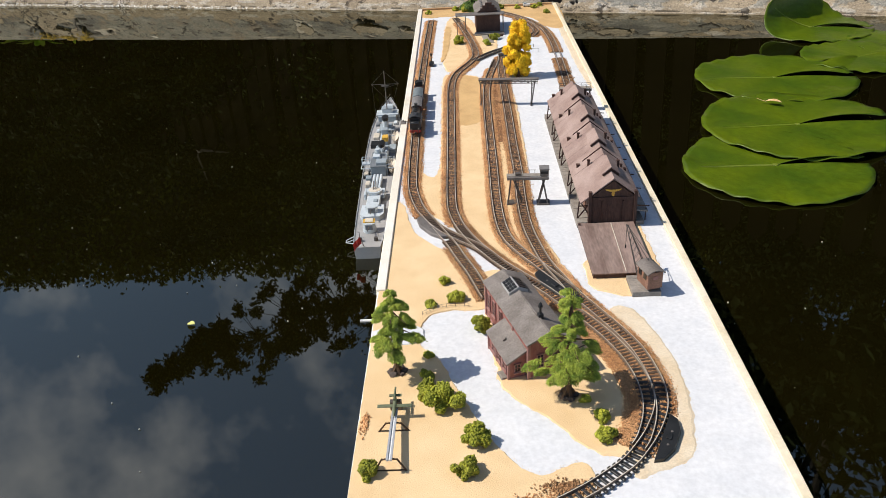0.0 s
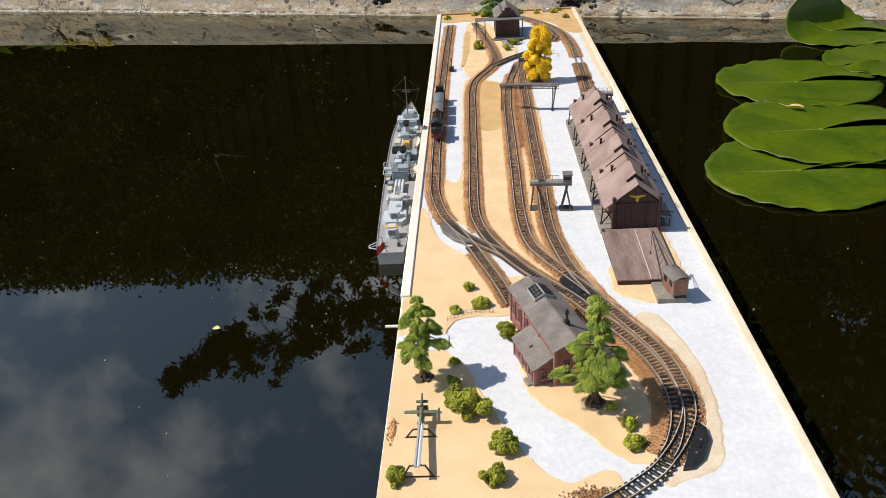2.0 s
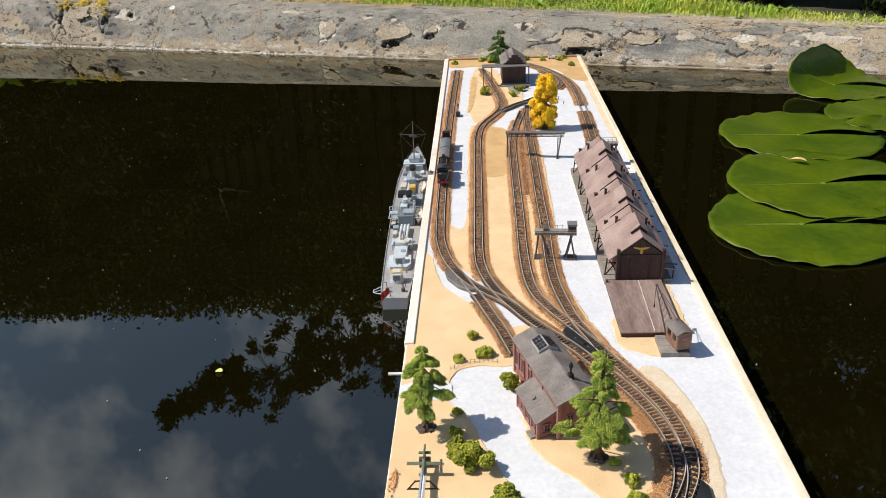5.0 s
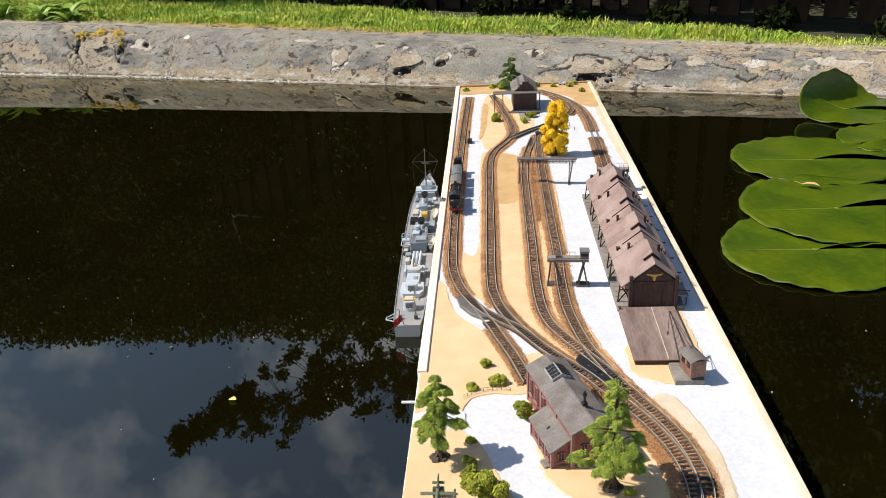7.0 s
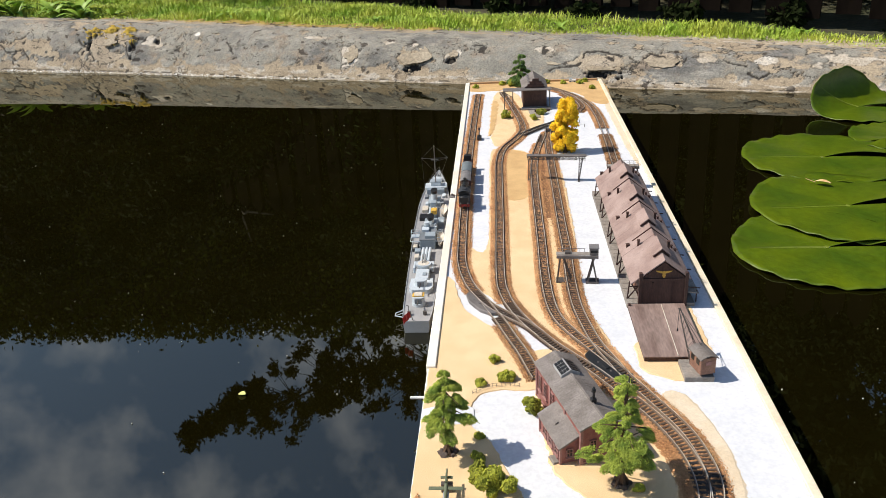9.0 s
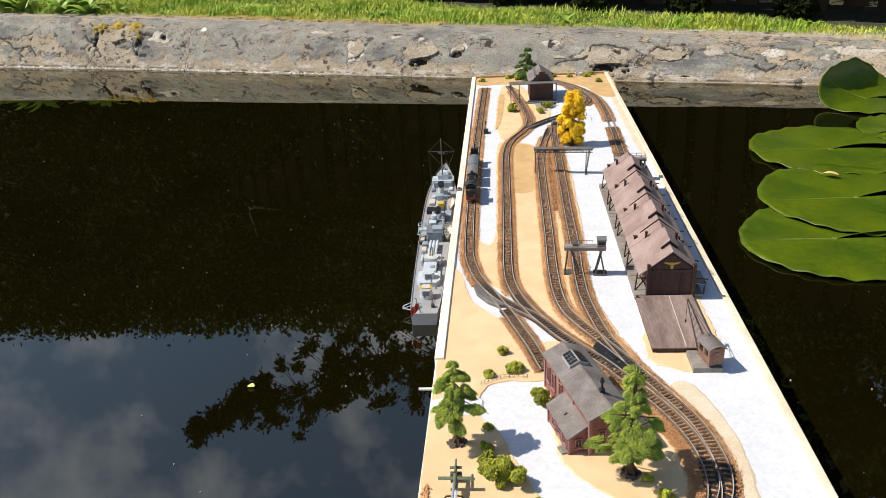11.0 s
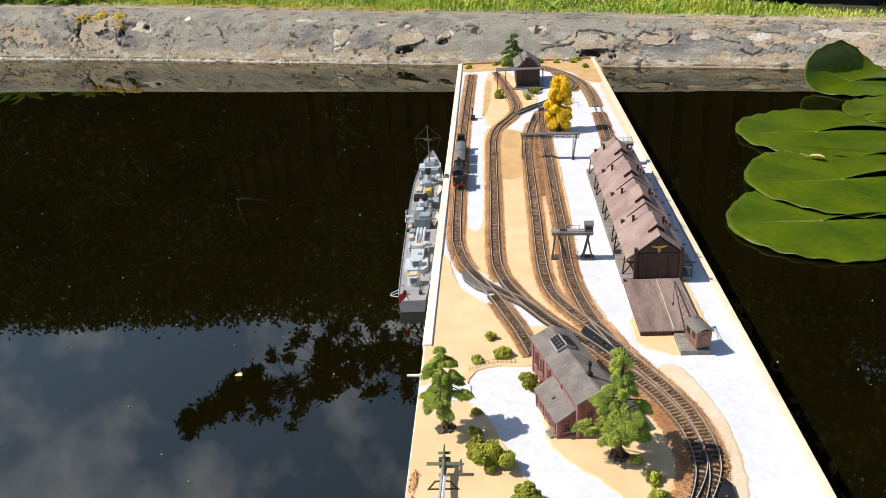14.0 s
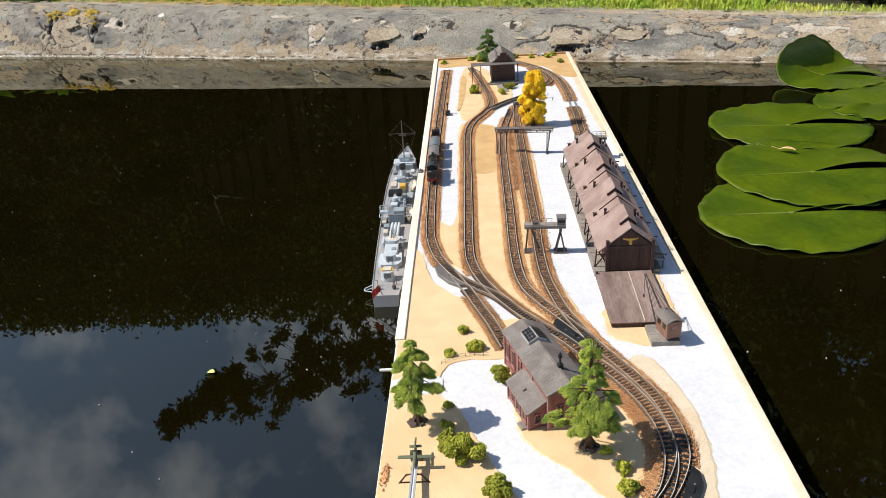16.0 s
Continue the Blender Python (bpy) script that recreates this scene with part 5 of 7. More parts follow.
# ---- goods warehouse ----
def warehouse():
    X0, X1, Y0, SEC, N = 0.0640, 0.1110, 0.392, 0.0835, 4
    root = thing("goods_warehouse", pose(0, 0, TOP), "long dark brown wooden goods warehouse with four roof bays", "model building")
    EV, RG = 0.0360, 0.0575
    XC = (X0 + X1) / 2
    Y1 = Y0 + SEC * N
    bm = bmesh.new()
    prism(bm, [(X0, 0), (X1, 0), (X1, EV), (XC, RG - 0.003), (X0, EV)], Y0 + 0.001, Y1 - 0.001, "y")
    part("wall", bm, DARK_WOOD, root, "dark brown board walls")
    # gable boards and frame at the near end
    for i in range(16):
        bm = bmesh.new()
        w = (X1 - X0) / 16
        x = X0 + w * (i + 0.5)
        ta, tb = (EV + (RG - EV - 0.003) * (1 - abs(q - XC) / (XC - X0)) for q in (x - w * 0.488, x + w * 0.488))
        prism(bm, [(x - w * 0.488, 0.001), (x + w * 0.488, 0.001), (x + w * 0.488, tb - 0.0006), (x - w * 0.488, ta - 0.0006)], Y0 - 0.0006, Y0 + 0.0012, "y")
        part("board", bm, DARK_WOOD, root)
    for x in (X0 - 0.0005, X1 + 0.0005):
        bm = bmesh.new()
        box(bm, (x, Y0 - 0.0006, 0.0212), (0.0034, 0.0042, 0.0424), bevel=0.0003)
        part("corner_post", bm, DARK_WOOD, root)
    bm = bmesh.new()
    box(bm, (XC, Y0 - 0.0012, EV - 0.0015), (X1 - X0 - 0.004, 0.0014, 0.0026))
    for x in (X0 + 0.0125, X1 - 0.0125):
        box(bm, (x, Y0 - 0.0009, 0.0155), (0.0012, 0.0012, 0.031))
    part("gate_frame", bm, DARK_WOOD, root)
    # plain gold shape on the gable
    bm = bmesh.new()
    e = EV + 0.0068
    for side in (-1, 1):
        prism(bm, [(XC + side * x, e + z) for x, z in ((0.0008, 0.0006), (0.0030, 0.0016), (0.0086, 0.0020), (0.0080, 0.0008), (0.0040, -0.0006), (0.0012, -0.0014))], Y0 - 0.0013, Y0 - 0.0004, "y")
    prism(bm, [(XC - 0.0010, e + 0.0016), (XC + 0.0010, e + 0.0016), (XC + 0.0012, e - 0.0016), (XC + 0.0020, e - 0.0040), (XC - 0.0020, e - 0.0040), (XC - 0.0012, e - 0.0016)], Y0 - 0.0014, Y0 - 0.0004, "y")
    rod(bm, (XC, Y0 - 0.0014, e - 0.0048), (XC, Y0 - 0.0004, e - 0.0048), 0.0014, seg=14)
    part("gable_ornament", bm, GOLD, root, "plain gold winged shape on the gable")
    OVL, OVR = 0.0112, 0.0050
    slope = (RG - EV) / (XC - X0)
    rng = random.Random(6)
    for k in range(N):
        a, b = Y0 - 0.0022 + SEC * k + (0.001 if k else 0), Y0 + SEC * (k + 1) - 0.001
        for side in (-1, 1):
            ov = OVL if side < 0 else OVR
            x = XC + side * (XC - X0 + ov)
            z = RG - slope * (XC - X0 + ov) + 0.004 + rng.uniform(-0.0004, 0.0004)
            bm = bmesh.new()
            m = 5
            for i in range(m):
                ya, yb = a + (b - a) * i / m, a + (b - a) * (i + 1) / m - 0.0002
                lift = rng.uniform(0, 0.0003)
                slab(bm, (x, ya, z + lift), (x, yb, z + lift), (XC, yb, RG + lift), (XC, ya, RG + lift), 0.0012)
            part("roof_panel", bm, SHED_ROOF, root, "brown weathered roof felt panel")
        # dark strip added as the shadow line between the bays, a hair over the roof
        if k:
            bm = bmesh.new()
            y = Y0 + SEC * k
            d = XC - X0 - 0.003
            down = (slope * (XC - X0 + OVL) - 0.004) / (XC - X0 + OVL) * d
            prism(bm, [(XC - d, EV), (XC + d, EV), (XC + d, RG - down + 0.0013), (XC, RG + 0.0018), (XC - d, RG - down + 0.0013)], y - 0.0006, y + 0.0006, "y")
            part("bay_shadow_strip", bm, DARK_WOOD, root, "dark strip standing in for the shadow line between the roof bays")
        # ridge vent
        bm = bmesh.new()
        y = Y0 + SEC * (k + 0.20)
        prism(bm, [(XC - 0.0085, RG - 0.0060), (XC + 0.0085, RG - 0.0060), (XC + 0.0085, RG - 0.0030), (XC, RG + 0.0042), (XC - 0.0085, RG - 0.0030)], y + 0.001, y + 0.032, "y")
        vent = part("ridge_vent", bm, DARK_WOOD, root, "raised ridge vent")
        for side in (-1, 1):
            bm = bmesh.new()
            slab(bm, (XC + side * 0.0100, y - 0.001, RG - 0.0030), (XC + side * 0.0100, y + 0.034, RG - 0.0030), (XC, y + 0.034, RG + 0.0054), (XC, y - 0.001, RG + 0.0054), 0.0009)
            part("vent_roof", bm, SHED_ROOF, vent)
        # chimneys and vent pipes on both slopes
        for dx, dy, h, w in ((0.014, 0.62, 0.010, 0.0026), (0.019, 0.72, 0.006, 0.002), (0.023, 0.70, 0.0055, 0.0024), (-0.0165, 0.78, 0.0085, 0.0026), (-0.026, 0.95, 0.006, 0.0034)):
            zz = RG - slope * abs(dx)
            bm = bmesh.new()
            box(bm, (XC + dx, Y0 + SEC * (k + dy), zz + h / 2 - 0.001), (w, w, h + 0.002), bevel=0.0002)
            box(bm, (XC + dx, Y0 + SEC * (k + dy), zz + h), (w * 1.3, w * 1.3, 0.0009))
            part("chimney", bm, DARK_WOOD, root, "small dark chimney")
        # struts under the left eave, doors in the wall
        for f in (0.12, 0.86):
            y = Y0 + SEC * (k + f)
            bm = bmesh.new()
            bar(bm, (X0 - 0.0005, y, 0.012), (X0 - OVL + 0.001, y, RG - slope * (XC - X0 + OVL) + 0.002), 0.0012)
            bar(bm, (X0 - 0.0120, y, 0.006), (X0 - 0.0100, y, RG - slope * (XC - X0 + OVL) + 0.003), 0.0013)
            bar(bm, (X0 - 0.0120, y, 0.006), (X0 - 0.0010, y, 0.021), 0.0011)
            bar(bm, (X0 - 0.0005, y, 0.021), (X0 - OVL + 0.001, y, 0.021), 0.001)
            part("eave_strut", bm, DARK_WOOD, root)
        bm = bmesh.new()
        box(bm, (X0 - 0.0004, Y0 + SEC * (k + 0.5), 0.016), (0.0012, 0.022, 0.020), bevel=0.0002)
        part("sliding_door", bm, CAB_WOOD, root, "reddish sliding door")
        # boards leaning out on the water side
        bm = bmesh.new()
        box(bm, (X1 + 0.0085, Y0 + SEC * (k + 0.40), 0.0140), (0.0165, SEC * 0.62, 0.0012), ry=9)
        part("side_canopy", bm, PLANK_GREY, root, "grey timber canopy over the side doors")
        for f in (0.13, 0.67):
            bm = bmesh.new()
            bar(bm, (X1 - 0.001, Y0 + SEC * (k + f), 0.0195), (X1 + 0.0185, Y0 + SEC * (k + f), 0.0175), 0.0010)
            part("canopy_beam", bm, DARK_WOOD, root)
            bm = bmesh.new()
            bar(bm, (X1 + 0.0150, Y0 + SEC * (k + f), 0.0150), (X1 + 0.0150, Y0 + SEC * (k + f), 0.0004), 0.0011)
            part("canopy_post", bm, DARK_WOOD, root)
        bm = bmesh.new()
        box(bm, (X1 + 0.0060, Y0 + SEC * (k + 0.45), 0.0022), (0.0115, SEC * 0.86, 0.0044), bevel=0.0002)
        part("side_dock", bm, PLANK_GREY, root, "grey timber side dock")
    bm = bmesh.new()
    box(bm, (X0 - 0.0062, (Y0 + Y1) / 2 + 0.004, 0.003), (0.0145, Y1 - Y0 + 0.01, 0.006), bevel=0.0003)
    dock = part("dock", bm, PLANK_GREY, root, "grey loading dock along the wall")
    for i in range(30):
        bm = bmesh.new()
        y = Y0 - 0.001 + (Y1 - Y0 + 0.01) * (i + 0.5) / 30
        box(bm, (X0 - 0.0063, y, 0.0062), (0.0147, (Y1 - Y0 + 0.01) / 30 * 0.94, 0.0006))
        part("plank", bm, PLANK_GREY, dock)


warehouse()


def loading_platform():
    X0, X1, Y0, Y1 = 0.0505, 0.1105, 0.2835, 0.3895
    root = thing("loading_platform", pose(0, 0, TOP), "weathered brown plank loading platform before the warehouse", "platform")
    bm = bmesh.new()
    box(bm, ((X0 + X1) / 2, (Y0 + Y1) / 2, 0.0026), (X1 - X0 - 0.002, Y1 - Y0 - 0.002, 0.0052))
    part("base", bm, DARK_WOOD, root, "dark timber base")
    for i in range(4):
        w = (X1 - X0) / 4
        bm = bmesh.new()
        box(bm, (X0 + w * (i + 0.5), (Y0 + Y1) / 2, 0.0058), (w * 0.994, Y1 - Y0, 0.0011), bevel=0.00008)
        part("plank", bm, PLANK, root)
    bm = bmesh.new()
    box(bm, (X0 + 0.034, (Y0 + Y1) / 2, 0.0066), (0.0007, Y1 - Y0 - 0.004, 0.0005), rz=-1.5)
    part("guide_strip", bm, BOAT_WHITE, root, "thin pale guide strip")
    bm = bmesh.new()
    box(bm, (X1 - 0.008, Y0 + 0.0015, 0.0068), (0.015, 0.0016, 0.0014))
    part("stop_beam", bm, PLANK_GREY, root)
    bm = bmesh.new()
    box(bm, (X0 + 0.0015, Y1 - 0.004, 0.0072), (0.0024, 0.0024, 0.0032))
    part("bollard", bm, DARK_WOOD, root)


loading_platform()


def yard_crane():
    root = thing("yard_crane", pose(0.0985, 0.2645, TOP), "brown model yard crane with lattice jib on a plank base", "model crane")
    for i in range(5):
        bm = bmesh.new()
        box(bm, (-0.0030, -0.0115 + i * 0.0062, 0.0026), (0.0265, 0.0060, 0.0050), bevel=0.0002)
        part("base_plank", bm, PLANK_GREY, root)
    cab = new("cab")
    cab.parent = root
    cab.matrix_basis = pose(0.0015, -0.0025, 0.0062, rz=15) @ Matrix.Diagonal((1.2, 1.2, 1.15, 1))
    bm = bmesh.new()
    box(bm, (0, 0, 0.0082), (0.0125, 0.0175, 0.0150), bevel=0.0003)
    part("cab_body", bm, CAB_WOOD, cab, "reddish board crane cab")
    bm = bmesh.new()
    arch = [(-0.0075 + 0.015 * i / 10, 0.0155 + 0.0030 * math.sin(math.pi * i / 10)) for i in range(11)]
    prism(bm, arch + [(x, z - 0.0008) for x, z in arch[::-1]], -0.0102, 0.0102, "y")
    part("cab_roof", bm, ROOF_GREY, cab, "curved grey cab roof")
    for x, rz in ((-0.0064, -90), (0.0064, 90)):
        for y in (-0.004, 0.004):
            bm = bmesh.new()
            box(bm, (x, y, 0.0108), (0.0006, 0.0042, 0.0046))
            part("cab_window", bm, GLASS_DARK, cab)
    bm = bmesh.new()
    box(bm, (0, -0.0089, 0.011), (0.0042, 0.0006, 0.003))
    part("cab_panel", bm, BRICK_PALE, cab, "pale panel on the cab end")
    tip = Vector((-0.0145, 0.0355, 0.0498))
    feet = [Vector((-0.0075, 0.0075, 0.0075)), Vector((0.0035, 0.0115, 0.0075))]
    bm = bmesh.new()
    rails = []
    for f in feet:
        for dz in (0.0, 0.0042):
            a = f + Vector((0, 0, dz))
            b = tip + Vector((0.0006 if f.x > 0 else -0.0006, 0, dz * 0.15))
            bar(bm, a, b, 0.0005)
            rails.append((a, b))
    for i in range(9):
        f, g = i / 9, (i + 1) / 9
        for p, q in ((0, 1), (2, 3), (0, 2), (1, 3)):
            bar(bm, rails[p][0].lerp(rails[p][1], f), rails[q][0].lerp(rails[q][1], g), 0.0003)
    part("jib", bm, STEEL_DARK, root, "dark lattice jib")
    bm = bmesh.new()
    bar(bm, tip, Vector((0.002, 0.002, 0.0255)), 0.0004)
    bar(bm, tip, Vector((0.006, 0.004, 0.0255)), 0.0004)
    part("stay", bm, STEEL_DARK, root)
    bm = bmesh.new()
    bar(bm, Vector((-0.002, 0.004, 0.018)), Vector((0.002, 0.002, 0.0262)), 0.0008)
    bar(bm, Vector((0.0075, 0.006, 0.018)), Vector((0.006, 0.004, 0.0262)), 0.0008)
    bar(bm, Vector((0.002, 0.002, 0.0262)), Vector((0.006, 0.004, 0.0262)), 0.0008)
    part("jib_frame", bm, STEEL_GREY, root, "grey frame on the cab roof")
    bm = bmesh.new()
    bar(bm, tip, tip + Vector((0.0, 0.0, -0.022)), 0.0004)
    part("hoist_rope", bm, STEEL_DARK, root)
    bm = bmesh.new()
    box(bm, tip + Vector((0, 0, -0.0235)), (0.0012, 0.0012, 0.003))
    part("hook_block", bm, BLACK, root)


yard_crane()


# ---- gantry cranes ----
def gantry_small():
    root = thing("gantry_crane", pose(0.003, 0.457, TOP, rz=-4), "small grey gantry crane with cab across a siding", "model crane", "gantry cranes")
    z = 0.0335
    for y in (-0.0048, 0.0048):
        bm = bmesh.new()
        box(bm, (0, y, z), (0.047, 0.0022, 0.0034), bevel=0.0002)
        part("girder", bm, STEEL_GREY, root)
        for x0, x1, x2 in ((0.0225, 0.012, 0.0225), (-0.0225, -0.014, -0.0225)):
            bm = bmesh.new()
            bar(bm, (x0 * 0.98 - 0.001 * (1 if x0 > 0 else -1) * 3, y, z - 0.001), (x1 if x0 > 0 else x0, y, 0.0015), 0.0013)
            bar(bm, (x0 * 0.72, y, z - 0.001), (x0 if x0 > 0 else x1 + 0.008, y, 0.0015), 0.0013)
            part("leg", bm, STEEL_DARK, root)
    for x in (0.0175, -0.0165):
        bm = bmesh.new()
        box(bm, (x, 0, 0.0012), (0.015, 0.012, 0.0024), bevel=0.0002)
        part("foot_beam", bm, STEEL_DARK, root)
    bm = bmesh.new()
    box(bm, (-0.001, 0, z + 0.0022), (0.046, 0.0078, 0.0007))
    part("walkway", bm, PLANK_GREY, root)
    bm = bmesh.new()
    for i in range(6):
        bar(bm, (-0.022 + i * 0.006, 0.0055, z + 0.0017), (-0.022 + i * 0.006, 0.0055, z + 0.006), 0.0004)
    bar(bm, (-0.022, 0.0055, z + 0.006), (0.009, 0.0055, z + 0.006), 0.0004)
    part("handrail", bm, STEEL_GREY, root)
    bm = bmesh.new()
    box(bm, (0.0185, 0.001, z + 0.0060), (0.0098, 0.0105, 0.0085), bevel=0.0003)
    cab = part("cab", bm, STEEL_GREY, root, "grey crane cab")
    bm = bmesh.new()
    box(bm, (0.0185, 0.001, z + 0.0107), (0.0112, 0.012, 0.0010), bevel=0.0002)
    part("cab_roof", bm, WAGON_ROOF, cab)
    bm = bmesh.new()
    box(bm, (0.0185, -0.0044, z + 0.0066), (0.0075, 0.0006, 0.003))
    part("cab_window", bm, GLASS_DARK, cab)
    bm = bmesh.new()
    box(bm, (-0.011, 0, z + 0.0038), (0.006, 0.006, 0.0026), bevel=0.0002)
    part("trolley", bm, STEEL_DARK, root)


def lattice(bm, a, b, h, n, w):
    a, b = Vector(a), Vector(b)
    up = Vector((0, 0, h))
    bar(bm, a, b, w)
    bar(bm, a + up, b + up, w)
    for i in range(n):
        p, q = a.lerp(b, i / n), a.lerp(b, (i + 1) / n)
        bar(bm, p if i % 2 else p + up, q + up if i % 2 else q, w * 0.7)
        bar(bm, p, p + up, w * 0.6)


def gantry_large():
    root = thing("gantry_crane", pose(0.003, 0.803, TOP, rz=-6), "long dark lattice gantry crane spanning two sidings", "model crane", "gantry cranes")
    z = 0.0345
    for y in (-0.004, 0.004):
        bm = bmesh.new()
        lattice(bm, (-0.044, y, z), (0.044, y, z), 0.005, 18, 0.0009)
        part("girder", bm, STEEL_DARK, root)
    bm = bmesh.new()
    box(bm, (0, 0, z + 0.0058), (0.0905, 0.0095, 0.0009), bevel=0.0001)
    part("walkway", bm, STEEL_GREY, root, "grey deck on the girders")
    for y in (-0.004, 0.004):
        bm = bmesh.new()
        bar(bm, (-0.042, y, z), (-0.042, y, 0.001), 0.0012)
        part("leg", bm, STEEL_DARK, root)
        bm = bmesh.new()
        bar(bm, (0.0395, y, z), (0.0350, y, 0.001), 0.0011)
        bar(bm, (0.0345, y, z), (0.0340, y, 0.001), 0.0011)
        for i in range(6):
            f, g = i / 6, (i + 1) / 6
            p = Vector((0.0395, y, z)).lerp(Vector((0.0350, y, 0.001)), f)
            q = Vector((0.0345, y, z)).lerp(Vector((0.0340, y, 0.001)), g)
            bar(bm, p, q, 0.0006)
        part("leg", bm, STEEL_DARK, root)
    for x in (-0.042, 0.0345):
        bm = bmesh.new()
        box(bm, (x, 0, 0.0012), (0.003, 0.016, 0.0022), bevel=0.0002)
        part("foot_beam", bm, STEEL_DARK, root)
    bm = bmesh.new()
    box(bm, (-0.012, 0, z + 0.0015), (0.007, 0.005, 0.003))
    part("trolley", bm, STEEL_DARK, root)


def gantry_end():
    root = thing("gantry_crane", pose(0.0985, 0.768, TOP, rz=-4), "dark gantry crane at the warehouse end", "model crane", "gantry cranes")
    z = 0.0315
    for y in (-0.0055, 0.0055):
        bm = bmesh.new()
        box(bm, (0, y, z), (0.047, 0.0018, 0.003), bevel=0.0002)
        part("girder", bm, STEEL_DARK, root)
        for x in (-0.021, 0.021):
            bm = bmesh.new()
            bar(bm, (x, y, z), (x * 1.12, y * 1.5, 0.001), 0.0012)
            bar(bm, (x * 0.7, y, z), (x * 1.12, y * 1.5, 0.010), 0.0009)
            part("leg", bm, STEEL_DARK, root)
    bm = bmesh.new()
    box(bm, (0, 0, z + 0.002), (0.047, 0.010, 0.0007))
    part("walkway", bm, PLANK_GREY, root)
    bm = bmesh.new()
    for i in range(8):
        for y in (-0.005, 0.005):
            bar(bm, (-0.0225 + i * 0.0064, y, z + 0.002), (-0.0225 + i * 0.0064, y, z + 0.0072), 0.0004)
    for y in (-0.005, 0.005):
        bar(bm, (-0.0225, y, z + 0.0072), (0.0223, y, z + 0.0072), 0.0005)
    part("handrail", bm, STEEL_DARK, root)


gantry_small()
gantry_large()
gantry_end()


# ---- far station building ----
def far_station():
    root = thing("station_building", pose(-0.0100, 1.236, TOP, rz=1), "dark wooden station building with grey roof and canopy", "model building")
    W, L, EV, RG = 0.047, 0.085, 0.041, 0.057
    bm = bmesh.new()
    prism(bm, [(-W / 2, 0), (W / 2, 0), (W / 2, EV), (0, RG - 0.001), (-W / 2, EV)], 0.0, L, "y")
    part("wall", bm, DARK_WOOD, root, "dark brown board walls")
    for side in (-1, 1):
        bm = bmesh.new()
        x = side * (W / 2 + 0.003)
        slab(bm, (x, -0.002, EV - 0.001), (x, L + 0.002, EV - 0.001), (0, L + 0.002, RG + 0.001), (0, -0.002, RG + 0.001), 0.001)
        part("roof", bm, ROOF_GREY, root, "grey felt roof")
    for i in range(5):
        bm = bmesh.new()
        box(bm, (-0.012, 0.012 + i * 0.014, RG - 0.0045), (0.005, 0.006, 0.001), ry=-31)
        part("roof_light", bm, WAGON_ROOF, root)
    bm = bmesh.new()
    for w, z in ((0.032, 0.0), (0.024, 0.0052), (0.013, 0.0105)):
        box(bm, (0.001, -0.001, EV + 0.0060 + z), (w, 0.005, 0.0062))
    part("stepped_gable", bm, DARK_WOOD, root, "dark stepped gable")
    bm = bmesh.new()
    box(bm, (-0.0165, -0.006, EV), (0.096, 0.017, 0.0016), bevel=0.0002, rx=6)
    part("canopy", bm, STEEL_GREY, root, "grey canopy over the platform")
    for x in (-0.062, -0.045, 0.029):
        bm = bmesh.new()
        bar(bm, (x, -0.013, EV), (x, -0.013, 0.001), 0.0013)
        bar(bm, (x, -0.002, EV), (x, -0.002, 0.001), 0.0013)
        part("post", bm, STEEL_DARK, root)
    bm = bmesh.new()
    bar(bm, (-0.062, -0.013, 0.002), (-0.045, -0.013, 0.002), 0.0012)
    part("rail", bm, STEEL_DARK, root)
    bm = bmesh.new()
    bar(bm, (-0.062, -0.013, EV - 0.004), (-0.045, -0.013, EV - 0.014), 0.0010)
    part("brace", bm, STEEL_DARK, root)
    bm = bmesh.new()
    box(bm, (0.002, -0.009, 0.002), (0.058, 0.018, 0.004), bevel=0.0003)
    part("platform", bm, PLANK_GREY, root, "grey platform before the door")
    bm = bmesh.new()
    box(bm, (-0.004, -0.045, 0.0008), (0.018, 0.062, 0.0016), rz=4)
    part("path", bm, PLANK_GREY, root, "grey paved path")
    bm = bmesh.new()
    box(bm, (0.0, -0.0006, 0.015), (0.012, 0.001, 0.024))
    part("door", bm, DARK_WOOD, root, "dark wooden door")
    bm = bmesh.new()
    box(bm, (0.012, -0.034, 0.004), (0.030, 0.004, 0.004), rz=3)
    part("bench_wall", bm, DARK_WOOD, root, "low dark timber wall")


far_station()


# ---- turnout boxes, stubs, small yard things ----
def point_motor(x, y, rz, label, long=0.058, wide=0.013, material=BLACK):
    root = thing("point_motor", pose(x, y, TOP, rz=rz), label, "point motor", "turnout drives")
    bm = bmesh.new()
    w = wide
    prism(bm, [(0, -long / 2), (w * 0.55, -long / 2 + 0.004), (w, -long * 0.18), (w, long * 0.22), (w * 0.6, long / 2 - 0.004), (0, long / 2)], 0.0, 0.0042, "z")
    edges = [e for e in bm.edges if all(v.co.z > 0.004 for v in e.verts)]
    bmesh.ops.bevel(bm, geom=edges, offset=0.0006, segments=1, affect="EDGES")
    part("casing", bm, material, root)
    for dy in (-long * 0.16, long * 0.12):
        bm = bmesh.new()
        rod(bm, (w * 0.5, dy, 0.004), (w * 0.5, dy, 0.0047), 0.0009)
        part("screw", bm, STEEL_GREY, root)
    bm = bmesh.new()
    box(bm, (w * 0.45, 0, 0.0046), (w * 0.3, long * 0.1, 0.0012), bevel=0.0002)
    part("lever", bm, material, root)


point_motor(0.0665, 0.0600, -25, "black plastic turnout drive box beside the near curve", 0.052, 0.0110)
point_motor(0.0185, 0.2735, 213, "black plastic turnout drive box between two tracks", 0.066, 0.0145)
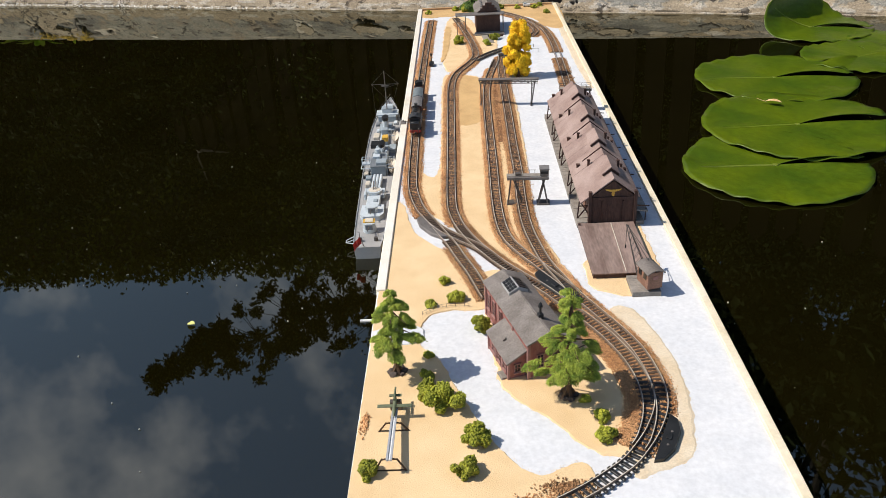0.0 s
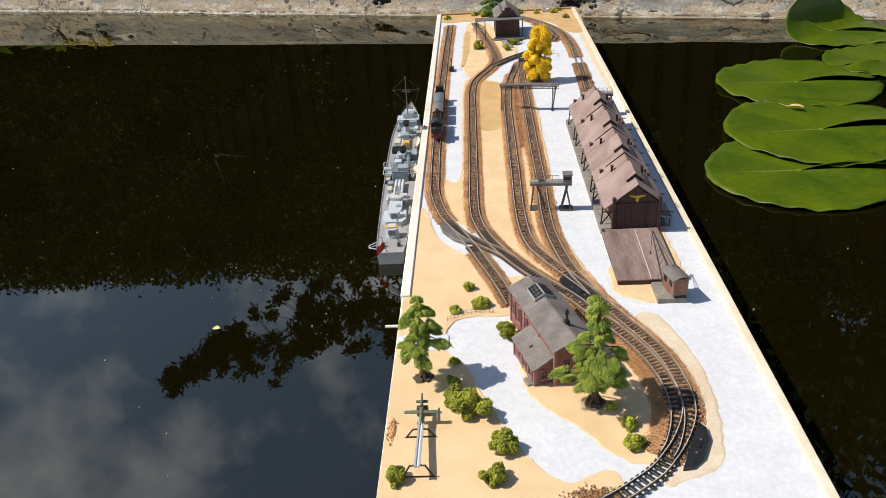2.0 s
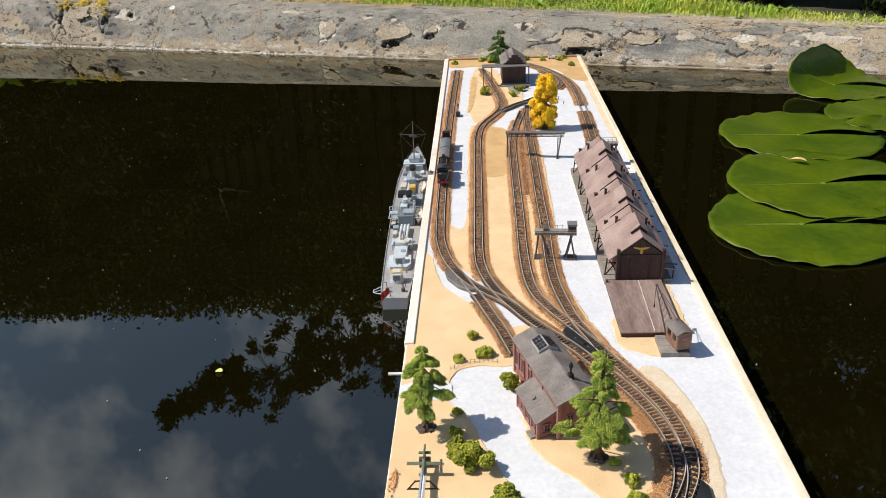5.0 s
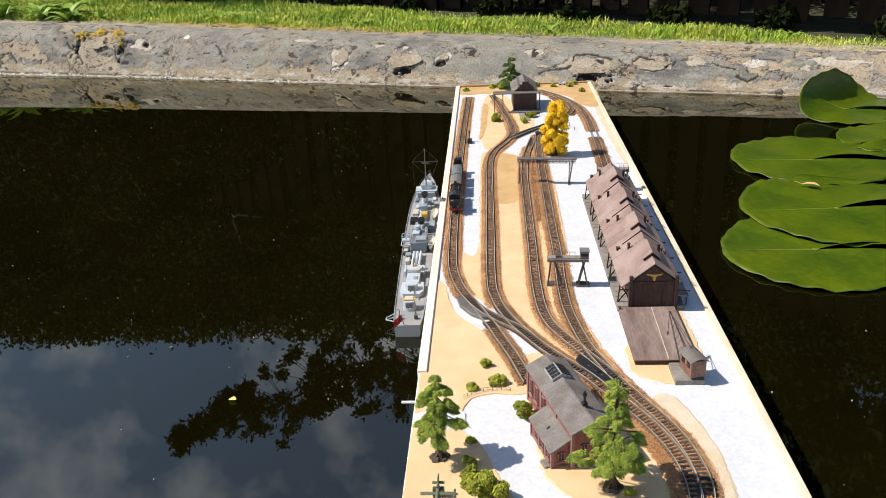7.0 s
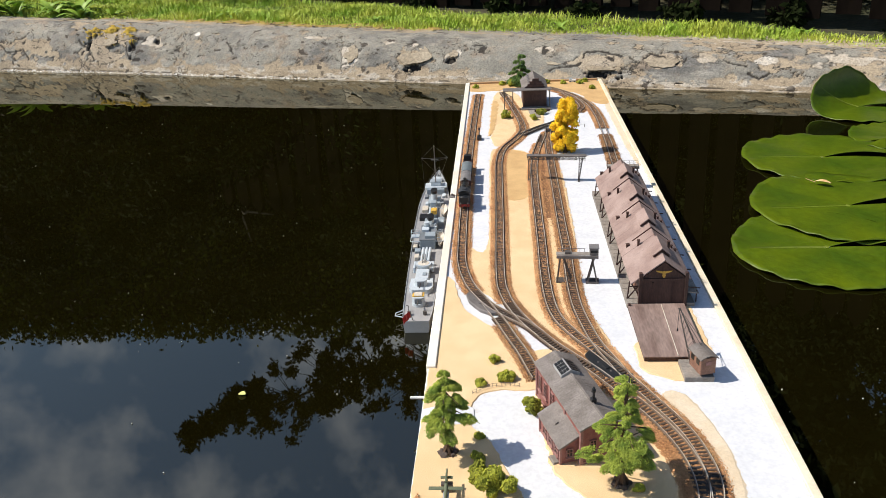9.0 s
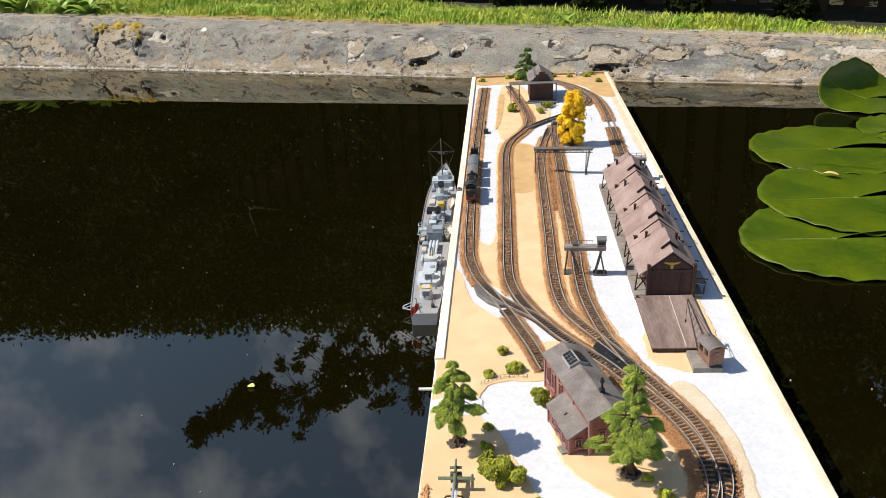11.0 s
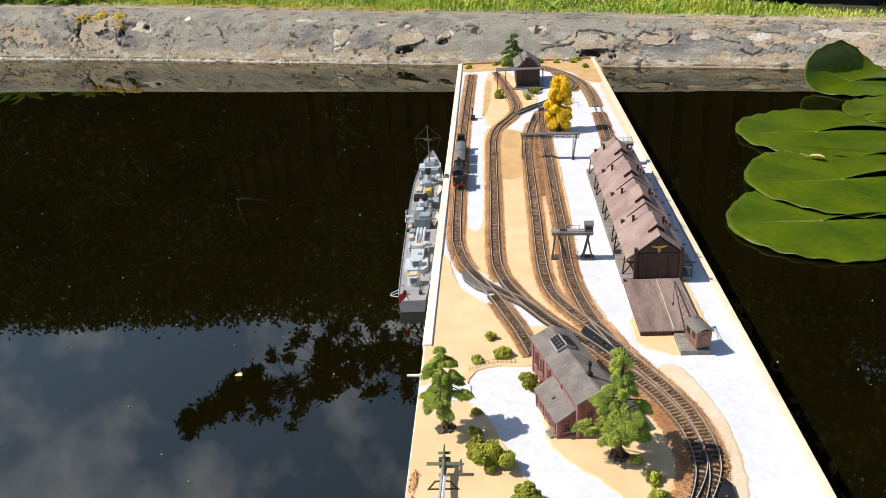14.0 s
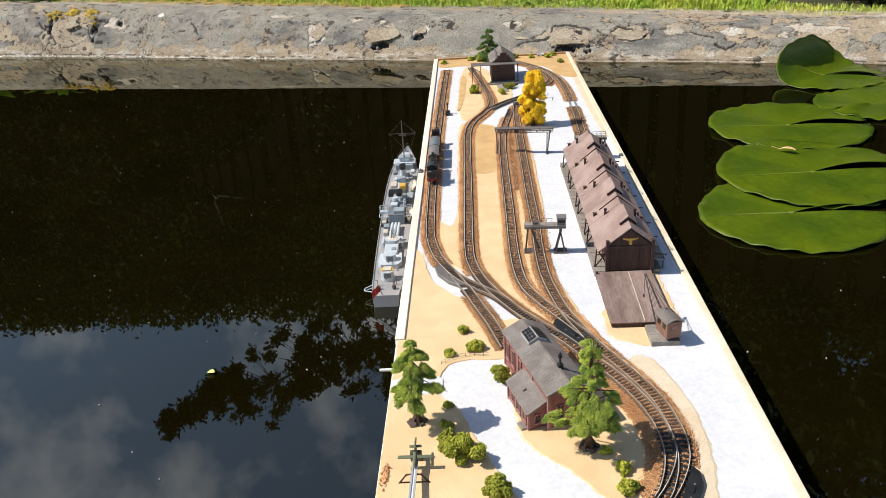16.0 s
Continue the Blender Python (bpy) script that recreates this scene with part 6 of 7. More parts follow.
point_motor(-0.1045, 0.404, 212, "grey-brown turnout drive box beside the quay track", 0.060, 0.012, STEEL_GREY)
point_motor(0.014, 1.075, -40, "black turnout drive box under the yellow tree", 0.045, 0.010)

stub = thing("mooring_peg", pose(-0.1575, 0.241, 0.031), "short white peg sticking out of the board edge", "peg")
bm = bmesh.new()
rod(bm, (0.002, 0, 0), (-0.0135, 0, 0), 0.0014, 0.0014, 10)
part("pin", bm, WHITE, stub)
hook = thing("mooring_bracket", pose(-0.158, 1.385, 0.030), "small grey metal bracket on the board edge", "bracket")
for z in (-0.004, 0.004):
    bm = bmesh.new()
    rod(bm, (0.002, 0, z), (-0.008, 0, z), 0.0012)
    part("pin", bm, STEEL_GREY, hook)

post = thing("mooring_bracket", pose(-0.1550, 0.735, TOP), "small grey mooring bracket on the board edge", "bracket")
bm = bmesh.new()
box(bm, (0, 0, 0.0022), (0.0075, 0.012, 0.0044), bevel=0.0006)
part("plate", bm, STEEL_GREY, post)
bm = bmesh.new()
rod(bm, (0, 0, 0.004), (0, 0, 0.0075), 0.0012)
part("bollard", bm, STEEL_GREY, post)
bm = bmesh.new()
rod(bm, (0, 0, 0.0066), (0.021, -0.012, 0.0052), 0.00025, seg=5)
part("line", bm, BARK, post, "thin brown mooring line")

sig = thing("switch_lamp", pose(-0.1195, 1.03, TOP), "small black switch stand with lamp beside the quay track", "switch stand")
bm = bmesh.new()
box(bm, (0, 0, 0.003), (0.008, 0.016, 0.006), bevel=0.0004)
part("housing", bm, BLACK, sig)
bm = bmesh.new()
rod(bm, (0.0, 0.004, 0.005), (0.0, 0.004, 0.017), 0.0006)
part("mast", bm, BLACK, sig)
bm = bmesh.new()
rod(bm, (0.0, 0.004, 0.0165), (0.0, 0.004, 0.0205), 0.0016)
part("lamp", bm, BLACK, sig)

car = thing("parked_truck", pose(0.084, 1.452, TOP, rz=85), "tiny white model truck on the sand", "model truck")
bm = bmesh.new()
box(bm, (0, 0, 0.0046), (0.007, 0.016, 0.0052), bevel=0.0006)
part("body", bm, WHITE, car)
bm = bmesh.new()
box(bm, (0, 0.004, 0.008), (0.0064, 0.006, 0.003), bevel=0.0008)
part("cabin", bm, SHIP_DARK, car)
for x in (-0.0034, 0.0034):
    for y in (-0.005, 0.005):
        bm = bmesh.new()
        rod(bm, (x - 0.0006, y, 0.0019), (x + 0.0006, y, 0.0019), 0.0019, seg=10)
        part("wheel", bm, BLACK, car)

for x, y in ((0.060, 1.12), (0.066, 1.09)):
    root = thing("low_barrier", pose(x, y, TOP, rz=-6), "small white barrier on the yard", "barrier", "yard barriers")
    bm = bmesh.new()
    box(bm, (0, 0, 0.006), (0.022, 0.001, 0.0012))
    part("rail", bm, WHITE, root)
    for dx in (-0.009, 0.009):
        bm = bmesh.new()
        box(bm, (dx, 0, 0.003), (0.001, 0.001, 0.006))
        part("post", bm, STEEL_GREY, root)


def wire_fence():
    """A row of thin posts along the edge of the white ground behind the bushes."""
    line = spline([(-0.112, 0.232), (-0.098, 0.2415), (-0.080, 0.2445), (-0.066, 0.2425)], 0.0042)
    root = thing("yard_fence", pose(0, 0, TOP), "thin low wire fence along the white ground", "fence")
    for p in line:
        bm = bmesh.new()
        rod(bm, (p.x, p.y, 0), (p.x, p.y, 0.0050), 0.00024, seg=5)
        part("post", bm, STEEL_GREY, root)
    for z in (0.0022, 0.0048):
        bm = bmesh.new()
        for a, b in zip(line, line[1:]):
            bar(bm, (a.x, a.y, z), (b.x, b.y, z), 0.0002)
        part("wire", bm, STEEL_GREY, root)


wire_fence()


# ---- launch ramp with aircraft ----
def launch_ramp():
    root = thing("launch_ramp", pose(-0.1288, 0.0335, TOP), "silver twin-rail launch ramp on brown trestles", "ramp")
    zn, zf, L = 0.0135, 0.0090, 0.060
    for x in (-0.0015, 0.0015):
        bm = bmesh.new()
        bar(bm, (x, 0, zn), (x + 0.0005, L, zf), 0.0014)
        part("rail", bm, SILVER, root)
    bm = bmesh.new()
    bar(bm, (0, 0.001, zn - 0.0008), (0.0005, L, zf - 0.0008), 0.0014)
    part("web", bm, WHITE, root)
    for y in (0.003, 0.044):
        z = zn + (zf - zn) * y / L - 0.001
        for x in (-0.0115, 0.0115):
            bm = bmesh.new()
            bar(bm, (0.001 * (1 if x > 0 else -1), y, z), (x * 0.45, y, z - 0.0006), 0.0009)
            bar(bm, (x * 0.45, y, z), (x, y, 0.0006), 0.0010)
            part("leg", bm, BARK, root, "brown trestle leg")
        bm = bmesh.new()
        bar(bm, (-0.0115, y + 0.0004, 0.0010), (0.0115, y + 0.0004, 0.0010), 0.0009)
        part("tie", bm, BARK, root, "brown trestle tie")
    plane = thing("flying_bomb_model", pose(-0.1285, 0.0945, TOP + 0.0118), "olive green model pilotless aircraft on the ramp", "model aircraft")
    bm = bmesh.new()
    prof = [(-0.0135, 0.0003), (-0.012, 0.0009), (-0.007, 0.0014), (0.003, 0.0015), (0.008, 0.0011), (0.0115, 0.0003)]
    for (ya, ra), (yb, rb) in zip(prof, prof[1:]):
        rod(bm, (0, ya, 0), (0, yb, 0), ra, rb, 10)
    part("fuselage", bm, FIELD_GREEN, plane)
    bm = bmesh.new()
    box(bm, (0, -0.001, 0), (0.0262, 0.0036, 0.0007), bevel=0.0002)
    part("wing", bm, FIELD_GREEN, plane)
    bm = bmesh.new()
    box(bm, (0, 0.0108, 0.0004), (0.0095, 0.0026, 0.0006))
    box(bm, (0, 0.0108, 0.002), (0.0006, 0.0026, 0.004))
    part("tailplane", bm, FIELD_GREEN, plane)
    bm = bmesh.new()
    rod(bm, (0, 0.001, 0.0040), (0, 0.0165, 0.0036), 0.0010, 0.0007, 10)
    part("engine_tube", bm, FIELD_GREEN, plane)
    sup = thing("ramp_trestle", pose(-0.1285, 0.103, TOP), "dark trestle block under the ramp end", "trestle")
    bm = bmesh.new()
    box(bm, (0, 0, 0.0045), (0.009, 0.004, 0.009), bevel=0.0004)
    part("block", bm, STEEL_DARK, sup)


launch_ramp()


# ---- model plants ----
def foam_bush(x, y, w, h, seed, material=FOAM_GREEN, name="foam_bush", label="small olive green foam bush on the sand", base=TOP):
    """Lumps of coarse foam: a dark core per lump under a crust of granules."""
    rng = random.Random(seed)
    gen = np.random.default_rng(seed)
    root = thing(name, pose(x, y, base, rz=rng.uniform(0, 360)), label, "bush", "foam bushes")
    core = bmesh.new()
    pts = []
    lumps = [((0, 0, h * 0.40), min(w, h) * 0.34)]
    for i in range(11):
        a = 6.283 * i / 11 + rng.uniform(-0.5, 0.5)
        far = w * rng.uniform(0.22, 0.46)
        lumps.append(((far * math.cos(a), far * math.sin(a), h * rng.uniform(0.12, 0.66)), w * rng.uniform(0.09, 0.20)))
    lumps.append((((rng.uniform(-0.15, 0.15)) * w, 0, h * 0.72), w * 0.22))
    for c, r in lumps:
        c = (c[0], c[1], max(c[2], r * 0.6))
        ball(core, c, r * 0.86, 2, rough=0.3, seed=seed)
        n = int(90 + 130 * (r / 0.006) ** 1.6)
        d = gen.normal(size=(n, 3))
        d /= np.linalg.norm(d, axis=1)[:, None]
        pts.append(np.array(c) + d * r * gen.uniform(0.82, 1.12, (n, 1)))
    part("core", core, material, root)
    p = np.concatenate(pts)
    p = p[p[:, 2] > 0.0002]
    tagged(grains("foam_crust", p, gen.uniform(0.0005, 0.0012, len(p)), material, root, seed=seed), kind="stuff")


for i, (x, y, w, h) in enumerate(((-0.145, 0.034, 0.015, 0.012), (-0.075, 0.031, 0.019, 0.014), (-0.0675, 0.062, 0.022, 0.018), (-0.0915, 0.1045, 0.033, 0.021), (-0.1035, 0.121, 0.020, 0.015), (-0.1045, 0.1385, 0.011, 0.009), (-0.105, 0.169, 0.009, 0.006),
                                   (-0.105, 0.247, 0.010, 0.006), (-0.092, 0.287, 0.010, 0.009), (-0.081, 0.256, 0.016, 0.009), (-0.0575, 0.205, 0.016, 0.016),
                                   (0.027, 0.084, 0.012, 0.009), (0.0265, 0.062, 0.014, 0.011), (-0.070, 1.165, 0.020, 0.018), (-0.016, 1.148, 0.014, 0.013), (0.0, 1.188, 0.018, 0.012),
                                   (-0.134, 1.425, 0.014, 0.009), (-0.075, 1.447, 0.016, 0.009), (0.025, 1.448, 0.016, 0.009), (0.062, 1.440, 0.014, 0.009), (0.099, 1.435, 0.014, 0.009), (0.112, 1.452, 0.014, 0.009), (0.121, 1.383, 0.014, 0.009),
                                   (-0.055, 1.432, 0.016, 0.018), (0.018, 0.105, 0.008, 0.006))):
    foam_bush(x, y, w, h, 100 + i)


def trunk_mesh(h, r, seed, roots=True):
    bm = bmesh.new()
    rng = random.Random(seed)
    pts = [Vector((0, 0, -0.0005))]
    for i in range(1, 6):
        pts.append(Vector((rng.uniform(-1, 1) * 0.0008, rng.uniform(-1, 1) * 0.0008, h * i / 5)))
    for i, (a, b) in enumerate(zip(pts, pts[1:])):
        rod(bm, a, b, r * (1 - 0.16 * i), r * (1 - 0.16 * (i + 1)), 8)
    if roots:
        for i in range(5):
            a = 6.283 * i / 5
            bar(bm, (0, 0, h * 0.12), (2.2 * r * math.cos(a), 2.2 * r * math.sin(a), 0.0), r * 0.7)
    return bm


def model_conifer(x, y, h, spread, seed, material=CONIFER, label="light green model conifer with tiered branches on a stone foot", bare=0.2, stones=True, fluff=1.0):
    rng = random.Random(seed)
    gen = np.random.default_rng(seed)
    root = thing("model_conifer", pose(x, y, TOP), label, "model tree", "model trees")
    part("trunk", trunk_mesh(h * 0.92, h * 0.032, seed), BARK, root, "brown trunk")
    tips = []
    tiers = 6
    for t in range(tiers):
        f = t / (tiers - 1)
        z = h * (bare + 0.07 + (0.90 - bare) * f * 0.94)
        reach = spread * (1 - 0.74 * f ** 1.15) * rng.uniform(0.85, 1.12)
        n = 5 if f < 0.75 else 4
        for i in range(n):
            a = 6.283 * (i + 0.5 * (t % 2)) / n + rng.uniform(-0.3, 0.3)
            r = reach * rng.uniform(0.55, 1.28)
            zz = z + rng.uniform(-0.035, 0.035) * h
            tip = Vector((r * math.cos(a), r * math.sin(a), zz - 0.10 * r))
            root_at = Vector((0, 0, zz + 0.16 * r))
            bm = bmesh.new()
            rod(bm, root_at, tip, h * 0.008, h * 0.003, 5)
            part("branch", bm, BARK, root)
            tips.append((root_at, tip, r))
    pts, ways = [], []
    for a, b, r in tips:
        side = (b - a).cross(Vector((0, 0, 1))).normalized()
        way = (b - a).normalized()
        for f, s, k in ((0.42, 0.0, 0.75), (0.74, 0.27, 0.9), (0.70, -0.27, 0.9), (0.98, rng.uniform(-0.1, 0.1), 0.85)):
            if rng.random() < 0.22:
                continue
            n = int(130 + 15000 * r * k)
            d = gen.normal(0, 1, (n, 3))
            d /= np.maximum(np.linalg.norm(d, axis=1)[:, None], 1.0) ** 0.6
            long, wide, deep = 0.20 * r * k + 0.0006, 0.12 * r * k + 0.0006, 0.0017 * k * fluff
            c = a.lerp(b, f) + side * (s * r) + Vector((0, 0, rng.uniform(-0.001, 0.0014)))
            base = np.array(c)[None] + np.outer(d[:, 0] * long, np.array(way)) + np.outer(d[:, 1] * wide, np.array(side))
            base[:, 2] += d[:, 2] * deep - 0.35 * np.abs(d[:, 1]) * wide - 0.25 * np.maximum(d[:, 0], 0) * long
            pts.append(base)
            w = np.outer(np.ones(n), np.array(way)) + np.outer(d[:, 1] * 0.9, np.array(side)) + np.array([0, 0, -0.15]) + gen.normal(0, 0.6, (n, 3))
            ways.append(w / np.linalg.norm(w, axis=1)[:, None])
    n = 160
    top = np.column_stack([gen.normal(0, 0.0022, n), gen.normal(0, 0.0022, n), h * gen.uniform(0.88, 1.0, n)])
    pts.append(top)
    ways.append(np.tile([[0, 0, 1.0]], (n, 1)))
    p, w = np.concatenate(pts), np.concatenate(ways)
    tagged(grains("foliage", p, gen.uniform(0.00020, 0.00042, len(p)), material, root, stretch=w, seed=seed, long=2.4), kind="stuff")
    if stones:
        for i in range(6):
            a = 6.283 * i / 6 + rng.uniform(-0.3, 0.3)
            bm = bmesh.new()
            ball(bm, (0.0055 * math.cos(a), 0.0055 * math.sin(a), 0.0014), rng.uniform(0.0022, 0.0036), 2, (1, 1, 0.8), 0.6, i + seed)
            part("stone", bm, STONE, root, "dark brown foot stone")


model_conifer(-0.130, 0.149, 0.079, 0.0225, 3, bare=0.35)
model_conifer(0.0055, 0.112, 0.097, 0.0265, 4, bare=0.22)
model_conifer(-0.032, 1.442, 0.069, 0.030, 5, FIR_DARK, "dark green model fir behind the station building", 0.04, False, 1.7)


def yellow_tree():
    h = 0.0915
    gen = np.random.default_rng(12)
    rng = random.Random(12)
    root = thing("autumn_tree", pose(0.028, 0.941, TOP), "bright yellow foam model tree on the yard", "model tree", "model trees")
    part("trunk", trunk_mesh(h * 0.5, 0.0022, 2), BARK, root)
    core = bmesh.new()
    pts = []
    for i in range(80):
        f = rng.uniform(0.06, 0.97)
        r = 0.0185 * (math.sin(math.pi * (0.16 + 0.78 * f))) ** 0.6 * rng.uniform(0.5, 1.05)
        a = rng.uniform(0, 6.283)
        c = (r * math.cos(a), r * math.sin(a), h * f)
        q = rng.uniform(0.0045, 0.0075)
        ball(core, c, q * 0.85, 2, rough=0.4, seed=i)
        d = gen.normal(size=(70, 3))
        d /= np.linalg.norm(d, axis=1)[:, None]
        pts.append(np.array(c) + d * q * gen.uniform(0.8, 1.12, (70, 1)))
    part("crown", core, FOAM_YELLOW, root)
    p = np.concatenate(pts)
    tagged(grains("foam_crust", p, gen.uniform(0.001, 0.002, len(p)), FOAM_YELLOW, root, seed=9), kind="stuff")


yellow_tree()


# ---- train on the quay track ----
def wheels(root, ys, r, gauge=GAUGE, material=BLACK):
    for y in ys:
        bm = bmesh.new()
        for x in (-gauge / 2, gauge / 2):
            rod(bm, (x - 0.0006, y, r), (x + 0.0006, y, r), r, r, 12)
        rod(bm, (-gauge / 2, y, r), (gauge / 2, y, r), 0.0005, 0.0005, 6)
        part("wheelset", bm, material, root)


def coupler(root, y, d):
    bm = bmesh.new()
    box(bm, (0, y + d * 0.002, 0.0045), (0.0016, 0.005, 0.0012))
    part("coupling", bm, BLACK, root)
    for x in (-0.0045, 0.0045):
        bm = bmesh.new()
        rod(bm, (x, y, 0.0065), (x, y + d * 0.002, 0.0065), 0.0008)
        part("buffer", bm, BLACK, root)


def covered_wagon(m, label, roof, body, L=0.046, open_top=False):
    root = thing("goods_wagon", m, label, "model wagon", "train on the quay track")
    W, z0, H = 0.0145, 0.0055, 0.0115 if not open_top else 0.007
    bm = bmesh.new()
    box(bm, (0, 0, z0 + H / 2), (W, L, H), bevel=0.0003)
    part("body", bm, body, root)
    for side in (-1, 1):
        for i in range(7):
            bm = bmesh.new()
            box(bm, (side * (W / 2 + 0.0002), -L / 2 + L * i / 6 * 0.98 + 0.0005, z0 + H / 2), (0.0007, 0.0009, H))
            part("rib", bm, body, root)
        bm = bmesh.new()
        box(bm, (side * (W / 2 + 0.0004), 0, z0 + H / 2 - 0.0005), (0.0007, 0.012, H - 0.002))
        part("sliding_door", bm, body, root)
    if not open_top:
        bm = bmesh.new()
        arch = [(-W / 2 - 0.0006 + (W + 0.0012) * i / 10, z0 + H + 0.0028 * math.sin(math.pi * i / 10)) for i in range(11)]
        prism(bm, arch + [(x, z - 0.0006) for x, z in arch[::-1]], -L / 2 - 0.0005, L / 2 + 0.0005, "y")
        part("roof", bm, roof, root, "curved grey wagon roof")
    bm = bmesh.new()
    box(bm, (0, 0, z0 - 0.001), (W * 0.8, L, 0.0018))
    part("underframe", bm, BLACK, root)
    wheels(root, (-L * 0.29, L * 0.29), 0.0030)
    coupler(root, -L / 2, -1)
    coupler(root, L / 2, 1)
    return root


def tank_loco(m):
    """Boiler towards -y, cab and bunker towards +y."""
    root = thing("tank_locomotive", m, "satin black model steam tank locomotive with red frame and wheels", "model locomotive", "train on the quay track")
    L = 0.069
    bm = bmesh.new()
    box(bm, (0, 0, 0.0068), (0.0150, L - 0.004, 0.0016), bevel=0.0002)
    part("running_board", bm, LOCO_BLACK, root)
    bm = bmesh.new()
    rod(bm, (0, -L / 2 + 0.003, 0.0140), (0, 0.010, 0.0140), 0.0054, 0.0057, 24)
    boiler = part("boiler", bm, LOCO_BLACK, root, "black boiler", smooth=False)
    bm = bmesh.new()
    rod(bm, (0, -L / 2 + 0.0008, 0.0140), (0, -L / 2 + 0.0032, 0.0140), 0.0044, 0.0056, 24)
    part("smokebox_door", bm, LOCO_BLACK, boiler)
    for y in (-0.024, -0.016, -0.006, 0.003):
        bm = bmesh.new()
        rod(bm, (0, y - 0.0004, 0.0140), (0, y + 0.0004, 0.0140), 0.0059, 0.0059, 24)
        part("boiler_band", bm, STEEL_DARK, boiler)
    for kind, y, r, top, h in (("chimney", -L / 2 + 0.0075, 0.0019, 0.0021, 0.0062), ("dome", -0.0155, 0.0029, 0.0019, 0.0036), ("sandbox", -0.0065, 0.0031, 0.0026, 0.0036), ("dome", 0.0030, 0.0022, 0.0014, 0.0030)):
        bm = bmesh.new()
        rod(bm, (0, y, 0.0178), (0, y, 0.0188 + h), r, top, 16)
        if kind == "chimney":
            rod(bm, (0, y, 0.0184 + h), (0, y, 0.0192 + h), r * 1.25, r * 1.25, 16)
        part(kind, bm, LOCO_BLACK, boiler)
    bm = bmesh.new()
    rod(bm, (0.0030, 0.0075, 0.0185), (0.0030, 0.0075, 0.0225), 0.0005, seg=6)
    rod(bm, (-0.0030, 0.0065, 0.0185), (-0.0030, 0.0065, 0.0215), 0.0007, seg=6)
    part("whistle", bm, GOLD, boiler, "small brass whistle and valve")
    for x in (-0.0062, 0.0062):
        bm = bmesh.new()
        box(bm, (x, -0.007, 0.0110), (0.0036, 0.033, 0.0075), bevel=0.0004)
        part("side_tank", bm, LOCO_BLACK, root)
        bm = bmesh.new()
        rod(bm, (x * 0.75, -L / 2 + 0.004, 0.0192), (x * 0.75, 0.010, 0.0192), 0.0003, seg=5)
        part("handrail", bm, STEEL_GREY, root)
        bm = bmesh.new()
        rod(bm, (x * 1.05, -L / 2 + 0.005, 0.0050), (x * 1.05, -L / 2 + 0.014, 0.0050), 0.0022)
        part("cylinder", bm, LOCO_BLACK, root)
        bm = bmesh.new()
        bar(bm, (x * 1.04, -0.019, 0.0042), (x * 1.04, 0.012, 0.0042), 0.0007, 0.0009)
        part("connecting_rod", bm, RED, root, "red connecting rod")
        bm = bmesh.new()
        box(bm, (x * 1.08, -L / 2 + 0.012, 0.0086), (0.0022, 0.006, 0.0022), bevel=0.0004)
        part("air_pump", bm, LOCO_BLACK, root)
    bm = bmesh.new()
    box(bm, (0, 0.0168, 0.0148), (0.0158, 0.0140, 0.0150), bevel=0.0004)
    cab = part("cab", bm, LOCO_BLACK, root, "black driver's cab")
    bm = bmesh.new()
    arch = [(-0.0086 + 0.0172 * i / 14, 0.0218 + 0.0032 * math.sin(math.pi * i / 14)) for i in range(15)]
    prism(bm, arch + [(x, z - 0.0007) for x, z in arch[::-1]], 0.0086, 0.0252, "y")
    part("cab_roof", bm, LOCO_ROOF, cab, "dark grey arched cab roof")
    bm = bmesh.new()
    box(bm, (0, 0.0168, 0.0253), (0.0058, 0.0085, 0.0010), bevel=0.0003)
    part("roof_vent", bm, LOCO_ROOF, cab)
    for x in (-0.0080, 0.0080):
        bm = bmesh.new()
        box(bm, (x, 0.0168, 0.0180), (0.0005, 0.0062, 0.0045))
        part("cab_window", bm, GLASS_DARK, cab)
    for x in (-0.0045, 0.0045):
        bm = bmesh.new()
        rod(bm, (x, 0.0237, 0.0190), (x, 0.0242, 0.0190), 0.0014, seg=12)
        part("spectacle_glass", bm, GLASS_DARK, cab)
    bm = bmesh.new()
    box(bm, (0, 0.0288, 0.0125), (0.0138, 0.0095, 0.0100), bevel=0.0006)
    bunker = part("coal_bunker", bm, LOCO_BLACK, root, "black coal bunker")
    bm = bmesh.new()
    ball(bm, (0, 0.0285, 0.0172), 0.0042, 2, (1.25, 0.85, 0.35), 0.5, 4)
    part("coal", bm, BLACK, bunker)
    bm = bmesh.new()
    box(bm, (0, -0.001, 0.0040), (0.0078, L - 0.010, 0.0040))
    part("underframe", bm, RED, root, "red frame")
    wheels(root, (-0.016, -0.0070, 0.002, 0.0110), 0.0042, material=RED)
    wheels(root, (-0.027, 0.0250), 0.0028, material=RED)
    for y in (-L / 2 + 0.0015, L / 2 - 0.0015):
        bm = bmesh.new()
        box(bm, (0, y, 0.0056), (0.0155, 0.0014, 0.0034), bevel=0.0002)
        part("buffer_beam", bm, RED, root, "red buffer beam")
    for x in (-0.0048, 0.0048):
        bm = bmesh.new()
        rod(bm, (x, L / 2 - 0.001, 0.0092), (x, L / 2 + 0.0012, 0.0092), 0.0010)
        part("headlight", bm, STEEL_GREY, root)
    coupler(root, -L / 2, -1)
    coupler(root, L / 2, 1)


tank_loco(pose(-0.1350, 0.7125, RAIL_TOP, rz=180.3))
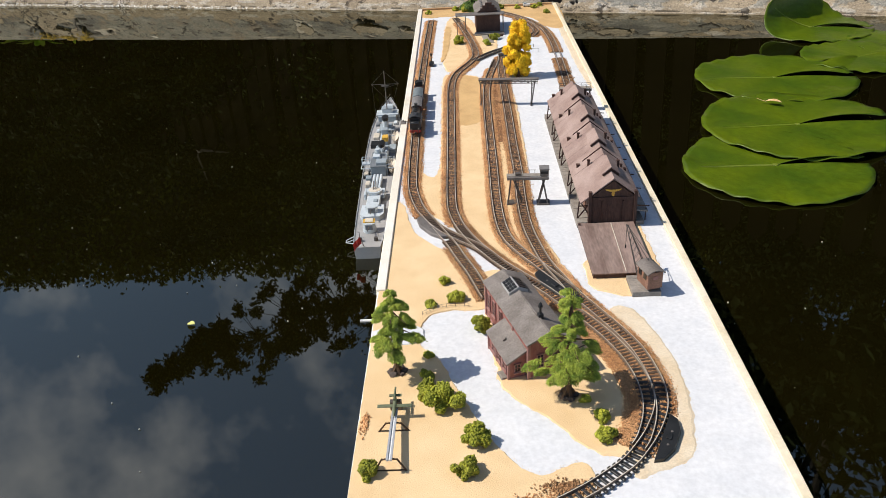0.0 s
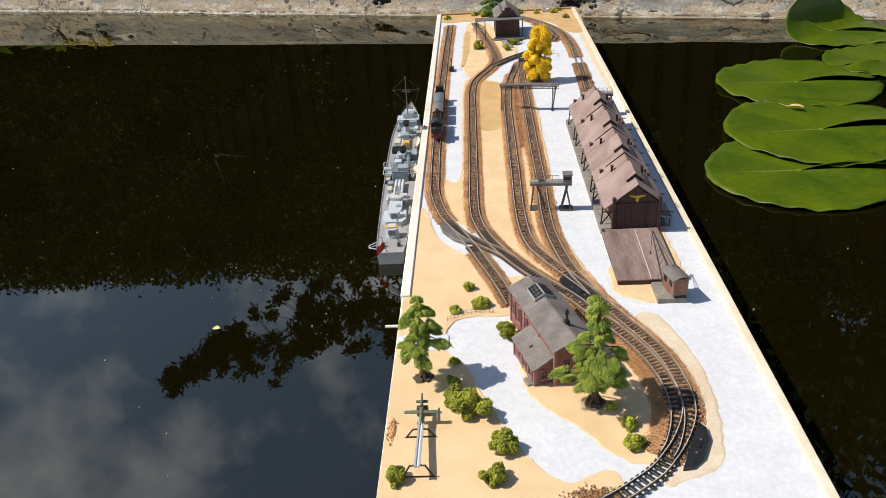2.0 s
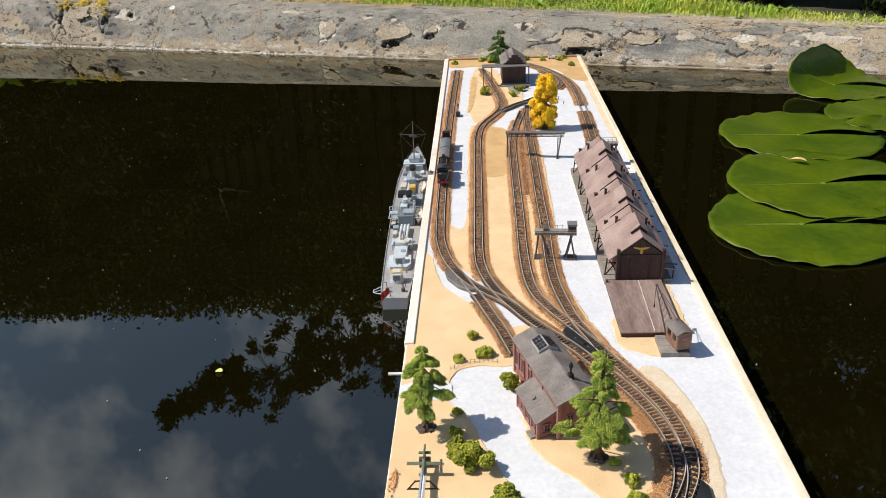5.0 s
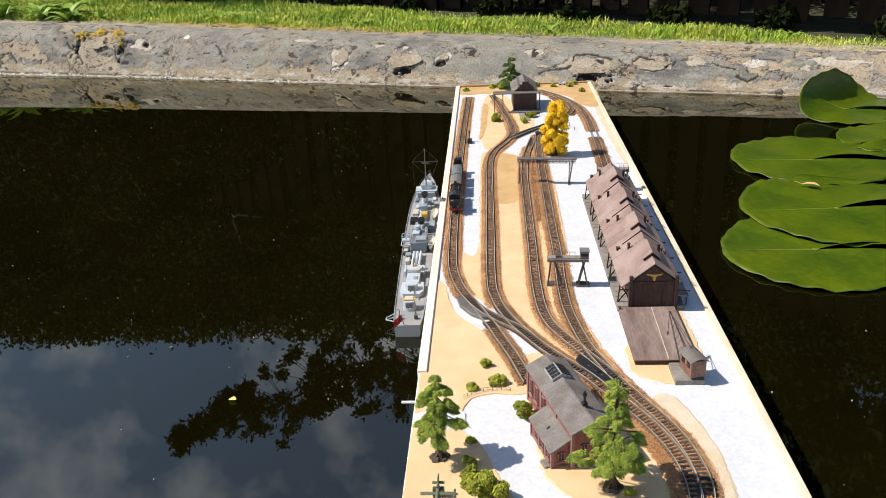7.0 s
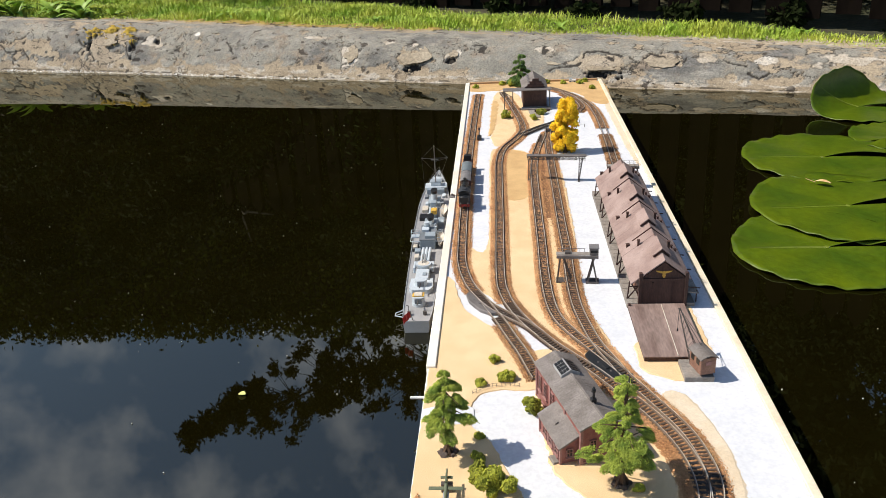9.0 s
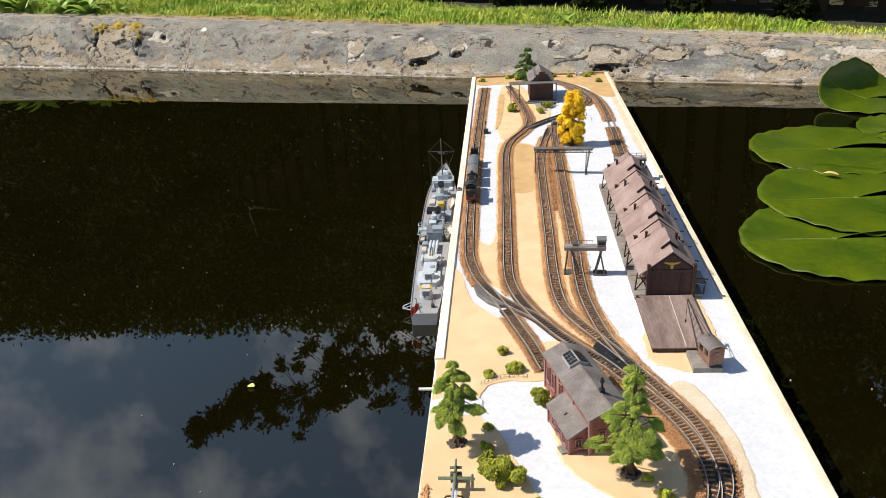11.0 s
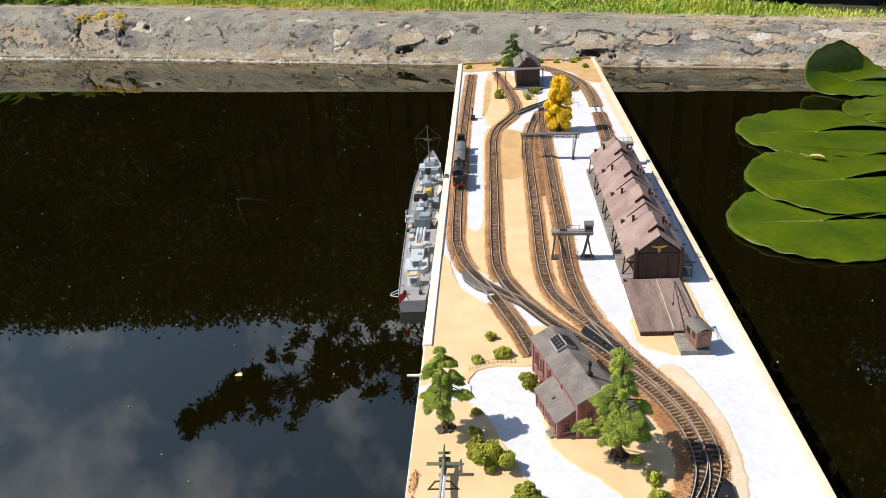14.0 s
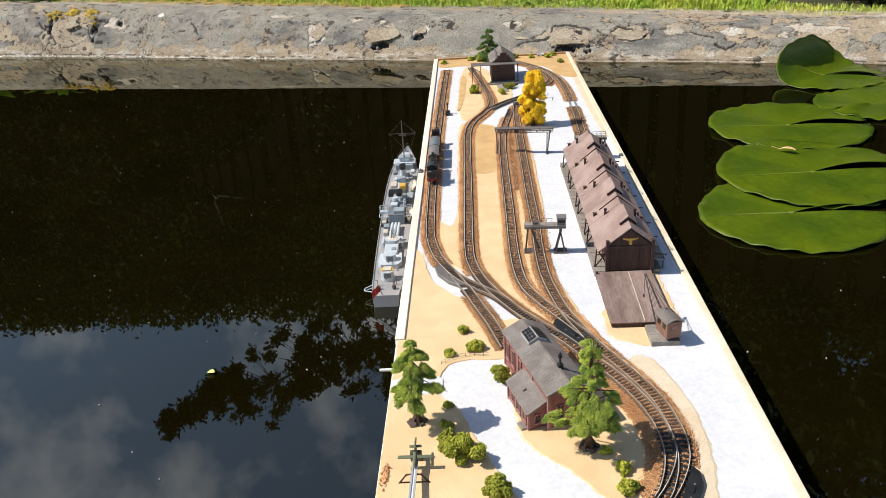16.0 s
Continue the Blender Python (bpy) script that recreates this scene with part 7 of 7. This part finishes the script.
covered_wagon(pose(-0.1351, 0.7705, RAIL_TOP, rz=0.3), "brown covered goods wagon with grey roof on the quay track", WAGON_ROOF, WAGON_BROWN, 0.0405)
covered_wagon(pose(-0.1352, 0.8140, RAIL_TOP, rz=0.0), "dark brown covered goods wagon with blue-grey roof on the quay track", WAGON_ROOF_BLUE, WAGON_DARK, 0.0405)
brake = covered_wagon(pose(-0.1352, 0.8520, RAIL_TOP, rz=-0.3), "short dark open wagon with a small brakeman's cabin", WAGON_ROOF, WAGON_DARK, 0.0300, True)
bm = bmesh.new()
box(bm, (0, 0.011, 0.016), (0.012, 0.009, 0.009), bevel=0.0004)
part("brakeman_cabin", bm, BLACK, brake)


# ---- warship at the quay ----
def warship():
    L = 0.488
    root = thing("model_warship", pose(-0.1818, 0.4130, 0, rz=0.45), "light grey model warship moored beside the board", "model ship")

    def beam(f):
        if f < 0.55:
            return 0.0152 + 0.0088 * (f / 0.55) ** 0.6
        return 0.0240 * (1 - max(0.0, (f - 0.62) / 0.38) ** 2.6)

    def sheer(f):
        return 0.0150 + 0.0015 * f + 0.011 * max(0.0, (f - 0.45) / 0.55) ** 2

    bm = bmesh.new()
    deck_rim = []
    rings = []
    for i in range(41):
        f = i / 40
        b, z, y = max(beam(f), 0.0004), sheer(f), f * L
        ring = []
        for x, h in ((-b, z), (-b * 0.97, z * 0.5), (-b * 0.86, -0.004), (b * 0.86, -0.004), (b * 0.97, z * 0.5), (b, z)):
            back = 0.0 if f < 1 else 0.004 * (h / z - 1)
            ring.append(bm.verts.new((x, y + back, h)))
        rings.append(ring)
        deck_rim.append((b, y, z))
    for r, q in zip(rings, rings[1:]):
        for k in range(5):
            bm.faces.new((r[k], r[k + 1], q[k + 1], q[k]))
    bm.faces.new(rings[0])
    bmesh.ops.recalc_face_normals(bm, faces=bm.faces[:])
    part("hull", bm, SHIP_GREY, root, "light grey hull", smooth=False)
    bm = bmesh.new()
    last = None
    for b, y, z in deck_rim:
        now = [bm.verts.new((-b * 0.97, y, z - 0.0006)), bm.verts.new((b * 0.97, y, z - 0.0006))]
        if last:
            bm.faces.new((last[0], last[1], now[1], now[0]))
        last = now
    bmesh.ops.recalc_face_normals(bm, faces=bm.faces[:])
    part("deck", bm, SHIP_DECK, root, "grey deck")
    bm = bmesh.new()
    for side in (-1, 1):
        for (b, y, z), (b2, y2, z2) in zip(deck_rim[1:-1], deck_rim[2:]):
            bar(bm, (side * b * 0.985, y, z + 0.0003), (side * b2 * 0.985, y2, z2 + 0.0003), 0.0008)
    part("gunwale", bm, SHIP_GREY, root)
    bm = bmesh.new()
    for side in (-1, 1):
        for k in range(4, 40, 1):
            b, y, z = deck_rim[k]
            bar(bm, (side * b * 0.96, y, z), (side * b * 0.96, y, z + 0.0055), 0.0003)
            b2, y2, z2 = deck_rim[min(k + 1, 40)]
            bar(bm, (side * b * 0.96, y, z + 0.0055), (side * b2 * 0.96, y2, z2 + 0.0055), 0.0002)
    part("railing", bm, STEEL_GREY, root)

    def block(name, c, s, m, label="", bevel=0.0006):
        bm = bmesh.new()
        box(bm, c, s, bevel=bevel)
        return part(name, bm, m, root, label)

    def drum(name, x, y, z0, z1, r, m, label="", r2=None):
        bm = bmesh.new()
        rod(bm, (x, y, z0), (x, y, z1), r, r2, 18)
        return part(name, bm, m, root, label)

    def gun(y, z, d, body=SHIP_PALE, label="pale grey gun with shield"):
        bm = bmesh.new()
        prism(bm, [(-0.0065, -0.005), (0.0065, -0.005), (0.0075, 0.003), (0.004, 0.0065), (-0.004, 0.0065), (-0.0075, 0.003)], 0.0, 0.0075, "z")
        bmesh.ops.transform(bm, matrix=pose(0, y, z, rz=0 if d > 0 else 180), verts=bm.verts[:])
        g = part("deck_gun", bm, body, root, label)
        bm = bmesh.new()
        rod(bm, (0, y + d * 0.003, z + 0.004), (0, y + d * 0.021, z + 0.0065), 0.0008, 0.0006)
        part("barrel", bm, STEEL_DARK, g)
        bm = bmesh.new()
        box(bm, (0, y + d * 0.0045, z + 0.0036), (0.0085, 0.0050, 0.0068), bevel=0.0005)
        part("breech", bm, SHIP_SHADE, g, "dark grey gun mounting")
        return g

    # after part
    drum("gun_base", 0, 0.041, 0.014, 0.0185, 0.008, SHIP_PALE)
    g = gun(0.041, 0.0185, -1)
    bm = bmesh.new()
    box(bm, (0, 0.043, 0.0265), (0.0140, 0.0095, 0.0012), bevel=0.0003)
    part("canvas_cover", bm, YELLOW, g, "yellow recognition panel on the gun")
    bm = bmesh.new()
    box(bm, (0, 0.043, 0.0274), (0.0095, 0.0095, 0.0010), bevel=0.0003)
    part("panel_stripe", bm, BOAT_WHITE, g)
    bm = bmesh.new()
    prism(bm, [(-0.0145, 0.074), (-0.010, 0.066), (0.010, 0.066), (0.0145, 0.074), (0.0135, 0.098), (-0.0135, 0.098)], 0.0145, 0.0205, "z")
    part("gun_platform", bm, SHIP_PALE, root, "pale grey after deckhouse")
    gun(0.081, 0.0205, -1)
    block("deckhouse", (0, 0.106, 0.0190), (0.0165, 0.026, 0.009), SHIP_PALE)
    block("deckhouse_hatch", (0.003, 0.103, 0.0240), (0.0055, 0.0075, 0.0014), SHIP_DARK)
    drum("tub_base", 0, 0.128, 0.015, 0.0230, 0.0070, SHIP_DARK)
    drum("gun_tub", 0, 0.128, 0.0230, 0.0270, 0.0092, SHIP_PALE, "pale grey gun tub", 0.0098)
    drum("tub_floor", 0, 0.128, 0.0270, 0.0273, 0.0074, BOAT_WHITE)
    block("side_shield", (-0.0115, 0.128, 0.0215), (0.0030, 0.020, 0.0080), SHIP_PALE)
    block("side_shield", (0.0115, 0.130, 0.0205), (0.0030, 0.018, 0.0060), SHIP_PALE)
    for x in (-0.0095, 0.0, 0.0095):
        block("ready_locker", (x, 0.147, 0.0172), (0.0048, 0.0052, 0.0050), SHIP_PALE if x else SHIP_DARK)
    bm = bmesh.new()
    rod(bm, (-0.0015, 0.128, 0.0272), (-0.0015, 0.140, 0.0335), 0.0007)
    rod(bm, (0.0015, 0.128, 0.0272), (0.0015, 0.140, 0.0335), 0.0007)
    part("twin_gun", bm, STEEL_GREY, root)
    # torpedo tubes
    for y in (0.166, 0.318):
        root_at = drum("tube_base", 0, y, 0.014, 0.0185, 0.006, SHIP_DARK)
        for x in (-0.0045, 0.0, 0.0045):
            bm = bmesh.new()
            rod(bm, (x, y - 0.020, 0.0205), (x, y + 0.022, 0.0205), 0.0019, seg=10)
            part("torpedo_tube", bm, SHIP_PALE, root_at)
    block("locker", (-0.012, 0.165, 0.018), (0.006, 0.012, 0.006), BOAT_WHITE)
    block("locker", (-0.012, 0.182, 0.018), (0.008, 0.010, 0.007), SHIP_DARK)
    # midships house with searchlight platform
    block("midship_house", (0.000, 0.222, 0.0215), (0.0205, 0.050, 0.014), SHIP_DARK, "blue-grey midship house")
    block("house_roof", (0.000, 0.222, 0.0291), (0.0225, 0.052, 0.0012), SHIP_SHADE, bevel=0.0002)
    bm = bmesh.new()
    bar(bm, (-0.023, 0.198, 0.0262), (0.023, 0.198, 0.0262), 0.0010)
    bar(bm, (-0.023, 0.222, 0.0262), (-0.023, 0.198, 0.0262), 0.0008)
    part("boat_boom", bm, SHIP_PALE, root)
    drum("searchlight_base", -0.003, 0.236, 0.029, 0.035, 0.0045, SHIP_DARK)
    drum("searchlight", -0.003, 0.236, 0.035, 0.0385, 0.0038, SHIP_PALE)
    block("bridge_wing", (-0.0175, 0.218, 0.0255), (0.012, 0.010, 0.0020), SHIP_PALE)
    bm = bmesh.new()
    for x, y in ((-0.0232, 0.2135), (-0.0232, 0.2225), (-0.0125, 0.2225), (-0.0125, 0.2135)):
        bar(bm, (x, y, 0.0262), (x, y, 0.0330), 0.0006)
    bar(bm, (-0.0232, 0.2135, 0.0330), (-0.0232, 0.2225, 0.0330), 0.0006)
    bar(bm, (-0.0232, 0.2225, 0.0330), (-0.0125, 0.2225, 0.0330), 0.0006)
    bar(bm, (-0.0232, 0.2135, 0.0330), (-0.0125, 0.2135, 0.0330), 0.0006)
    part("wing_rail", bm, SHIP_PALE, root, "pale rail round the wing platform")
    for x, y in ((-0.0165, 0.204), (-0.0165, 0.192)):
        drum("life_raft", x, y, 0.0155, 0.0190, 0.0045, BLACK, "black raft drum on the deck")
    block("chart_house", (0.004, 0.206, 0.0315), (0.0145, 0.0140, 0.0050), SHIP_DARK, "blue-grey chart house")
    block("chart_house", (-0.004, 0.228, 0.0312), (0.0100, 0.0120, 0.0040), SHIP_PALE)
    for x, y in ((-0.004, 0.243), (0.003, 0.246), (0.009, 0.239), (0.010, 0.229)):
        drum("vent", x, y, 0.0285, 0.0345, 0.0014, SHIP_PALE)
    # dark plate that paints the shadow on the deck amidships
    block("deck_shadow", (0.004, 0.262, 0.0158), (0.030, 0.022, 0.0016), SHIP_SHADE)
    block("carley_float", (-0.0165, 0.196, 0.0195), (0.006, 0.010, 0.004), BOAT_WHITE)
    # ship's boats
    for x, y in ((0.0172, 0.213), (0.0165, 0.318)):
        bm = bmesh.new()
        rings = []
        for i in range(11):
            f = i / 10
            b = 0.0052 * math.sin(math.pi * (0.06 + 0.88 * f)) ** 0.6
            rings.append([bm.verts.new((x + b * c, y - 0.019 + 0.038 * f, z)) for c, z in ((-1, 0.0255), (-0.8, 0.0215), (0, 0.0195), (0.8, 0.0215), (1, 0.0255), (0.75, 0.0250), (0, 0.0232), (-0.75, 0.0250))])
        for r, q in zip(rings, rings[1:]):
            for k in range(8):
                bm.faces.new((r[k], r[(k + 1) % 8], q[(k + 1) % 8], q[k]))
        bm.faces.new(rings[0])
        bm.faces.new(rings[-1][::-1])
        bmesh.ops.recalc_face_normals(bm, faces=bm.faces[:])
        boat = part("ships_boat", bm, BOAT_WHITE, root, "cream ship's boat in davits")
        for dy in (-0.013, 0.013):
            bm = bmesh.new()
            bar(bm, (x - 0.006, y + dy, 0.015), (x - 0.006, y + dy, 0.030), 0.0007)
            bar(bm, (x - 0.006, y + dy, 0.030), (x, y + dy, 0.031), 0.0007)
            part("davit", bm, SHIP_PALE, boat)
    # funnels
    for y, h in ((0.270, 0.034), (0.360, 0.040)):
        bm = bmesh.new()
        ring = [(0.0046 * math.cos(a * math.pi / 10), y + 0.0088 * math.sin(a * math.pi / 10)) for a in range(20)]
        prism(bm, ring, 0.014, h, "z")
        fun = part("funnel", bm, SHIP_PALE, root, "pale grey oval funnel")
        bm = bmesh.new()
        prism(bm, [(p[0] * 1.06, y + (p[1] - y) * 1.06) for p in ring], h - 0.004, h + 0.0006, "z")
        part("funnel_cap", bm, BLACK, fun, "black funnel cap")
        block("funnel_house", (0, y, 0.0195), (0.0185, 0.030, 0.010), SHIP_DARK)
    bm = bmesh.new()
    box(bm, (0.0030, 0.302, 0.0285), (0.0085, 0.0125, 0.0065), bevel=0.0006)
    part("recognition_panel", bm, YELLOW, root, "yellow panel on a locker")
    block("panel_stand", (0.0030, 0.302, 0.020), (0.0075, 0.011, 0.012), SHIP_DARK)
    block("deck_box", (-0.0125, 0.333, 0.0185), (0.009, 0.018, 0.007), BOAT_WHITE)
    block("deck_box", (-0.013, 0.302, 0.0185), (0.011, 0.016, 0.007), BLACK)
    block("deck_box", (0.014, 0.285, 0.0185), (0.010, 0.020, 0.007), SHIP_DARK)
    for x, y, w, d, h, m in ((0.010, 0.352, 0.008, 0.012, 0.008, SHIP_SHADE), (-0.010, 0.354, 0.007, 0.010, 0.006, SHIP_PALE), (0.0, 0.338, 0.010, 0.010, 0.014, SHIP_DARK), (-0.0135, 0.382, 0.006, 0.012, 0.007, SHIP_SHADE),
                             (0.0135, 0.384, 0.006, 0.012, 0.007, SHIP_PALE), (0.0, 0.430, 0.013, 0.010, 0.012, SHIP_PALE), (0.013, 0.425, 0.008, 0.010, 0.004, SHIP_SHADE), (-0.013, 0.425, 0.008, 0.010, 0.004, SHIP_SHADE)):
        block("deck_house", (x, y, 0.0160 + h / 2), (w, d, h), m)
    # bridge
    block("bridge_house", (0, 0.407, 0.022), (0.028, 0.030, 0.014), SHIP_DARK, "blue-grey bridge house")
    block("bridge_deck", (0, 0.408, 0.0298), (0.034, 0.022, 0.0014), SHIP_PALE, bevel=0.0002)
    block("wheelhouse", (0, 0.410, 0.0335), (0.016, 0.014, 0.006), SHIP_PALE, "pale wheelhouse")
    for x in (-0.006, 0.0, 0.006):
        block("bridge_window", (x, 0.4173, 0.0345), (0.004, 0.0006, 0.003), GLASS_DARK, bevel=0)
    block("bridge_roof", (0, 0.410, 0.0369), (0.018, 0.016, 0.0009), SHIP_DARK, bevel=0.0002)
    gun(0.446, 0.0215, 1)
    drum("breakwater", 0, 0.446, 0.0175, 0.0218, 0.0085, SHIP_PALE)
    drum("capstan", 0, 0.466, 0.020, 0.0270, 0.0022, SHIP_DARK)
    for x in (-0.004, 0.004):
        bm = bmesh.new()
        bar(bm, (x, 0.458, 0.0245), (x * 0.5, 0.482, 0.0275), 0.0005)
        part("anchor_chain", bm, STEEL_DARK, root)
    # mast with yards and aerials
    bm = bmesh.new()
    rod(bm, (0, 0.404, 0.030), (0, 0.404, 0.0975), 0.0010, 0.0006, 8)
    mast = part("mast", bm, STEEL_GREY, root, "thin grey mast")
    bm = bmesh.new()
    bar(bm, (-0.021, 0.404, 0.0765), (0.021, 0.404, 0.0765), 0.0006)
    bar(bm, (-0.021, 0.404, 0.0765), (0.0, 0.404, 0.0965), 0.0003)
    bar(bm, (0.021, 0.404, 0.0765), (0.0, 0.404, 0.0965), 0.0003)
    bar(bm, (-0.0055, 0.404, 0.0740), (0.0055, 0.404, 0.0740), 0.0016)
    bar(bm, (-0.021, 0.404, 0.0765), (0, 0.404, 0.0765), 0.0003)
    bar(bm, (0.021, 0.404, 0.0765), (0, 0.404, 0.0705), 0.0003)
    part("yard", bm, STEEL_GREY, mast)
    bm = bmesh.new()
    bar(bm, (-0.020, 0.404, 0.0765), (-0.018, 0.404, 0.030), 0.0003)
    bar(bm, (0.020, 0.404, 0.0765), (0.006, 0.480, 0.028), 0.0003)
    bar(bm, (-0.020, 0.404, 0.0765), (-0.006, 0.480, 0.028), 0.0003)
    part("rigging", bm, STEEL_DARK, mast)
    # stern gear
    for side in (-1, 1):
        bm = bmesh.new()
        p = [Vector((side * 0.0165, 0.020, 0.009)), Vector((side * 0.0270, 0.024, 0.009)), Vector((side * 0.0270, 0.030, 0.009)), Vector((side * 0.0170, 0.040, 0.009))]
        for a, b in zip(p, p[1:]):
            rod(bm, a, b, 0.0006)
        rod(bm, (side * 0.0165, 0.030, 0.010), p[1], 0.0005)
        part("screw_guard", bm, SHIP_PALE, root, "pale propeller guard rails")
    bm = bmesh.new()
    rod(bm, (-0.004, 0.004, 0.014), (-0.006, -0.005, 0.031), 0.0005)
    staff = part("flag_staff", bm, STEEL_GREY, root)
    bm = bmesh.new()
    nx, nz = 10, 6
    grid = [[bm.verts.new((-0.0060 - 0.0085 * i / nx + 0.001 * j / nz, -0.004 + 0.0014 * math.sin(i * 1.1) - 0.002 * i / nx, 0.0305 - 0.0085 * j / nz - 0.0075 * (i / nx) ** 1.3)) for i in range(nx + 1)] for j in range(nz + 1)]
    for j in range(nz):
        for i in range(nx):
            bm.faces.new((grid[j][i], grid[j][i + 1], grid[j + 1][i + 1], grid[j + 1][i]))
    bmesh.ops.solidify(bm, geom=bm.faces[:], thickness=0.0003)
    part("flag", bm, FLAG_RED, staff, "small red flag with a pale patch")
    for x in (-0.009, 0.009):
        bm = bmesh.new()
        rod(bm, (x, 0.016, 0.0145), (x, 0.016, 0.0190), 0.0022)
        part("depth_charge", bm, STEEL_DARK, root)
        bm = bmesh.new()
        bar(bm, (x * 1.2, 0.026, 0.0145), (x * 1.2, 0.026, 0.021), 0.0006)
        bar(bm, (x * 1.2, 0.026, 0.021), (x * 1.45, 0.024, 0.0225), 0.0006)
        part("davit", bm, STEEL_DARK, root)


warship()


# ---- water lilies ----
def lily_pad(x, y, r, cleft, seed, tilt=(0, 0), z=0.0028, bend=0.0, squash=0.0, rz=0.0, material=LILY, label="large green water lily leaf floating on the pond"):
    """A round leaf with a cleft to its middle, radial veins as low ridges and a wavy, slightly lifted rim. cleft: degrees towards which it opens."""
    rings, spokes = 16, 96
    bm = bmesh.new()
    veins = 11
    rng = random.Random(seed)
    grid = []
    for j in range(rings + 1):
        f = j / rings
        row = []
        for i in range(spokes + 1):
            g = i / spokes
            half = 0.030 + 0.07 * (1 - f) + 0.035 * f
            a = radians(cleft) + half + (2 * math.pi - 2 * half) * g
            wob = 1 + 0.045 * noise.noise((math.cos(a) * 1.3, math.sin(a) * 1.3, seed)) + 0.013 * noise.noise((math.cos(a) * 9, math.sin(a) * 9, seed))
            rr = r * f * wob
            edge = max(0.0, (f - 0.80) / 0.20)
            zz = 0.0014 * abs(math.sin(veins * (a - radians(cleft)) / 2)) ** 0.6 * f * (1 - 0.6 * edge)
            zz += edge ** 2 * (0.004 * noise.noise((math.cos(a) * 2.2, math.sin(a) * 2.2, seed + 5)) + 0.0016 * math.sin(a * 17 + seed + 2 * math.sin(3 * a)) + 0.0015)
            zz += 0.003 * noise.noise((rr * math.cos(a) * 14, rr * math.sin(a) * 14, seed)) * f
            back = max(0.0, f * math.sin(a))
            zz += bend * back ** 1.35
            lip = math.exp(-min(g, 1 - g) * spokes / 3.5) * math.sin(math.pi * min(f * 1.1, 1.0)) ** 0.7
            zz += 0.008 * lip * (1 if g < 0.5 else 0.35)
            row.append(bm.verts.new((rr * math.cos(a), rr * math.sin(a) * (1 - squash * back), zz)))
        grid.append(row)
    grid_at = [grid[j][spokes // 2].co + Vector((0, 0, 0.0002)) for j in range(rings - 2)]
    for j in range(rings):
        for i in range(spokes):
            if j == 0:
                bm.faces.new((grid[0][i], grid[1][i], grid[1][i + 1])) if i == 0 else bm.faces.new((grid[0][0], grid[1][i], grid[1][i + 1]))
            else:
                bm.faces.new((grid[j][i], grid[j + 1][i], grid[j + 1][i + 1], grid[j][i + 1]))
    loose = [v for v in bm.verts if not v.link_faces]
    bmesh.ops.delete(bm, geom=loose, context="VERTS")
    bmesh.ops.recalc_face_normals(bm, faces=bm.faces[:])
    bmesh.ops.solidify(bm, geom=bm.faces[:], thickness=0.0010)
    root = thing("lily_leaf", pose(x, y, z, tilt[0], tilt[1], rz), label, "water lily", "water lily leaves")
    part("blade", bm, material, root, smooth=True)
    # the midrib and its hub, a paler ridge opposite the cleft
    line = [grid_at[j] for j in range(len(grid_at))]
    bm = bmesh.new()
    side = Vector((-math.sin(radians(cleft)), math.cos(radians(cleft)), 0))
    last = None
    for j, p in enumerate(line):
        w = r * (0.016 * (1 - j / len(line)) + 0.002)
        now = [bm.verts.new(p + side * w), bm.verts.new(p + Vector((0, 0, 0.0013))), bm.verts.new(p - side * w)]
        if last:
            bm.faces.new((last[0], last[1], now[1], now[0]))
            bm.faces.new((last[1], last[2], now[2], now[1]))
        last = now
    ball(bm, line[0] + Vector((0, 0, 0.0004)), r * 0.028, 2, (1.3, 1.0, 0.35), 0.3, seed)
    bmesh.ops.recalc_face_normals(bm, faces=bm.faces[:])
    part("midrib", bm, LILY_RIB, root, "paler midrib and leaf hub")
    return root


lily_pad(0.347, 0.618, 0.121, 0, 1)
lily_pad(0.428, 0.757, 0.138, 3, 2, z=0.0045)
lily_pad(0.474, 0.987, 0.134, -4, 3)
lily_pad(0.660, 1.085, 0.100, 200, 4)
lily_pad(0.658, 1.303, 0.117, -52, 5, (0, 0), 0.004, 0.070, 0.55, 34, label="large green lily leaf with its back half standing up")
lily_pad(0.775, 1.165, 0.094, 20, 7)
lily_pad(0.78, 0.93, 0.10, 120, 6)

leaf = thing("dry_leaf", pose(0.414, 0.842, 0.012, 4, 0, 60), "dry tan leaf lying on a lily leaf", "leaf")
bm = bmesh.new()
leaf_blade(bm, 0.024, 0.005, 0.006, 0.002)
rod(bm, (0.002, 0.022, -0.004), (0.0, 0.037, -0.0005), 0.0006)
bmesh.ops.translate(bm, verts=bm.verts[:], vec=(0, -0.018, 0.002))
part("blade", bm, DRY_LEAF, leaf)
leaf = thing("fallen_leaf", pose(-0.347, 0.290, 0.002, 0, 0, 75), "small pale yellow leaf floating on the water", "leaf")
bm = bmesh.new()
leaf_blade(bm, 0.0085, 0.0034, 0.002)
part("blade", bm, YELLOW_LEAF, leaf)

gen = np.random.default_rng(21)
n = 110
fx = np.concatenate([gen.uniform(-1.0, -0.22, n), gen.uniform(0.18, 0.6, 40)])
fy = np.concatenate([gen.uniform(0.0, 1.35, n), gen.uniform(0.0, 0.5, 40)])
tagged(grains("floating_seeds", np.column_stack([fx, fy, np.full(len(fx), 0.0004)]), gen.uniform(0.0003, 0.0009, len(fx)) * 1.25, FLECK, seed=8), "pale seeds and flecks floating on the pond", "debris", kind="stuff")

# ---- sleepers ----
for root, m, dark in LATER:
    ob = new("sleeper", SLEEPER_MESH_BLACK if dark else SLEEPER_MESH)
    ob.parent = root
    ob.matrix_basis = m
